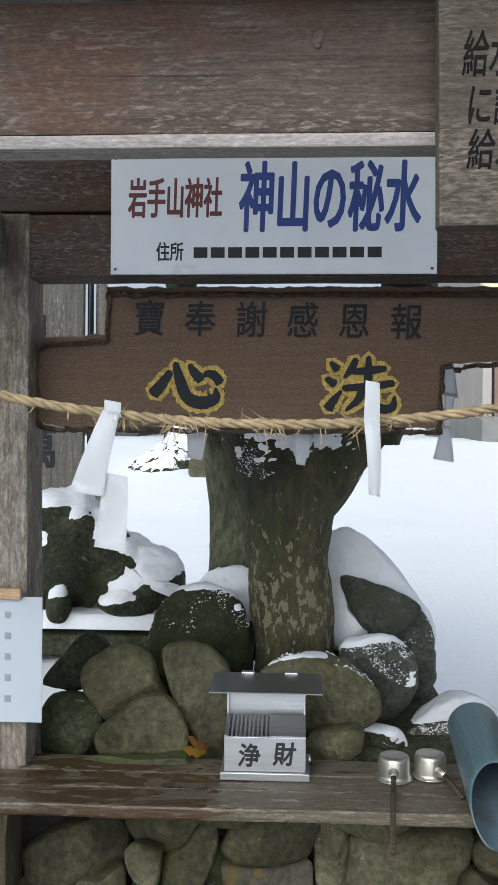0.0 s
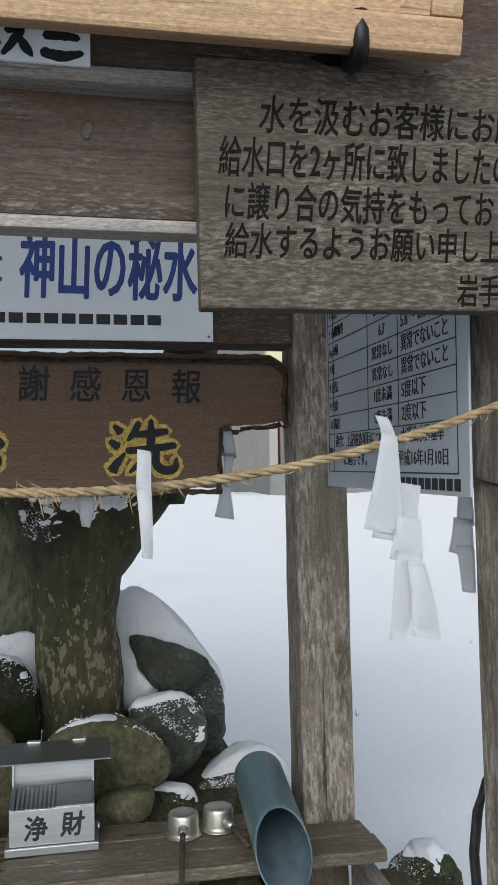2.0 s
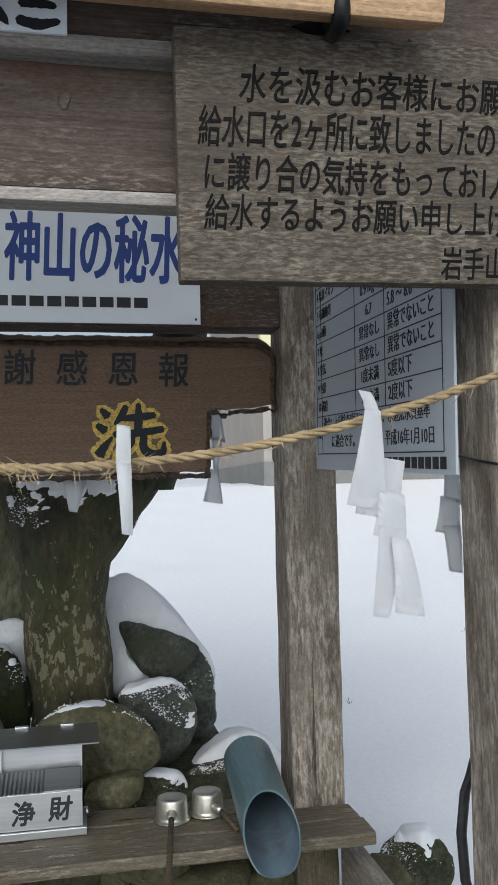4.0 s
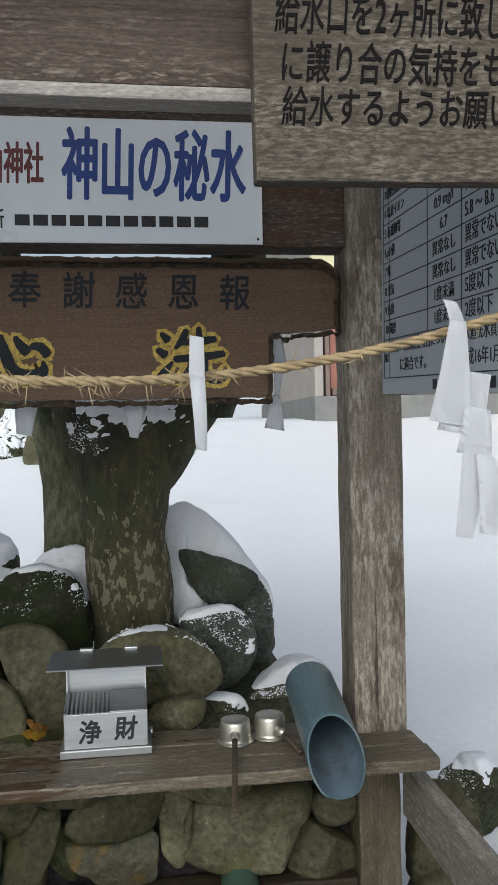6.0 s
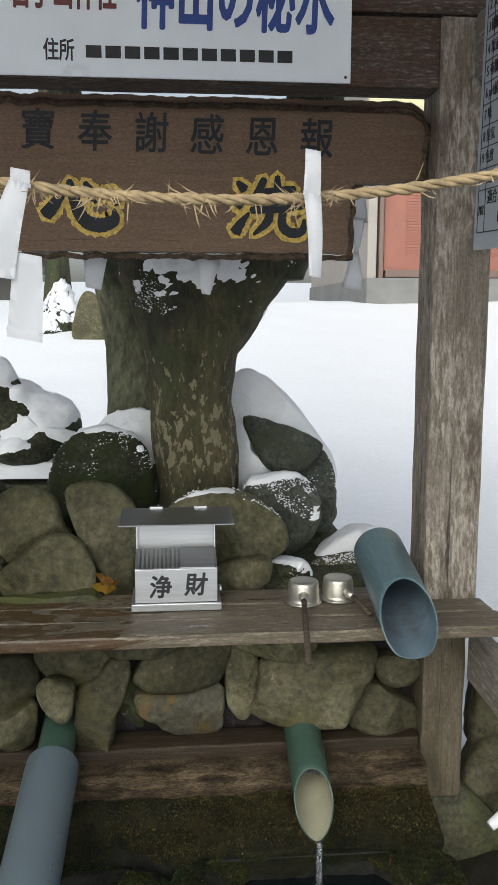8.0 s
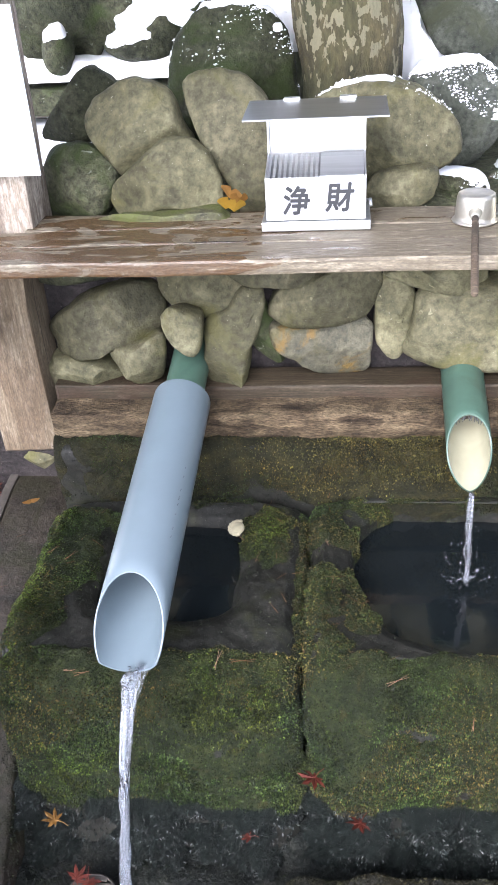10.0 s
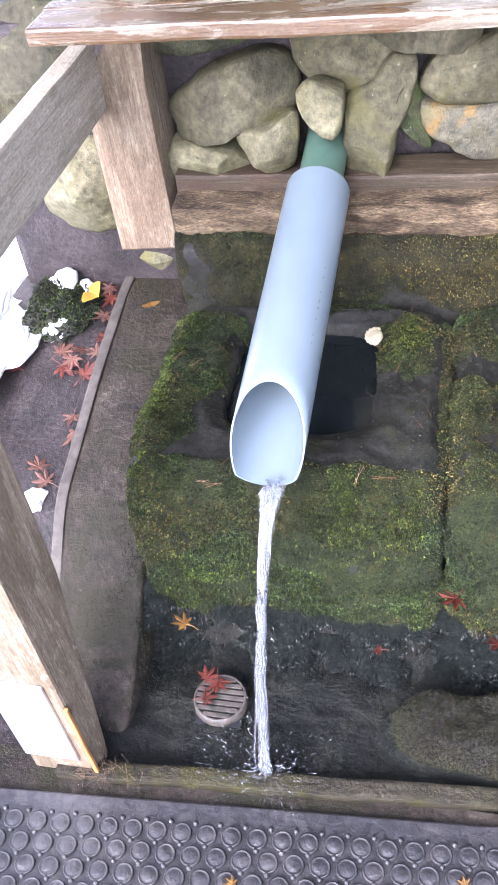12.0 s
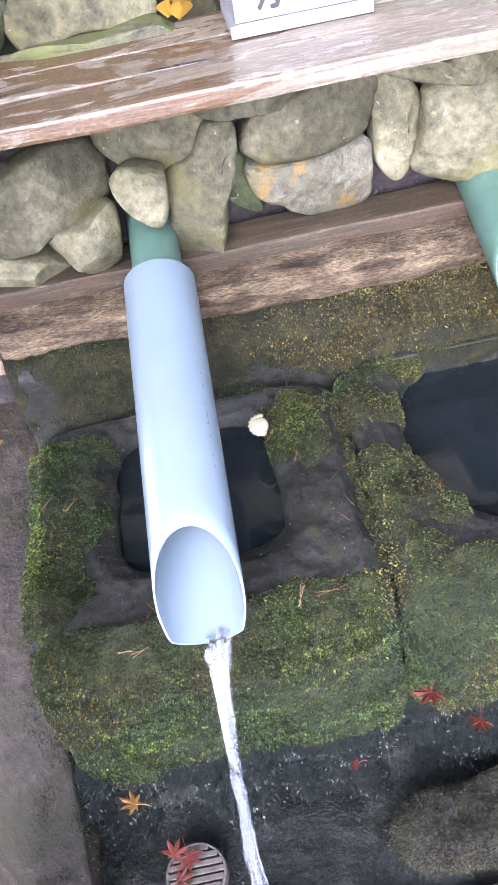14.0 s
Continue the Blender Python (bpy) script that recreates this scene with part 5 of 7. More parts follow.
def rope_at(x):
    return Vector((x, 1.030 + 0.004 * math.sin(x * 9), 1.588 + 0.335 * (x - 0.03) ** 2))


N = 260
for k in range(3):
    path, rad = [], []
    for i in range(N):
        x = -0.68 + 1.38 * i / (N - 1)
        a = 2 * math.pi * (x / 0.052 + k / 3)
        path.append(rope_at(x) + Vector((0, math.cos(a), math.sin(a))) * 0.0030)
        rad.append(0.0030 + 0.0015 * noise.noise(Vector((x * 40, k * 5, 0))))
    part("strand", tube(path, rad, 8), STRAW, rope, smooth=True)
bm = bmesh.new()
rnd = random.Random(8)
for i in range(330):
    x = rnd.choice((rnd.uniform(-0.66, 0.66), *(rnd.choice((-0.30, -0.14, -0.06, 0.02, 0.13)) + rnd.gauss(0, 0.016) for _ in range(2))))
    p = rope_at(x) + Vector((0, rnd.uniform(-0.006, 0.004), rnd.uniform(-0.005, 0.005)))
    d = Vector((rnd.uniform(-1, 1), rnd.uniform(-0.5, 0.2), rnd.uniform(-1.0, 0.5))).normalized()
    L = 0.006 + 0.026 * rnd.random() ** 2
    q = p + d * L * 0.5 + Vector((0, 0, -0.002))
    e = p + d * L
    s_ = d.cross(Vector((0, 1, 0))).normalized() * 0.0006
    vs = [bm.verts.new(v) for v in (p - s_, p + s_, q + s_, q - s_, e)]
    bm.faces.new(vs[:4])
    bm.faces.new((vs[3], vs[2], vs[4]))
tagged(part("straw_end", bm, STRAW, rope), kind="stuff")


def streamer(y, label, *folds):
    """A zigzag paper streamer: each fold a gently bent strip, (x0, z0) to (x1, z1), with its widths and how far it bends out."""
    x, z = folds[0][0], folds[0][1]
    ob = thing("paper_streamer", label, "paper streamer", (x, y, z), "paper streamers on the ropes")
    for n_, (x0, z0, x1, z1, w0, w1, bend) in enumerate(folds):
        bm = bmesh.new()
        bend = bend if abs(bend) > 0.001 else 0.0016
        rows_ = []
        for i in range(9):
            t = i / 8
            cx, cz, w = x0 + (x1 - x0) * t, z0 + (z1 - z0) * t, w0 + (w1 - w0) * t
            yy = y - 0.004 * n_ - bend * math.sin(math.pi * t) - 0.3 * bend * t
            skew = 0.18 * w
            rows_.append([bm.verts.new((cx + w * (u - 0.5), yy - bend * 0.4 * math.sin(math.pi * u), cz - skew * (u - 0.5))) for u in (0, 0.25, 0.5, 0.75, 1)])
        for a, b in zip(rows_, rows_[1:]):
            for i in range(4):
                bm.faces.new((a[i], a[i + 1], b[i + 1], b[i]))
        bmesh.ops.solidify(bm, geom=list(bm.faces), thickness=0.0005)
        part("fold", bm, PAPER, ob, smooth=True)
    return ob


FRONT = "white zigzag paper streamer hanging from the straw rope"
streamer(1.018, FRONT, (-0.145, 1.612, -0.145, 1.596, 0.018, 0.019, 0.0), (-0.146, 1.600, -0.172, 1.512, 0.019, 0.037, 0.006), (-0.140, 1.533, -0.146, 1.452, 0.027, 0.034, -0.004))
streamer(1.016, FRONT, (0.134, 1.634, 0.133, 1.590, 0.015, 0.017, 0.003), (0.133, 1.592, 0.136, 1.513, 0.017, 0.012, 0.010))
streamer(1.016, FRONT, (0.416, 1.672, 0.424, 1.648, 0.016, 0.018, 0.003), (0.424, 1.650, 0.412, 1.535, 0.019, 0.048, 0.004), (0.440, 1.592, 0.425, 1.524, 0.040, 0.056, -0.004), (0.442, 1.552, 0.436, 1.500, 0.030, 0.040, 0.003), (0.440, 1.512, 0.422, 1.410, 0.034, 0.020, 0.0), (0.446, 1.500, 0.455, 1.412, 0.022, 0.036, 0.006))
REAR = "white paper streamer hanging behind the carved board"
streamer(2.02, REAR, (-0.165, 1.66, -0.163, 1.59, 0.04, 0.05, 0.0), (-0.160, 1.60, -0.167, 1.527, 0.05, 0.032, 0.008))
streamer(2.02, REAR, (0.075, 1.66, 0.073, 1.58, 0.05, 0.055, 0.0), (0.073, 1.59, 0.070, 1.516, 0.052, 0.018, 0.006))
streamer(2.02, REAR, (0.395, 1.76, 0.402, 1.67, 0.020, 0.034, 0.006), (0.400, 1.68, 0.394, 1.60, 0.026, 0.010, 0.002), (0.390, 1.605, 0.386, 1.528, 0.020, 0.046, 0.006))
streamer(1.28, "white paper streamer hanging beside the test board", (0.642, 1.60, 0.642, 1.53, 0.02, 0.03, 0.002), (0.636, 1.54, 0.630, 1.485, 0.03, 0.04, 0.004), (0.636, 1.50, 0.640, 1.427, 0.03, 0.022, 0.002))

# ---- offering box ----
coffer = thing("offering_box", "small brushed steel offering box with a flat lid", "offering box", (-0.006, 1.89, 0.876))
BX0, BX1, BF, BB = -0.091, 0.076, 1.843, 1.945
part("base", box(-0.099, 0.084, 1.836, 1.952, 0.8765, 0.892, 0.0015), STEEL, coffer)
part("front_panel", box(BX0, BX1, BF, BF + 0.003, 0.893, 0.963, 0.001), STEEL, coffer)
part("back_panel", box(BX0, BX1, BB - 0.003, BB, 0.893, 1.062, 0.001), STEEL, coffer)
for x in (BX0, BX1 - 0.003):
    ring = [(BF + 0.0035, 0.893), (BB - 0.0035, 0.893), (BB - 0.0035, 1.060), (BB - 0.014, 1.060), (BB - 0.020, 0.985), (BF + 0.0035, 0.965)]
    part("side_panel", loft([[(x, y, z) for y, z in ring], [(x + 0.003, y, z) for y, z in ring]]), STEEL, coffer)
for i in range(10):
    x = BX0 + 0.004 + i * 0.0088
    bm = loft([[(x, BF + 0.004, 0.962), (x + 0.0044, BF + 0.004, 0.962), (x + 0.0044, BF + 0.004, 0.964), (x, BF + 0.004, 0.964)], [(x, BB - 0.021, 0.981), (x + 0.0044, BB - 0.021, 0.981), (x + 0.0044, BB - 0.021, 0.983), (x, BB - 0.021, 0.983)]])
    part("slat", bm, STEEL, coffer)
xa = BX0 + 0.091
part("tray", loft([[(xa, BF + 0.004, 0.962), (BX1 - 0.004, BF + 0.004, 0.962), (BX1 - 0.004, BF + 0.004, 0.965), (xa, BF + 0.004, 0.965)], [(xa, BB - 0.021, 0.981), (BX1 - 0.004, BB - 0.021, 0.981), (BX1 - 0.004, BB - 0.021, 0.984), (xa, BB - 0.021, 0.984)]]), STEEL, coffer)
part("inner_floor", box(BX0 + 0.004, BX1 - 0.004, BF + 0.004, BB - 0.004, 0.90, 0.905, 0), BLACK_INK, coffer)
lid = part("lid", loft([[(-0.120, 1.815, 1.060), (0.109, 1.815, 1.060), (0.109, 1.950, 1.064), (-0.120, 1.950, 1.064)], [(-0.120, 1.815, 1.0625), (0.109, 1.815, 1.0625), (0.109, 1.950, 1.0665), (-0.120, 1.950, 1.0665)]]), DIMMED_STEEL, coffer, "steel lid darkened for its dark reflection")
for x in (-0.062, 0.032):
    part("hinge", box(x, x + 0.028, 1.938, 1.953, 1.0655, 1.0705, 0.002), STEEL, lid)
for ch, x, z in (("浄", -0.041, 0.9225), ("財", 0.031, 0.9265)):
    lettering(ch, 0.050, BLACK_INK, facing(x, 1.8424, z), coffer, bold=0.0013, slant=0.12, across=0.92)
part("latch", tube([(0.0765, 1.89, 0.91), (0.084, 1.885, 0.913), (0.085, 1.875, 0.905)], 0.003, 8), STEEL, coffer, smooth=True)


coffer.location.x += 0.007


# ---- ladles ----
def ladle(cx, cy, hx, hy, hz, seed):
    ob = thing("ladle", "worn aluminium ladle turned mouth down on the shelf", "ladle", (cx, cy, 0.877), "ladles on the shelf")
    prof_ = ((0.0375, 0.0), (0.0385, 0.0015), (0.0375, 0.0035), (0.034, 0.0042), (0.0335, 0.012), (0.0318, 0.040), (0.0300, 0.0455), (0.0270, 0.0475), (0.0262, 0.0465), (0.012, 0.0470), (0.002, 0.0470))
    part("cup", loft([[(cx + math.cos(a) * r, cy + math.sin(a) * r, 0.8775 + z) for a in (2 * math.pi * k / 36 for k in range(36))] for r, z in prof_]), ALUMINIUM, ob, smooth=True)
    d = (Vector((hx, hy, hz)) - Vector((cx, cy - 0.03, 0.897))).normalized()
    p0 = Vector((cx, cy, 0.899)) + Vector((d.x, d.y, 0)).normalized() * 0.031
    part("socket", tube([p0, p0 + d * 0.010, p0 + d * 0.022], [0.011, 0.0085, 0.0072], 14), ALUMINIUM, ob, smooth=True)
    pts_ = along(p0 + d * 0.018, (hx, hy, hz), 9)
    part("handle", tube([p + Vector((0.0012 * noise.noise(Vector((i, seed, 0))), 0, 0)) for i, p in enumerate(pts_)], [0.0056] * 8 + [0.005], 10), SILL_WOOD, ob, "dark wet wooden handle", smooth=True)
    return ob


ladle(0.265, 1.868, 0.222, 1.530, 0.886, 1)
ladle(0.341, 1.885, 0.384, 1.765, 0.8835, 2)

# ---- pipes ----
def spout(name, label, back, front, r, wall_, slant_, out_mat, in_mat, lip=None):
    ob = thing(name, label, "pipe", back)
    o, i = cut_pipe(back, front, r, wall_, slant_, 72, 14, lip)
    part("shell", o, out_mat, ob, smooth=True)
    part("lining", i, in_mat, ob, smooth=True)
    return ob


spout("shelf_pipe", "blue-green plastic pipe sawn aslant lying on the shelf", (0.440, 1.935, 0.966), (0.425, 1.595, 0.909), 0.054, 0.0035, 0.112, PVC_BLUE, PVC_INSIDE, 0.10)
spout("green_spout", "green plastic spout with limescale lining over the basin", (0.273, 1.96, 0.584), (0.264, 1.648, 0.505), 0.0395, 0.003, 0.112, PVC_GREEN, PVC_CREAM)
green = bpy.data.objects["green_spout"]
rnd_r = random.Random(3)
bm = bmesh.new()
for i in range(26):
    x = rnd_r.uniform(-0.026, 0.026)
    top = Vector((0.267 + x, 1.758 + rnd_r.uniform(-0.006, 0.012), 0.533 + math.sqrt(0.0335 ** 2 - x * x)))
    tip = top + Vector((rnd_r.gauss(0, 0.004), rnd_r.gauss(-0.004, 0.004), -rnd_r.uniform(0.006, 0.016)))
    side = Vector((0.0016, 0, 0))
    bm.faces.new([bm.verts.new(c) for c in (top - side, top + side, tip + side * 0.3, tip - side * 0.3)])
tagged(part("root_fringe", bm, BLACK_INK, green, "black rootlets hanging in the spout"), kind="stuff")
feed = thing("green_feed_pipe", "short green feed pipe between the wall stones", "pipe", (-0.30, 1.9, 0.65))
part("shell", tube(along((-0.252, 1.99, 0.609), (-0.255, 1.79, 0.562), 6), 0.038, 32), PVC_GREEN, feed, smooth=True)
grey = spout("grey_spout", "long pale grey plastic pipe sawn aslant and running water", (-0.255, 1.806, 0.566), (-0.268, 1.282, 0.444), 0.0535, 0.0028, 0.105, PVC_GREY, PVC_GREY, 0.22)
for i in range(9):
    t = 0.40 + i * 0.030 + 0.008 * (i * i % 5)
    c = Vector((-0.255, 1.806, 0.566)).lerp(Vector((-0.268, 1.282, 0.444)), t)
    bm = box(-0.0009, 0.0009, -0.0018 - 0.0012 * (i % 3), 0.0020 + 0.0010 * (i % 2), -0.0003, 0.0004, 0)
    bmesh.ops.transform(bm, matrix=Matrix.Translation(c + Vector((0.0425, 0.004, 0.0345))) @ pose(0, 0, 0, 14, 50, -3), verts=bm.verts)
    part("writing_bar", bm, FADED_PRINT, grey)


# ---- running water ----
def fall(label, start, reach, drop, r0, seed, strands=5, drops=110):
    ob = thing("water_fall", label, "running water", start)
    rn = random.Random(seed)
    for s_ in range(strands):
        path, rad = [], []
        dx, dy, ph = rn.uniform(-1, 1) * r0, rn.uniform(-0.6, 0.6) * r0, rn.uniform(0, 9)
        sp, twist = rn.uniform(0.93, 1.07), rn.uniform(3, 7)
        for i in range(46):
            t = i / 45
            gather = 1 - 0.5 * step(0, 0.25, t) + 0.35 * step(0.5, 1.0, t)
            c_, s2 = math.cos(twist * t + ph), math.sin(twist * t + ph)
            w_ = 0.007 * t * noise.noise(Vector((t * 9 + ph, s_, 0)))
            path.append(Vector(start) + Vector(((dx * 0.6 + r0 * 0.5 * c_) * gather + w_ + reach[0] * t, (dy + r0 * 0.25 * s2) * gather + reach[1] * t * sp, -drop * (0.12 * t + 0.88 * t * t))))
            rad.append(r0 * (0.30 + 0.24 * noise.noise(Vector((t * 22 + ph, s_ * 3, 5)))) * (1 - 0.35 * t) * (0.5 if s_ > 3 else 1))
        part("strand", tube(path, rad, 8), STREAM, ob, smooth=True)
    bm = bmesh.new()
    end = Vector(start) + Vector((reach[0], reach[1], -drop))
    for i in range(drops):
        t = rn.uniform(0.45, 1) ** 0.6
        p = Vector(start) + Vector((reach[0] * t + rn.gauss(0, 0.006 + 0.02 * t), reach[1] * t + rn.gauss(0, 0.012), -drop * (0.12 * t + 0.88 * t * t)))
        if i > 30:
            p = end + Vector((rn.gauss(0, 0.045), rn.gauss(0, 0.03), abs(rn.gauss(0, 0.012))))
        m_ = Matrix.Translation(p) @ Matrix.Diagonal((1, 1, rn.uniform(1, 4), 1))
        bmesh.ops.create_icosphere(bm, subdivisions=1, radius=rn.uniform(0.0005, 0.0015), matrix=m_)
    for i in range(drops):
        a, d_ = rn.uniform(0, 2 * math.pi), (0.012 + 0.085 * rn.random() ** 1.6) * min(1, drops / 120)
        way_ = Vector((math.cos(a) * 1.3, math.sin(a), rn.uniform(0.05, 0.7)))
        q = end + way_ * d_ + Vector((0, 0, 0.004))
        m_ = Matrix.Translation(q) @ way_.to_track_quat("Z", "Y").to_matrix().to_4x4() @ Matrix.Diagonal((1, 1, rn.uniform(1.5, 7), 1))
        bmesh.ops.create_icosphere(bm, subdivisions=1, radius=rn.uniform(0.0004, 0.0012), matrix=m_)
    tagged(part("spray", bm, STREAM, ob, smooth=True), kind="stuff")
    return ob


fall("clear water pouring from the grey pipe into the gutter", (-0.256, 1.290, 0.400), (-0.022, -0.205, 0), 0.476, 0.018, 4, 14, 240)
fall("thin clear water pouring from the green spout", (0.264, 1.650, 0.468), (0.0, -0.04, 0), 0.165, 0.009, 6, 4, 40)


# ---- moss tufts on the troughs and bank ----
def tufts(name, spots, material, label, lo, hi, seed, lean=0.6):
    """Many small leaflets, each a bent two-piece blade standing off its spot along the normal."""
    rn = random.Random(seed)
    verts, faces = [], []
    for p, nrm in spots:
        d = (nrm + Vector((rn.gauss(0, lean), rn.gauss(0, lean), rn.gauss(0, lean)))).normalized()
        side = d.cross(Vector((rn.uniform(-1, 1), rn.uniform(-1, 1), rn.uniform(-1, 1)))).normalized()
        L, w_ = rn.uniform(lo, hi), rn.uniform(0.0008, 0.0017)
        tip = p + d * L + Vector((0, 0, -0.3 * L))
        mid = p + d * L * 0.55
        k = len(verts)
        verts += [p - nrm * 0.001, mid + side * w_, tip, mid - side * w_]
        faces.append((k, k + 1, k + 2, k + 3))
    me = bpy.data.meshes.new(name)
    me.from_pydata(verts, [], faces)
    me.materials.append(material)
    return tagged(new(name, me), label, "moss", kind="stuff")


def sample(obs, wanted, count, seed):
    """Random spots on the faces of meshes for which wanted(place, normal) gives a share above a random draw."""
    rn = random.Random(seed)
    tris = []
    for ob in obs:
        me = ob.data
        for f in me.polygons:
            tris.append((me, f))
    areas = np.cumsum([f.area for _, f in tris])
    out = []
    picks = np.searchsorted(areas, np.array([rn.random() for _ in range(count)]) * areas[-1])
    for i in picks:
        me, f = tris[int(i)]
        vs = [me.vertices[k].co for k in f.vertices]
        u, w_ = rn.random(), rn.random()
        if len(vs) == 4:
            p = vs[0].lerp(vs[1], u).lerp(vs[3].lerp(vs[2], u), w_)
        else:
            u, w_ = (u, w_) if u + w_ < 1 else (1 - u, 1 - w_)
            p = vs[0] + (vs[1] - vs[0]) * u + (vs[2] - vs[0]) * w_
        if rn.random() < wanted(p, f.normal):
            out.append((p.copy(), f.normal.copy()))
    return out


basins = [trough_a.children[0], trough_b.children[0]]
bank = bpy.data.objects["trough_bank"]


def clump(p, s, at, wide=0.14):
    return step(at, at + wide, noise.noise(p * s) * 0.5 + 0.5 + 0.22 * noise.noise(p * s * 3.3))


def patch(p, x0, x1, y0, y1, soft=0.045):
    return step(x0 - soft, x0 + soft, p.x) * step(x1 + soft, x1 - soft, p.x) * step(y0 - soft, y0 + soft, p.y) * step(y1 + soft, y1 - soft, p.y)


def on_rim(p, nrm, lo=0.40, hi=0.62):
    """Moss thick along the rims and beside the holes; the worn flats in front of each hole stay bare."""
    if p.z < 0.335 or nrm.z < 0.1:
        return 0
    if p.x < -0.03:
        v = max(patch(p, -0.75, -0.495, 1.2, 1.9), patch(p, -0.75, -0.41, 1.46, 1.74), patch(p, -0.75, -0.43, 1.34, 1.5), patch(p, -0.15, -0.05, 1.575, 1.73), 0.8 * patch(p, -0.052, 0.1, 1.2, 1.75, 0.008), patch(p, -0.6, 0.1, 1.2, 1.356, 0.02), 0.62 * patch(p, -0.46, -0.38, 1.50, 1.73), 0.5 * patch(p, -0.36, -0.10, 1.73, 1.86))
    else:
        v = max(patch(p, -0.1, 0.055, 1.62, 1.85), patch(p, 0.0, 0.56, 1.725, 1.86), 0.8 * patch(p, 0.02, 0.10, 1.40, 1.60), 0.9 * patch(p, -0.1, 0.035, 1.30, 1.60), patch(p, -0.1, 0.6, 1.2, 1.358, 0.02), 0.9 * patch(p, 0.41, 0.6, 1.3, 1.8))
    return step(lo, hi, v * 0.84 + 0.44 * noise.noise(p * 14) + 0.25 * noise.noise(p * 40))


def on_face(p, nrm):
    if p.z > 0.36 or p.y > 1.40 or nrm.y > -0.2:
        return 0
    v = 0.80 + 0.30 * noise.noise(p * 6 + Vector((3, 0, 0))) + 0.30 * noise.noise(p * 20) + 0.2 * noise.noise(p * 45)
    return step(0.42, 0.60, v) * step(0.06, 0.13, p.z)


def on_side(p, nrm):
    """Thinner moss on the flanks between and beside the troughs."""
    return 0.35 * step(0.45, 0.6, 0.5 + 0.5 * noise.noise(p * 11)) if abs(nrm.x) > 0.5 and p.z > 0.1 else 0


def golden(p):
    return step(0.05, 0.30, noise.noise(p * 6 + Vector((11, 4, 0))) + 0.35 * step(-0.40, -0.50, p.x) + 0.38 * step(0.0, 0.1, p.x))


def on_foot(p, nrm):
    return step(0.15, 0.06, p.z) * (1 if p.y < 1.42 else 0.2) * (0.35 + 0.65 * clump(p, 14, 0.36))


# Moss ends low on the bank; bare dark stone imitates the shaded hollows.
def on_bank(p, nrm):
    if nrm.y > 0.3 or p.z < 0.33:
        return 0
    return step(0.37, 0.43, p.z + 0.04 * noise.noise(p * 11) + 0.03 * step(-0.05, 0.1, p.x)) * step(0.20, 0.62, 0.60 + 0.26 * step(-0.12, 0.05, p.x) + 0.5 * noise.noise(p * 6) + 0.3 * noise.noise(p * 24))


def gilt(p):
    """Share of golden moss on the bank: high up and towards +x."""
    return step(-0.30, 0.15, p.x + 0.25 * noise.noise(p * 9)) * step(0.40, 0.46, p.z + 0.05 * noise.noise(p * 15))


def fresh(p, nrm):
    """Bright young moss: along the outer rim, on the shoulder before the flats and in a few clumps on the front."""
    v = max(step(-0.465, -0.50, p.x) * step(0.16, 0.26, p.z), 0.8 * patch(p, -0.20, -0.07, 1.28, 1.345, 0.02) * step(0.22, 0.32, p.z), 0.7 * patch(p, -0.15, -0.06, 1.60, 1.73), 0.6 * step(0.10, 0.02, abs(p.x + 0.40)) * step(0.12, 0.05, abs(p.z - 0.17)), 0.6 * step(0.07, 0.0, abs(p.x + 0.10)) * step(0.10, 0.03, abs(p.z - 0.15)), 0.55 * step(0.33, 0.37, p.z) * step(1.72, 1.78, p.y) * step(0.0, 0.1, p.x))
    return v * step(0.40, 0.66, 0.5 + 0.5 * noise.noise(p * 13 + Vector((5, 5, 5))) + 0.3 * noise.noise(p * 45))


def cushion(name, src, share, thick, material, label, seed):
    """A swollen, bumpy skin of moss over the parts of a mesh where share is high."""
    bm = bmesh.new()
    bm.from_mesh(src.data)
    bm.normal_update()
    w_ = {v: share(v.co, v.normal) for v in bm.verts}
    bmesh.ops.delete(bm, geom=[f for f in bm.faces if max(w_[v] for v in f.verts) < 0.2], context="FACES")
    for v in bm.verts:
        k = w_[v]
        v.co += v.normal * (thick * k * (0.65 + 0.5 * noise.noise(v.co * 30) + 0.45 * noise.noise(v.co * 85)) - 0.003 * (1 - k))
    ob = solo(name, bm, material, label, "moss", kind="stuff", smooth=True)
    ob.location = src.matrix_world.translation if src.parent is None else (0, 0, 0)
    return ob


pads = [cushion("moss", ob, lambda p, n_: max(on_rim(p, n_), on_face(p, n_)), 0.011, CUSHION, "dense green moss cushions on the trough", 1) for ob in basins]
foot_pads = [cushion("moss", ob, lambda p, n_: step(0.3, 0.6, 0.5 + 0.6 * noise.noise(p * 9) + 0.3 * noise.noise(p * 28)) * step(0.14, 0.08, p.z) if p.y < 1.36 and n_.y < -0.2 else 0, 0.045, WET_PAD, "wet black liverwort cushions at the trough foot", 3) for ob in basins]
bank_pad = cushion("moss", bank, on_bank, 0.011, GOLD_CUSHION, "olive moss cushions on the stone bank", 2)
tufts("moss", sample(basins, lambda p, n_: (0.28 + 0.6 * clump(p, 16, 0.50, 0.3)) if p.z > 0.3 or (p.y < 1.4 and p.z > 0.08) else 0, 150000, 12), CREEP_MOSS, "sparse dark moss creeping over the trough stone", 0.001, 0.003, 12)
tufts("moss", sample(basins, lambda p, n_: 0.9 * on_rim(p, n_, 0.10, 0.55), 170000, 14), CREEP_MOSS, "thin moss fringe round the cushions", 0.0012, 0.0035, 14)
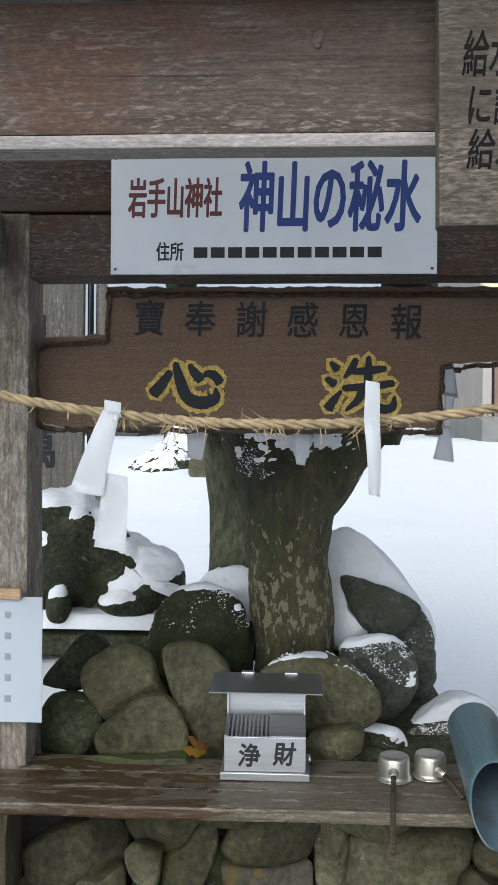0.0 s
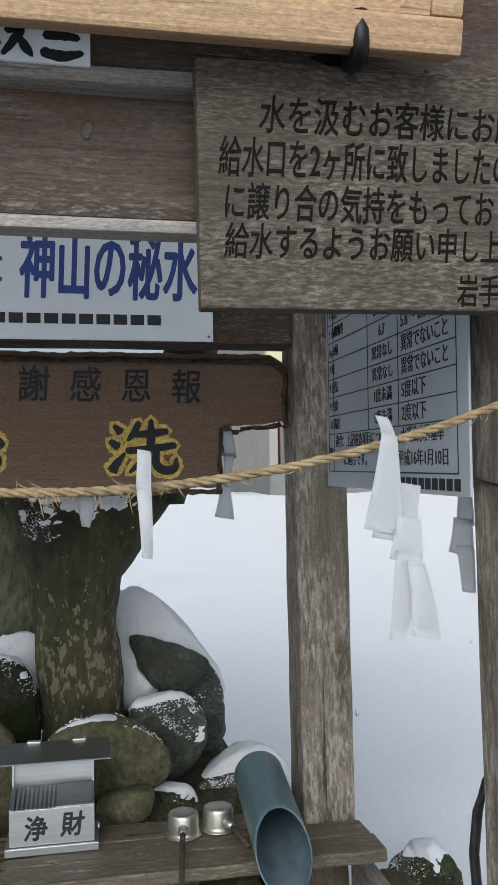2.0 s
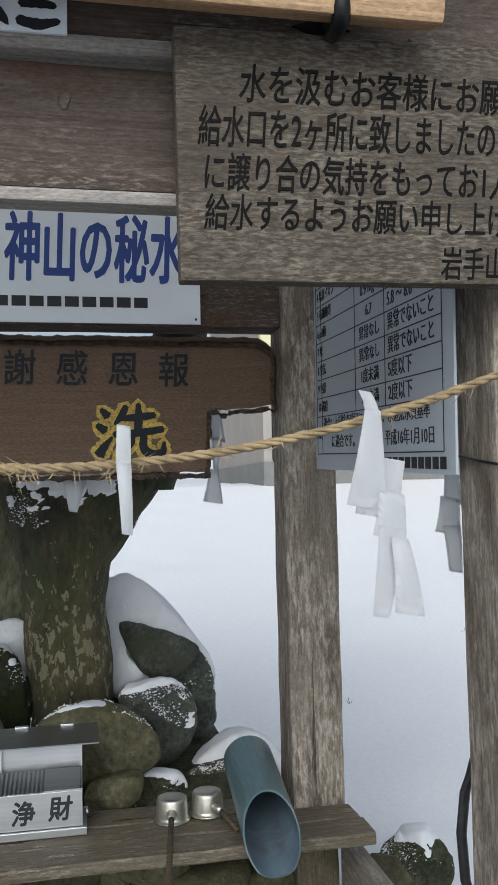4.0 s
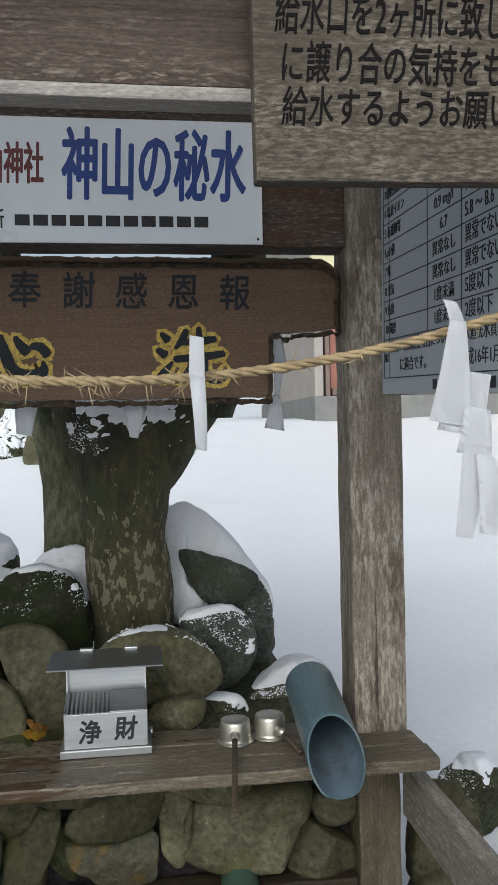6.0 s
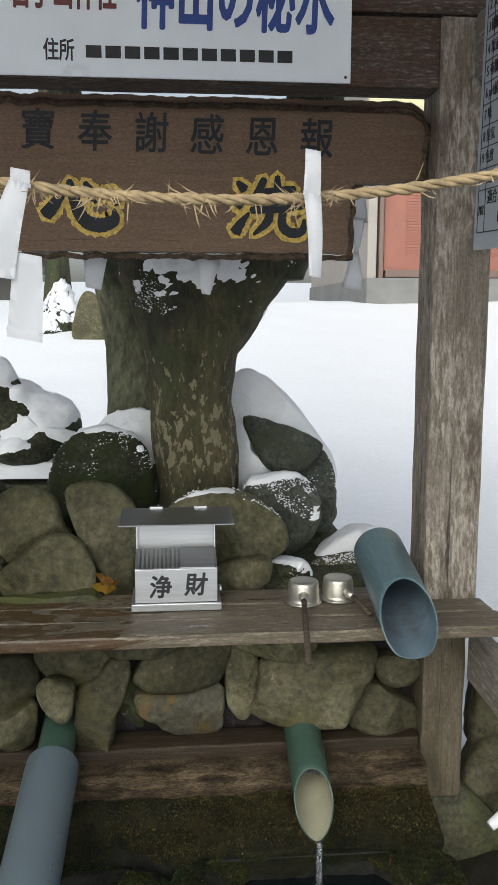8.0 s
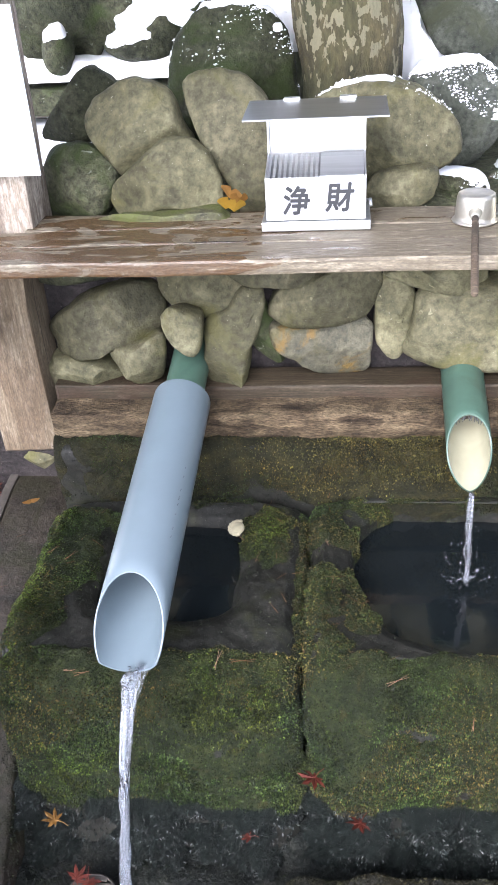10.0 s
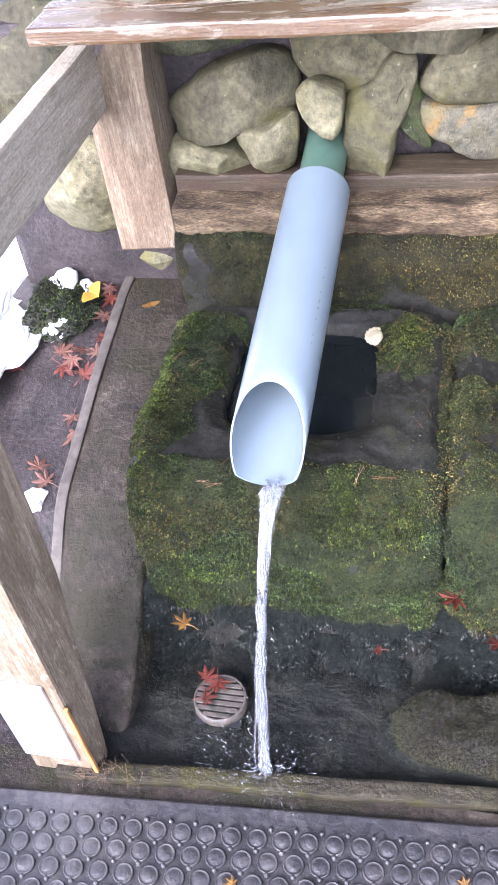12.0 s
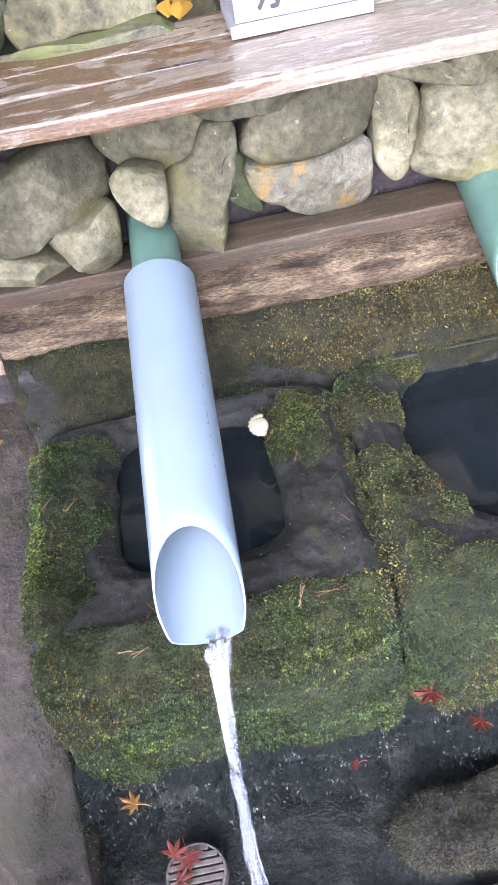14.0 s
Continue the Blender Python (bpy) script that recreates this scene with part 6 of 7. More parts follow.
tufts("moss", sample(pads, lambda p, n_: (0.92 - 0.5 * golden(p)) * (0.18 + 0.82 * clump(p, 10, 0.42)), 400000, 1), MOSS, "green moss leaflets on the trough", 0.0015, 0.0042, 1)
tufts("moss", sample(pads, lambda p, n_: 0.7 * golden(p), 130000, 3), GOLD_MOSS, "yellowed moss leaflets on the trough", 0.0015, 0.004, 3)
tufts("moss", sample(pads, fresh, 300000, 18), BRIGHT_MOSS, "fresh yellow-green moss along the trough's edges", 0.0015, 0.0045, 18)
tufts("moss", sample(basins, on_side, 90000, 2), MOSS, "thin moss on the trough flanks", 0.002, 0.004, 2)
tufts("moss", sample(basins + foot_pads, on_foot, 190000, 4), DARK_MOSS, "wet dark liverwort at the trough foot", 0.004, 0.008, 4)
tufts("moss", sample([bank_pad], lambda p, n_: gilt(p), 110000, 5), mossy("yellow_bank_moss", (0.030, 0.028, 0.008), (0.105, 0.092, 0.021), (0.24, 0.205, 0.047)), "golden moss leaflets hanging from the stone bank", 0.002, 0.006, 5)
tufts("moss", sample([bank_pad], lambda p, n_: (0.9 - 0.75 * gilt(p)) * (0.1 + 0.9 * clump(p, 9, 0.46, 0.2)), 80000, 6), MOSS, "green moss leaflets on the stone bank", 0.0015, 0.0045, 6)
tufts("moss", sample([bank], lambda p, n_: 0.7 * clump(p, 10, 0.36, 0.3) if p.z > 0.3 and n_.y < 0.3 else 0, 60000, 15), CREEP_MOSS, "dark moss film on the stone bank", 0.0012, 0.0035, 15)
side_edge = [ob for ob in bpy.data.objects if ob.name.startswith("kerb_side")]
tufts("moss", sample(side_edge, lambda p, n_: step(-0.60, -0.55, p.x + 0.06 * noise.noise(p * 7)) * (0.10 + 0.90 * clump(p, 8, 0.44, 0.2)) * step(1.95, 1.75, p.y) if n_.z > -0.3 and p.z > -0.08 else 0, 330000, 16), CREEP_MOSS, "dark moss creeping over the kerb", 0.0015, 0.004, 16)
gut = bpy.data.objects["gutter"]
tufts("moss", sample([gut], lambda p, n_: (0.25 + 0.75 * clump(p, 13, 0.4)) * step(1.09, 1.14, p.y) * (1 if p.z > -0.03 else 0.3), 90000, 7), DARK_MOSS, "wet dark moss in the gutter", 0.002, 0.005, 7)
def on_mound(p, n_):
    return step(-0.015, 0.01, p.z) * step(-0.18, -0.08, p.x) * step(1.29, 1.25, p.y)


mound_pad = cushion("moss", gut, on_mound, 0.006, stony("mound_moss", (0.005, 0.005, 0.003), (0.012, 0.0115, 0.006), (0.026, 0.024, 0.013), 40, rough=0.9, bump=1.0, vary=0), "brown-green moss crust on the gutter mound", 5)
tufts("moss", sample([gut], lambda p, n_: 0.7 * clump(p, 9, 0.45) * step(1.10, 1.14, p.y) * (1 if p.x < -0.42 or p.y > 1.24 else 0.25), 80000, 17), CREEP_MOSS, "scattered green moss in the gutter", 0.0015, 0.004, 17)
tufts("moss", sample([mound_pad], lambda p, n_: 0.85, 90000, 8), mossy("grey_moss", (0.011, 0.012, 0.006), (0.027, 0.028, 0.012), (0.062, 0.062, 0.024)), "grey-green moss on the gutter mound", 0.0015, 0.0035, 8)


rnd_n = random.Random(64)
bm = bmesh.new()
for p, nrm in sample(pads, lambda p, n_: 1 if n_.z > 0.4 and p.z > 0.3 else 0, 100, 61):
    a, L = rnd_n.uniform(0, math.pi), rnd_n.uniform(0.009, 0.020)
    d = (Vector((math.cos(a), math.sin(a), 0)) - nrm * nrm.dot(Vector((math.cos(a), math.sin(a), 0)))).normalized() * L
    w_ = nrm.cross(d).normalized() * 0.0005
    q = p + nrm * 0.004
    for sg in (-1, 1):
        e = d + nrm.cross(d) * 0.12 * sg
        bm.faces.new([bm.verts.new(c) for c in (q - e - w_, q - e + w_, q + e + w_ * 0.4, q + e - w_ * 0.4)])
solo("pine_needles", bm, SILL_NEEDLE, "fallen red-brown pine needles on the moss", "needles", kind="stuff")


def crumbs(stones, count, lo, at, seed, label, above=-9):
    """Loose grains of snow caught on the rough upper faces of stones."""
    rn = random.Random(seed)
    spots = sample(stones, lambda p, n_: step(lo, lo + 0.5, n_.z) * clump(p, 14, at, 0.25) if p.z > above + 0.06 * noise.noise(p * 17) else 0, count, seed)
    verts, faces = [], []
    for p, nrm in spots:
        r = 0.0009 + 0.0026 * rn.random() ** 3
        k = len(verts)
        q = p + nrm * r * 0.3
        for d in ((1, 0, 0), (0, 1, 0), (-1, 0, 0), (0, -1, 0), (0, 0, 0.8), (0, 0, -0.6)):
            verts.append(q + Vector(d) * r * rn.uniform(0.7, 1.4))
        for a in range(4):
            faces += [(k + a, k + (a + 1) % 4, k + 4), (k + (a + 1) % 4, k + a, k + 5)]
    me = bpy.data.meshes.new("snow")
    me.from_pydata(verts, [], faces)
    me.materials.append(SNOW)
    tagged(new("snow", me), label, "snow", kind="stuff")


crumbs([snowy_g], 9000, -0.1, 0.58, 41, "snow grains caught on a mossy boulder")
crumbs([snowy_j], 12000, 0.15, 0.42, 42, "snow grains dusting a dark boulder")
crumbs([snowy_k], 16000, 0.05, 0.46, 43, "snow grains below the snow cap")
crumbs([snowy_l], 9000, 0.0, 0.38, 44, "snow grains dusting a grey stone")
crumbs([snowy_m, snowy_r], 6000, 0.0, 0.42, 45, "snow grains on a small dark stone")
crumbs([trunk], 40000, -0.9, 0.54, 47, "snow grains caught in the tree's crotch", 1.49)
crumbs([foot_snow, snowy_g], 5000, -0.2, 0.40, 48, "loose snow grains at the tree's foot", 1.08)
crumbs([snowy_h], 7000, 0.35, 0.56, 46, "snow grains on an olive boulder")


# ---- fallen leaves ----
def maple(x, y, z, size, turn_, material, seed, tip=(0, 0), label="fallen red maple leaf lying flat", category="leaf"):
    """A seven-lobed leaf, slightly curled."""
    rn = random.Random(seed)
    pts_ = []
    lobes = 7
    for i in range(lobes):
        a = -130 + 260 * i / (lobes - 1)
        L = (0.45, 0.8, 0.97, 1.05, 0.97, 0.8, 0.45)[i] * rn.uniform(0.9, 1.08)
        for da, k in ((-19, 0.42), (-11, 0.68), (0, 1.0), (11, 0.68)):
            pts_.append((radians(a + da), L * k))
    pts_.append((radians(180), 0.12))
    bm = bmesh.new()
    mid = bm.verts.new((0, 0, 0))
    vs = []
    for a, r in pts_:
        vs.append(bm.verts.new((math.sin(a) * r * size, math.cos(a) * r * size, 0.18 * size * (r * r) * rn.uniform(-0.4, 1.0))))
    for a, b in zip(vs, vs[1:] + vs[:1]):
        bm.faces.new((mid, a, b))
    bmesh.ops.solidify(bm, geom=list(bm.faces), thickness=0.0005)
    stalk = tube([(0, 0, 0.001), (0.004, -0.5 * size, 0.003), (0.006, -0.95 * size, 0.001)], 0.0006, 5)
    stalk.to_mesh(tmp_ := bpy.data.meshes.new("stalk"))
    bm.from_mesh(tmp_)
    stalk.free()
    bpy.data.meshes.remove(tmp_)
    bmesh.ops.transform(bm, matrix=pose(x, y, z + 0.002, tip[0], tip[1], turn_), verts=bm.verts)
    return solo("maple_leaf", bm, material, label, category, "fallen leaves")


def fan(x, y, z, size, turn_, material, seed, tip=(0, 0), label="fallen yellow fan-shaped leaf"):
    bm = bmesh.new()
    root = bm.verts.new((0, 0, 0))
    vs = [bm.verts.new((math.sin(a) * size * (1 if k % 4 else 0.9), math.cos(a) * size * (1 if k != 6 else 0.7), 0.15 * size * abs(math.sin(a)))) for k, a in enumerate(radians(-62 + 124 * i / 12) for i in range(13))]
    for a, b in zip(vs, vs[1:]):
        bm.faces.new((root, a, b))
    bmesh.ops.solidify(bm, geom=list(bm.faces), thickness=0.0005)
    bmesh.ops.transform(bm, matrix=pose(x, y, z + 0.002, tip[0], tip[1], turn_), verts=bm.verts)
    return solo("ginkgo_leaf", bm, material, label, "leaf", "fallen leaves", smooth=False)


rnd = random.Random(21)
for x, y in ((-0.778, 1.722), (-0.76, 1.735), (-0.745, 1.705), (-0.725, 1.697), (-0.706, 1.714), (-0.712, 1.75), (-0.74, 1.76), (-0.79, 1.75), (-0.703, 1.79), (-0.71, 1.568), (-0.72, 1.60), (-0.74, 1.465), (-0.76, 1.49), (-0.925, 2.084), (-0.808, 2.198), (-0.77, 1.951), (-0.736, 1.941), (-0.75, 1.98), (-0.79, 1.97), (-0.72, 1.90), (-0.72, 1.85), (-0.83, 2.05), (-0.87, 1.70), (-0.95, 1.58)):
    maple(x, y, side_ground(x, y) + rnd.uniform(0.002, 0.012), rnd.uniform(0.026, 0.036), rnd.uniform(0, 360), rnd.choice((PINK_LEAF, PINK_LEAF, PINK_LEAF, RED_LEAF)), rnd.randint(0, 999), (rnd.uniform(-25, 25), rnd.uniform(-25, 25)), "faded maple leaf on the wet soil")
fan(-0.791, 2.009, side_ground(-0.79, 2.01) + 0.03, 0.04, 150, YELLOW_LEAF, 1, (30, 10))
fan(-0.735, 1.873, side_ground(-0.735, 1.873) + 0.03, 0.036, 60, YELLOW_LEAF, 2, (10, -20))
fan(-0.578, 1.755, 0.392, 0.022, 200, DRY_LEAF, 3, (5, 5), "fallen orange leaf on the trough corner")
for x, y, z, s_, m_, tp in ((0.059, 1.258, 0.122, 0.026, RED_LEAF, (14, 0)), (-0.121, 1.258, 0.070, 0.016, RED_LEAF, (12, 6)), (-0.445, 1.258, 0.086, 0.024, DRY_LEAF, (15, 10)), (-0.012, 1.262, 0.222, 0.028, RED_LEAF, (16, 0)), (0.03, 1.29, 0.03, 0.018, RED_LEAF, (30, 20)), (0.17, 1.29, 0.03, 0.02, DRY_LEAF, (30, 0)), (-0.388, 1.205, 0.003, 0.028, RED_LEAF, (0, 4)), (-0.405, 1.172, 0.003, 0.022, RED_LEAF, (0, 0)), (-0.41, 1.208, 0.004, 0.026, RED_LEAF, (0, 5))):
    maple(x, y, z, s_, rnd.uniform(0, 360), m_, rnd.randint(0, 999), tp, "wet red maple leaf by the gutter")
for x, z, m_ in ((-0.158, 0.905, DRY_LEAF), (-0.145, 0.892, DRY_LEAF), (-0.165, 0.885, YELLOW_LEAF), (-0.150, 0.880, YELLOW_LEAF)):
    fan(x, 1.935, z, 0.026, rnd.uniform(100, 260), m_, 5, (70, rnd.uniform(-30, 30)), "dry leaf caught between boulders")
for x, y in ((0.02, 0.93), (-0.3, 0.88), (0.28, 0.80)):
    maple(x, y, 0.004, 0.014, rnd.uniform(0, 360), DRY_LEAF, rnd.randint(0, 99), (8, 5), "small wet leaf on the rubber mat")
maple(0.01, 1.93, 0.795, 0.024, 40, RED_LEAF, 77, (60, 0), "red leaf caught between wall stones")

# pine needles on the kerb and troughs
bm = bmesh.new()
for i in range(70):
    x, y = rnd.uniform(-0.66, 0.5), rnd.uniform(1.32, 1.80)
    z = 0.402 if x > -0.53 else 0.165 + 0.16 * step(1.1, 2.0, y)
    a, L = rnd.uniform(0, math.pi), rnd.uniform(0.012, 0.03)
    if (abs(x + 0.27) < 0.15 and y > 1.42) or (0.02 < x < 0.48 and y > 1.38):
        continue
    d = Vector((math.cos(a) * L, math.sin(a) * L, 0.002))
    sd = Vector((-math.sin(a), math.cos(a), 0)) * 0.0005
    p = Vector((x, y, z))
    bm.faces.new([bm.verts.new(v) for v in (p - sd, p + sd, p + d + sd * 0.3, p + d - sd * 0.3)])
solo("pine_needles", bm, SILL_NEEDLE, "scattered brown pine needles on the wet stone", "needles", kind="stuff")

# fungus on the trough rim
bm = bmesh.new()
for i in range(26):
    a = radians(-100 + 200 * i / 25)
    r = 0.019 * (1 + 0.12 * math.sin(i * 2.1))
    bmesh.ops.create_icosphere(bm, subdivisions=1, radius=0.005, matrix=Matrix.Translation((-0.158 - math.cos(a) * r * 0.7, 1.655 + math.sin(a) * r, 0.405)) @ Matrix.Diagonal((1, 1, 0.5, 1)))
bmesh.ops.create_icosphere(bm, subdivisions=3, radius=0.018, matrix=Matrix.Translation((-0.160, 1.655, 0.404)) @ Matrix.Diagonal((0.75, 1.1, 0.25, 1)))
solo("fungus", bm, FUNGUS, "pale fan of fungus on the trough's rim", "fungus", smooth=True)

# drain grate in the gutter
grate = thing("drain_grate", "round slotted drain grate half hidden by leaves", "drain grate", (-0.381, 1.180, -0.01))
bm = loft([[(-0.381 + math.cos(a) * r, 1.180 + math.sin(a) * r, z) for a in (2 * math.pi * k / 40 for k in range(40))] for r, z in ((0.046, -0.02), (0.045, -0.003), (0.041, -0.0015), (0.041, -0.012))], cap=(False, False))
GRATE = plain("worn_grate", (0.050, 0.042, 0.036), 0.6, 0.0, 0.5, 60, 0.3, dirt=(0.012, 0.014, 0.008), dirt_at=0.5)
part("ring", bm, GRATE, grate, smooth=True)
for i in range(7):
    yy = 1.180 - 0.034 + i * 0.0115
    hw = math.sqrt(max(0, 0.041 ** 2 - (yy - 1.180) ** 2))
    part("bar", box(-0.381 - hw, -0.381 + hw, yy - 0.0042, yy + 0.0042, -0.012, -0.0015, 0.001), GRATE, grate)
part("sump", box(-0.42, -0.342, 1.141, 1.219, -0.03, -0.026, 0), BLACK_INK, grate)

# snow remnants at the side
for x, y, w_, h_ in ((-1.15, 2.0, 0.42, 0.8), (-0.99, 1.84, 0.26, 0.62), (-1.05, 1.4, 0.4, 0.35), (-0.758, 1.440, 0.042, 0.045)):
    bm = pebble((x, y, side_ground(x, y)), (w_, h_, 0.028), 0, 1.0, int(abs(x) * 100), 0.4, 5, flats=0)
    solo("snow", bm, SNOW, "melting snow patch on the soil", "snow", kind="stuff", smooth=True)
bm = pebble((-0.825, 1.88, side_ground(-0.825, 1.88)), (0.13, 0.20, 0.08), 0, 1.0, 31, 0.3, 5, flats=0)
shrub_base = solo("moss_clump", bm, TROUGH_STONE, "green moss clump dusted with snow", "moss", smooth=True)
tufts("moss", sample([shrub_base], lambda p, n_: 0.9 if n_.z > 0 else 0, 14000, 9), MOSS, "leafy moss on a clump", 0.004, 0.011, 9)
snow_on(shrub_base, 0.012, 0.86, 0.8, 11, label="snow crumbs on a moss clump")

bm = bmesh.new()
for i in range(90):
    a, L = rnd.uniform(0, math.pi), rnd.uniform(0.004, 0.014)
    x, y = -0.585 + abs(rnd.gauss(0, 0.055)), 1.022 + rnd.gauss(0, 0.012)
    d = Vector((math.cos(a), math.sin(a), 0)) * L
    q = Vector((x, y, rnd.uniform(-0.001, 0.006)))
    w_ = Vector((-d.y, d.x, 0)).normalized() * 0.0004
    bm.faces.new([bm.verts.new(c) for c in (q - d - w_, q - d + w_, q + d + w_ + Vector((0, 0, 0.003)), q + d - w_ + Vector((0, 0, 0.003)))])
solo("dry_straw", bm, BARK_EDGE, "dry straw litter at the post foot", "litter", kind="stuff")

# ---- post shoe ----
shoe = part("post_shoe", box(-0.67, -0.575, 1.0445, 1.0492, -0.03, 0.20, 0.001), SHOE_METAL, front_left, "bright sheet metal shoe")
part("rust_strip", box(-0.5575, -0.5505, 1.044, 1.051, -0.096, 0.14, 0.002), COPPER, front_left, "rusty corner strip")
wire = part("wire", tube([(0.597, 1.17, 1.60), (0.597, 1.10, 1.590), (0.598, 1.046, 1.584), (0.65, 1.046, 1.576), (0.728, 1.046, 1.578)], 0.0018, 6), IRON, front_right, "thin black wire", smooth=True)

# ---- right side clutter ----
jug = thing("plastic_funnel", "white plastic funnel lying beside the post", "funnel", (0.72, 1.80, 0.42))
part("cone", tube(along((0.70, 1.79, 0.425), (0.80, 1.83, 0.475), 6), [0.012, 0.028, 0.05, 0.07, 0.078, 0.08], 28, (True, True)), PAPER, jug, smooth=True)
part("nozzle", tube([(0.655, 1.772, 0.405), (0.70, 1.79, 0.425)], [0.011, 0.014], 18), PAPER, jug, smooth=True)
hose = thing("black_hose", "black rubber hose looped behind the post", "hose", (0.63, 1.3, 1.0))
part("loop", tube([(0.70, 1.30, 1.16), (0.672, 1.30, 1.135), (0.655, 1.30, 1.09), (0.647, 1.30, 1.03), (0.651, 1.30, 0.96), (0.67, 1.30, 0.89), (0.70, 1.3, 0.85)], 0.008, 10), RUBBER, hose, smooth=True)

# ---- guardian stone, slab and inscribed board behind ----
def lumps(name, items, material, label, category, seed):
    bm = bmesh.new()
    for i, (c, size, tilt) in enumerate(items):
        t_ = pebble(c, size, tilt, 0.92, seed + i, 0.09, 4, flats=2)
        t_.to_mesh(tmp_ := bpy.data.meshes.new("lump"))
        t_.free()
        bm.from_mesh(tmp_)
        bpy.data.meshes.remove(tmp_)
    ob = solo(name, bm, material, label, category, smooth=True)
    md = ob.modifiers.new("join", "REMESH")
    md.mode, md.voxel_size, md.use_smooth_shade = "VOXEL", 0.011, True
    fused = bpy.data.meshes.new_from_object(ob.evaluated_get(bpy.context.evaluated_depsgraph_get()))
    ob.modifiers.remove(md)
    ob.data = fused
    return ob


statue = lumps("stone_statue", (((-0.640, 2.70, 1.21), (0.25, 0.22, 0.37), 4), ((-0.555, 2.71, 1.21), (0.20, 0.20, 0.26), 34), ((-0.470, 2.72, 1.165), (0.20, 0.20, 0.20), 28), ((-0.375, 2.71, 1.135), (0.19, 0.21, 0.175), 14), ((-0.665, 2.69, 1.345), (0.17, 0.16, 0.11), 0), ((-0.635, 2.60, 1.075), (0.07, 0.10, 0.10), 0), ((-0.44, 2.64, 1.075), (0.17, 0.14, 0.07), 4)),
               DARK_STONE, "weathered mossy crouching stone guardian topped with snow", "statue", 81)
snow_on(statue, 0.016, 0.36, 0.40, 12, label="fresh snow lying on a stone guardian")
drift("snow caught along the guardian's flank", 2.612, (-0.482, 1.180), (-0.445, 1.198), (-0.375, 1.160), (-0.300, 1.138), (-0.305, 1.108), (-0.365, 1.125), (-0.425, 1.112), (-0.475, 1.100), d=0.05, rough=0.3)
slab = solo("stone_slab", box(-0.944, -0.288, 2.56, 2.92, 0.937, 0.999, 0.008, 20, 0.004, 91), DARK_STONE, "dark stone slab under the guardian", "slab")
solo("snow", sheet(-0.94, -0.295, 2.575, 2.91, 90, 50, lambda x, y: 1.012 + 0.042 * min(step(-0.94, -0.90, x), step(-0.295, -0.335, x), step(2.575, 2.60, y), step(2.91, 2.87, y)) * (1 + 0.35 * noise.noise(Vector((x * 14, y * 14, 0))))), SNOW, "snow blanket on the stone slab", "snow", kind="stuff", smooth=True)
tall = thing("inscribed_board", "tall grey wooden board with brush-written characters", "sign", (-0.80, 3.0, 0.9))
part("board", box(-0.946, -0.665, 3, 3.03, 0.724, 2.306, 0.004, 14, 0.002, 92), wood("grey_upright_board", (0.07, 0.065, 0.055), (0.13, 0.12, 0.10), (0.20, 0.19, 0.165), "z", 0.3), tall)
lettering("萬", 0.15, NAVY_INK, facing(-0.825, 2.999, 1.53), tall, bold=0.004)
for z in (1.76, 1.95, 1.30, 1.12):
    part("writing_bar", box(-0.862, -0.795, 2.9985, 2.9995, z - 0.045, z + 0.045, 0), NAVY_INK, tall)
part("stay", tube(along((-0.645, 3.02, 0.8), (-0.645, 3.02, 2.4), 4), 0.011, 12), IRON, tall, "black iron stay", smooth=True)
branch = thing("wooden_stake", "rough wooden stake beside the inscribed board", "stake", (-0.60, 3.05, 0.8))
part("stake", tube([(-0.612, 3.05, 0.85), (-0.617, 3.05, 1.3), (-0.615, 3.05, 1.7), (-0.615, 3.06, 2.3)], [0.022, 0.021, 0.02, 0.02], 14), SIDE_WOOD, branch, smooth=True)

# ---- far things ----
def house(name, label):
    return thing(name, label, "building", (3.0, 11, 1.8))


hut = house("shrine_office", "low beige building with a red-brown shutter beyond the snow")
part("side_wall", box(2.093, 2.193, 9.42, 13, 1.806, 4.294, 0.01), BEIGE_WALL, hut)
part("front_wall", box(2.079, 5.941, 9.3, 9.41, 3.066, 4.28, 0.01), CREAM_WALL, hut, "cream upper wall")
part("corner_post", box(2.086, 2.183, 9.28, 9.41, 1.809, 3.062, 0.01), BEIGE_WALL, hut)
part("trim", box(2.21, 2.259, 9.27, 9.4, 1.81, 3.062, 0.01), TRIM_BROWN, hut)
part("trim", box(2.285, 5.911, 9.27, 9.4, 1.849, 1.928, 0.01), TRIM_BROWN, hut)
part("foundation", box(2.076, 6.097, 9.25, 13.05, 1.159, 1.84, 0.01), FOUNDATION, hut)
shutter = part("shutter", box(2.283, 5.881, 9.36, 9.4, 1.899, 3.065, 0.002), BRICK_RED, hut, "red-brown ribbed shutter")
for i in range(40):
    part("shutter_rib", box(2.52, 6.39, 9.353, 9.359, 2.08 + i * 0.03, 2.10 + i * 0.03, 0.002), BRICK_RED, shutter)
for x in (3.3, 4.4):
    part("mullion", box(x, x + 0.07, 9.31, 9.344, 2.075, 3.29, 0.004), TRIM_BROWN, hut)
part("roof", box(1.68, 6.442, 8.9, 13.5, 4.315, 4.449, 0.01), SNOW, hut, "snow-covered roof")
shed = thing("far_shed", "low grey shed with a broad eave beyond the snow", "building", (-2.4, 10.5, 1.6))
part("wall", box(-5.484, -1.726, 10, 12, 1.167, 1.988, 0.01), GREY_WALL, shed)
part("eave", box(-5.679, -1.588, 9.7, 12.2, 1.976, 2.04, 0.01), TRIM_BROWN, shed, "brown boarded eave")
part("fascia", box(-5.678, -1.588, 9.66, 9.699, 1.982, 2.147, 0.01), BEIGE_WALL, shed, "pale fascia board")
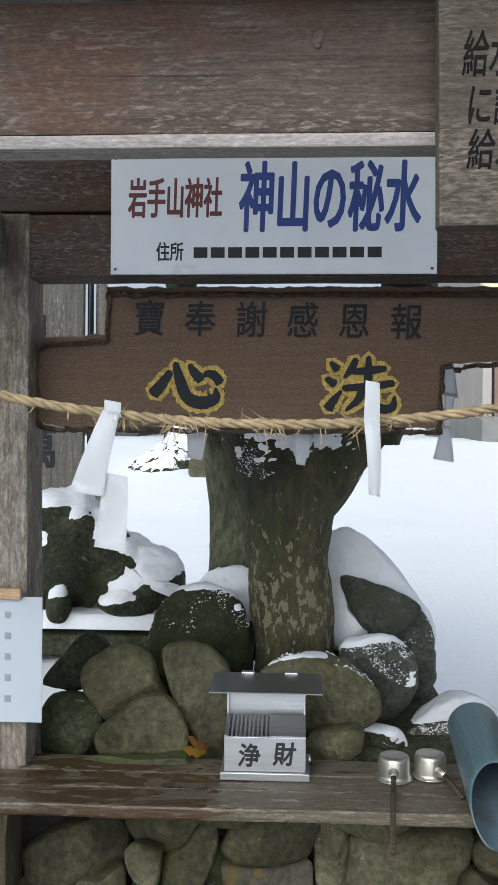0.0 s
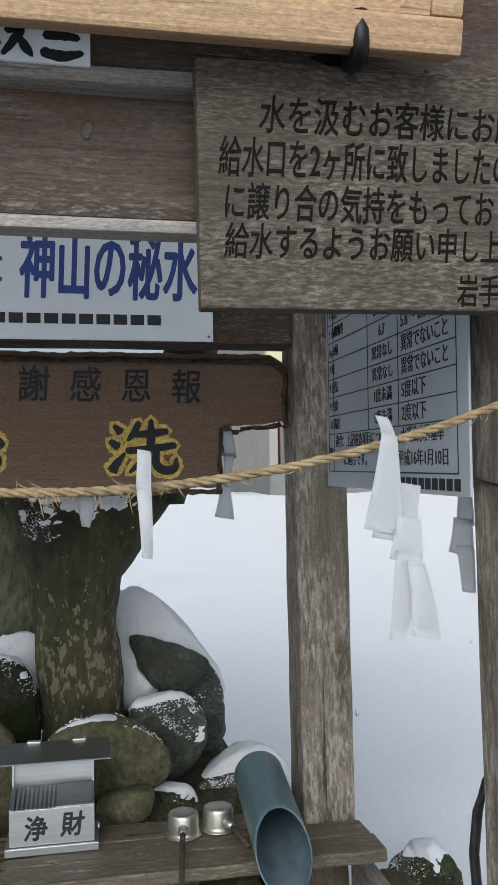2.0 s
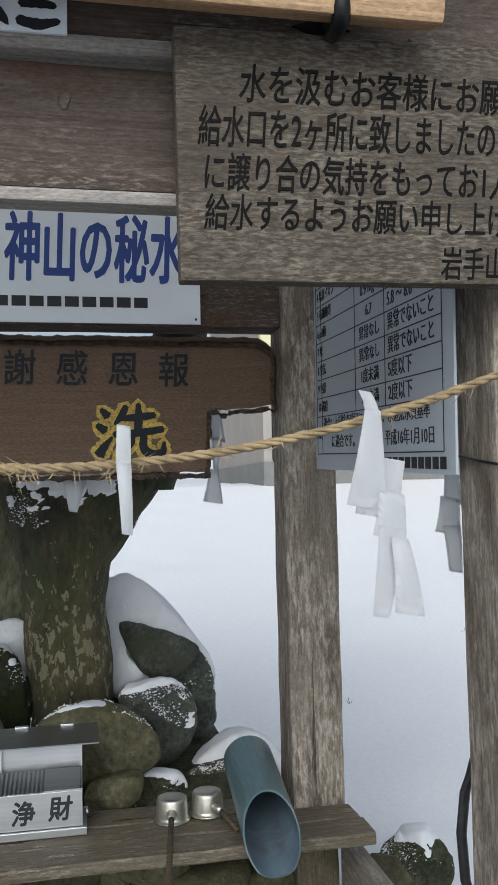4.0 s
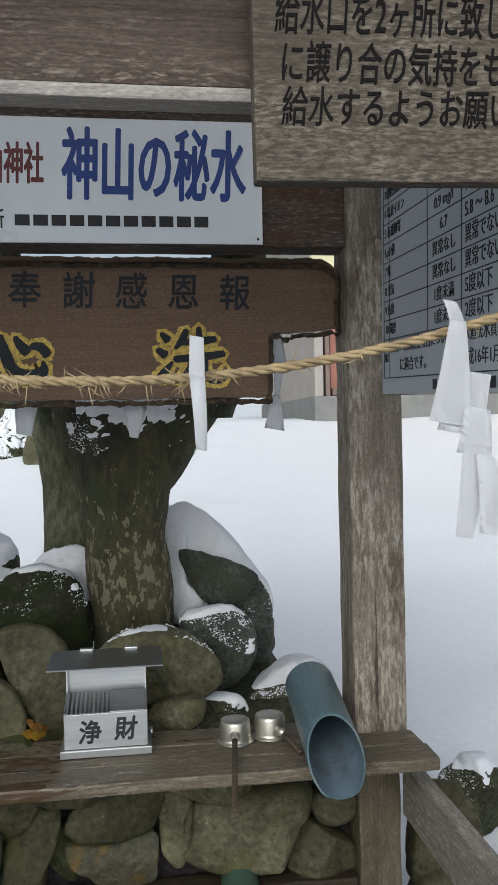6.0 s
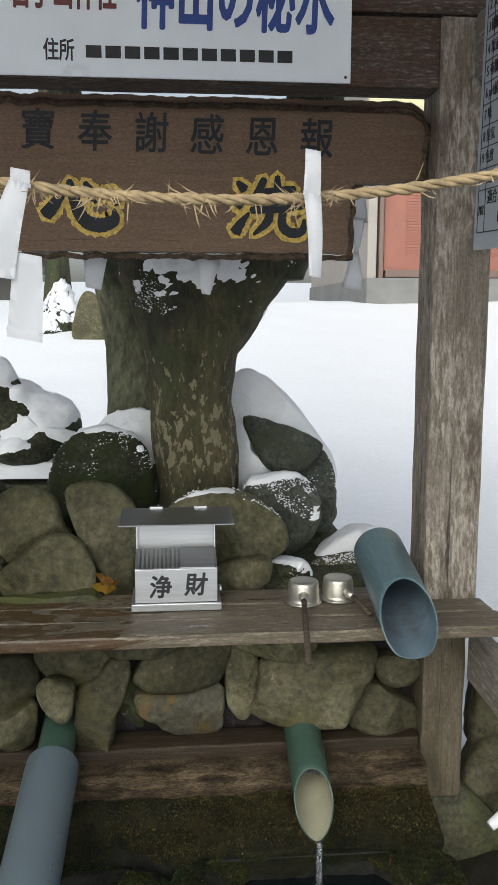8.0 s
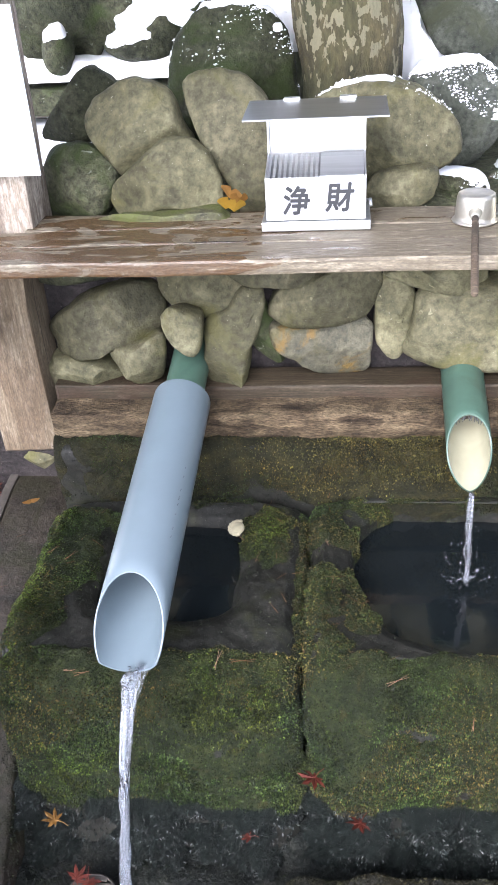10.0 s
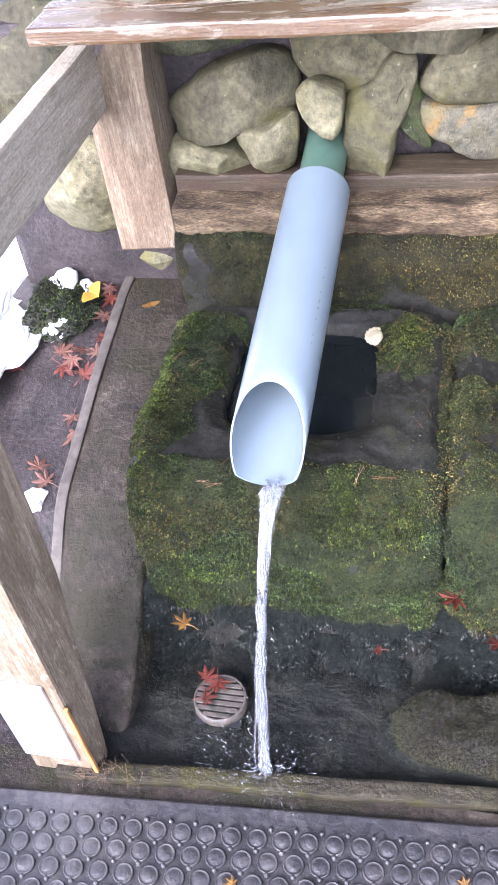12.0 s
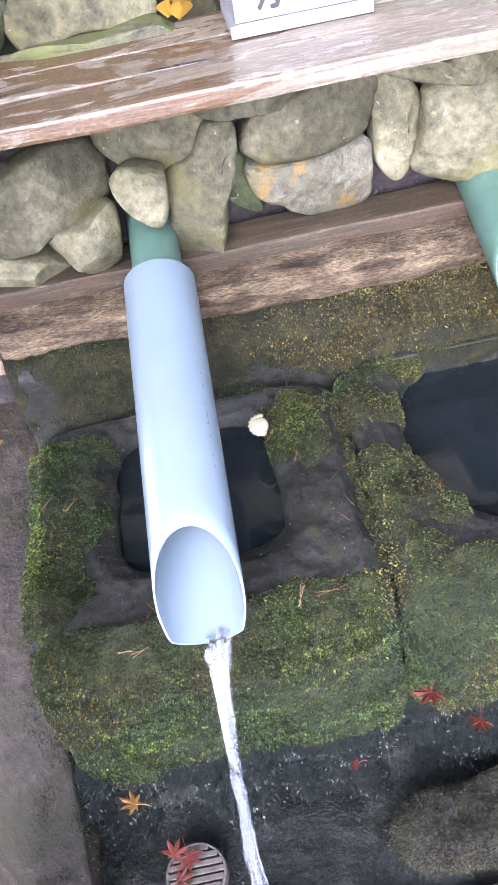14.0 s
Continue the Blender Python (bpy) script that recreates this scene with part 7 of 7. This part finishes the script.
part("roof", box(-5.678, -1.609, 9.72, 12.2, 2.015, 2.366, 0.01), GREY_WALL, shed, "grey metal roof")
part("footing", box(-5.484, -1.713, 9.95, 9.999, 1.07, 1.537, 0.01), FOUNDATION, shed)
mound = solo("far_boulder", rock(((-1.40, 1.27), (-1.22, 1.40), (-1.06, 1.53), (-0.97, 1.69), (-0.90, 1.66), (-0.83, 1.50), (-0.80, 1.27), (-1.10, 1.15)), 7.7, 0.7, 95, 0.16, 90, 30), DARK_STONE, "dark rock heap under patchy snow at a tree's foot", "boulder", smooth=True)
snow_on(mound, 0.035, 0.05, 0.95, 14, label="patchy snow on a rock heap")
bole = thing("far_tree", "bare brown tree rising from a snowy rock heap", "tree", (-1.08, 8.6, 1.4))
rows = smooth_rows([(-1.08, 8.6, 1.3, 0.16, 0.16), (-1.08, 8.6, 2.0, 0.11, 0.11), (-1.11, 8.6, 3.2, 0.09, 0.09), (-1.16, 8.6, 5.0, 0.06, 0.06)], 5)
part("trunk", loft([trunk_ring(*r, 9.0, 24) for r in rows]), BARK, bole, smooth=True)
solo("far_boulder", rock(((-0.79, 1.254), (-0.76, 1.50), (-0.70, 1.63), (-0.60, 1.61), (-0.53, 1.45), (-0.52, 1.256)), 7.2, 0.2, 96, 0.05), STONE, "green-grey stone standing in the snow", "boulder", smooth=True)
for i, (x, y) in enumerate(((2.2, 4.6), (1.25, 3.75), (0.95, 3.05), (0.55, 3.3), (0.42, 4.1), (1.6, 5.4))):
    bm = bmesh.new()
    rn = random.Random(300 + i)
    z = field_height(x, y)
    for _ in range(7):
        a = rn.uniform(0, 6.28)
        p = Vector((x, y, z - 0.005))
        e = p + Vector((math.cos(a) * 0.02, math.sin(a) * 0.02, rn.uniform(0.004, 0.03)))
        sd = Vector((-math.sin(a), math.cos(a), 0)) * 0.002
        bm.faces.new([bm.verts.new(v) for v in (p - sd, p + sd, e + sd * 0.2, e - sd * 0.2)])
    solo("twig", bm, SILL_WOOD, "dark twig poking out of the snow", "twig", "twigs in the snow")
# snow clinging to the trunk's crown
bm = bmesh.new()
bm.from_mesh(trunk.data)
bm.normal_update()
hold = {}
for v in bm.verts:
    x, y, z = v.co
    lump = 0.85 * noise.noise(v.co * 15) + 0.7 * noise.noise(v.co * 40) + 0.45 * noise.noise(v.co * 95)
    hold[v] = 1.15 * step(1.49, 1.60, z) * step(-0.12, -0.04, x) * step(0.27, 0.12, x) + lump - 0.66 if y < 2.33 and z > 1.50 + 0.05 * noise.noise(v.co * 20) else -1
bmesh.ops.delete(bm, geom=[f for f in bm.faces if max(hold[v] for v in f.verts) < 0.05], context="FACES")
for v in bm.verts:
    k = min(1, max(0, hold[v] * 1.3))
    v.co += v.normal * (0.015 * k * (1 + 0.4 * noise.noise(v.co * 60)) - 0.002 * (1 - k))
solo("snow", bm, SNOW, "ragged snow clinging to the tree's crotch", "snow", kind="stuff", smooth=True)

# ---- lie of the lower court: all that stands below the timber sill ----
def settled(p):
    """The lower court falls a little further below the sill than it was laid out, and spreads as much."""
    if p.z < 0.4:
        return Vector((1.04 * p.x + 0.016, p.y + 0.028, 1.06 * p.z - 0.068))
    k = min(1, (p.z - 0.4) / 0.08)
    return Vector(((1.04 - 0.04 * k) * p.x + 0.016 * (1 - k), p.y + 0.028 - 0.036 * k, p.z - 0.044 + 0.0305 * k))


COURT = ("gutter", "kerb", "rubber_mat", "front_ground", "side_ground", "right_ground", "basin", "water", "moss", "pine_needles", "fungus", "drain_grate", "dry_straw", "trough_bank", "mat_sheet", "stud", "ring", "bar", "sump", "front_snow", "side_snow")
for ob in list(bpy.data.objects):
    if ob.type != "MESH":
        continue
    root = ob.name.split(".")[0]
    low = root.startswith(COURT) and root != "water_fall"
    if root in ("maple_leaf", "ginkgo_leaf", "snow"):
        heights = [v.co.z for v in ob.data.vertices]
        low = max(heights) < 0.5
    if low:
        for v in ob.data.vertices:
            v.co = settled(v.co)
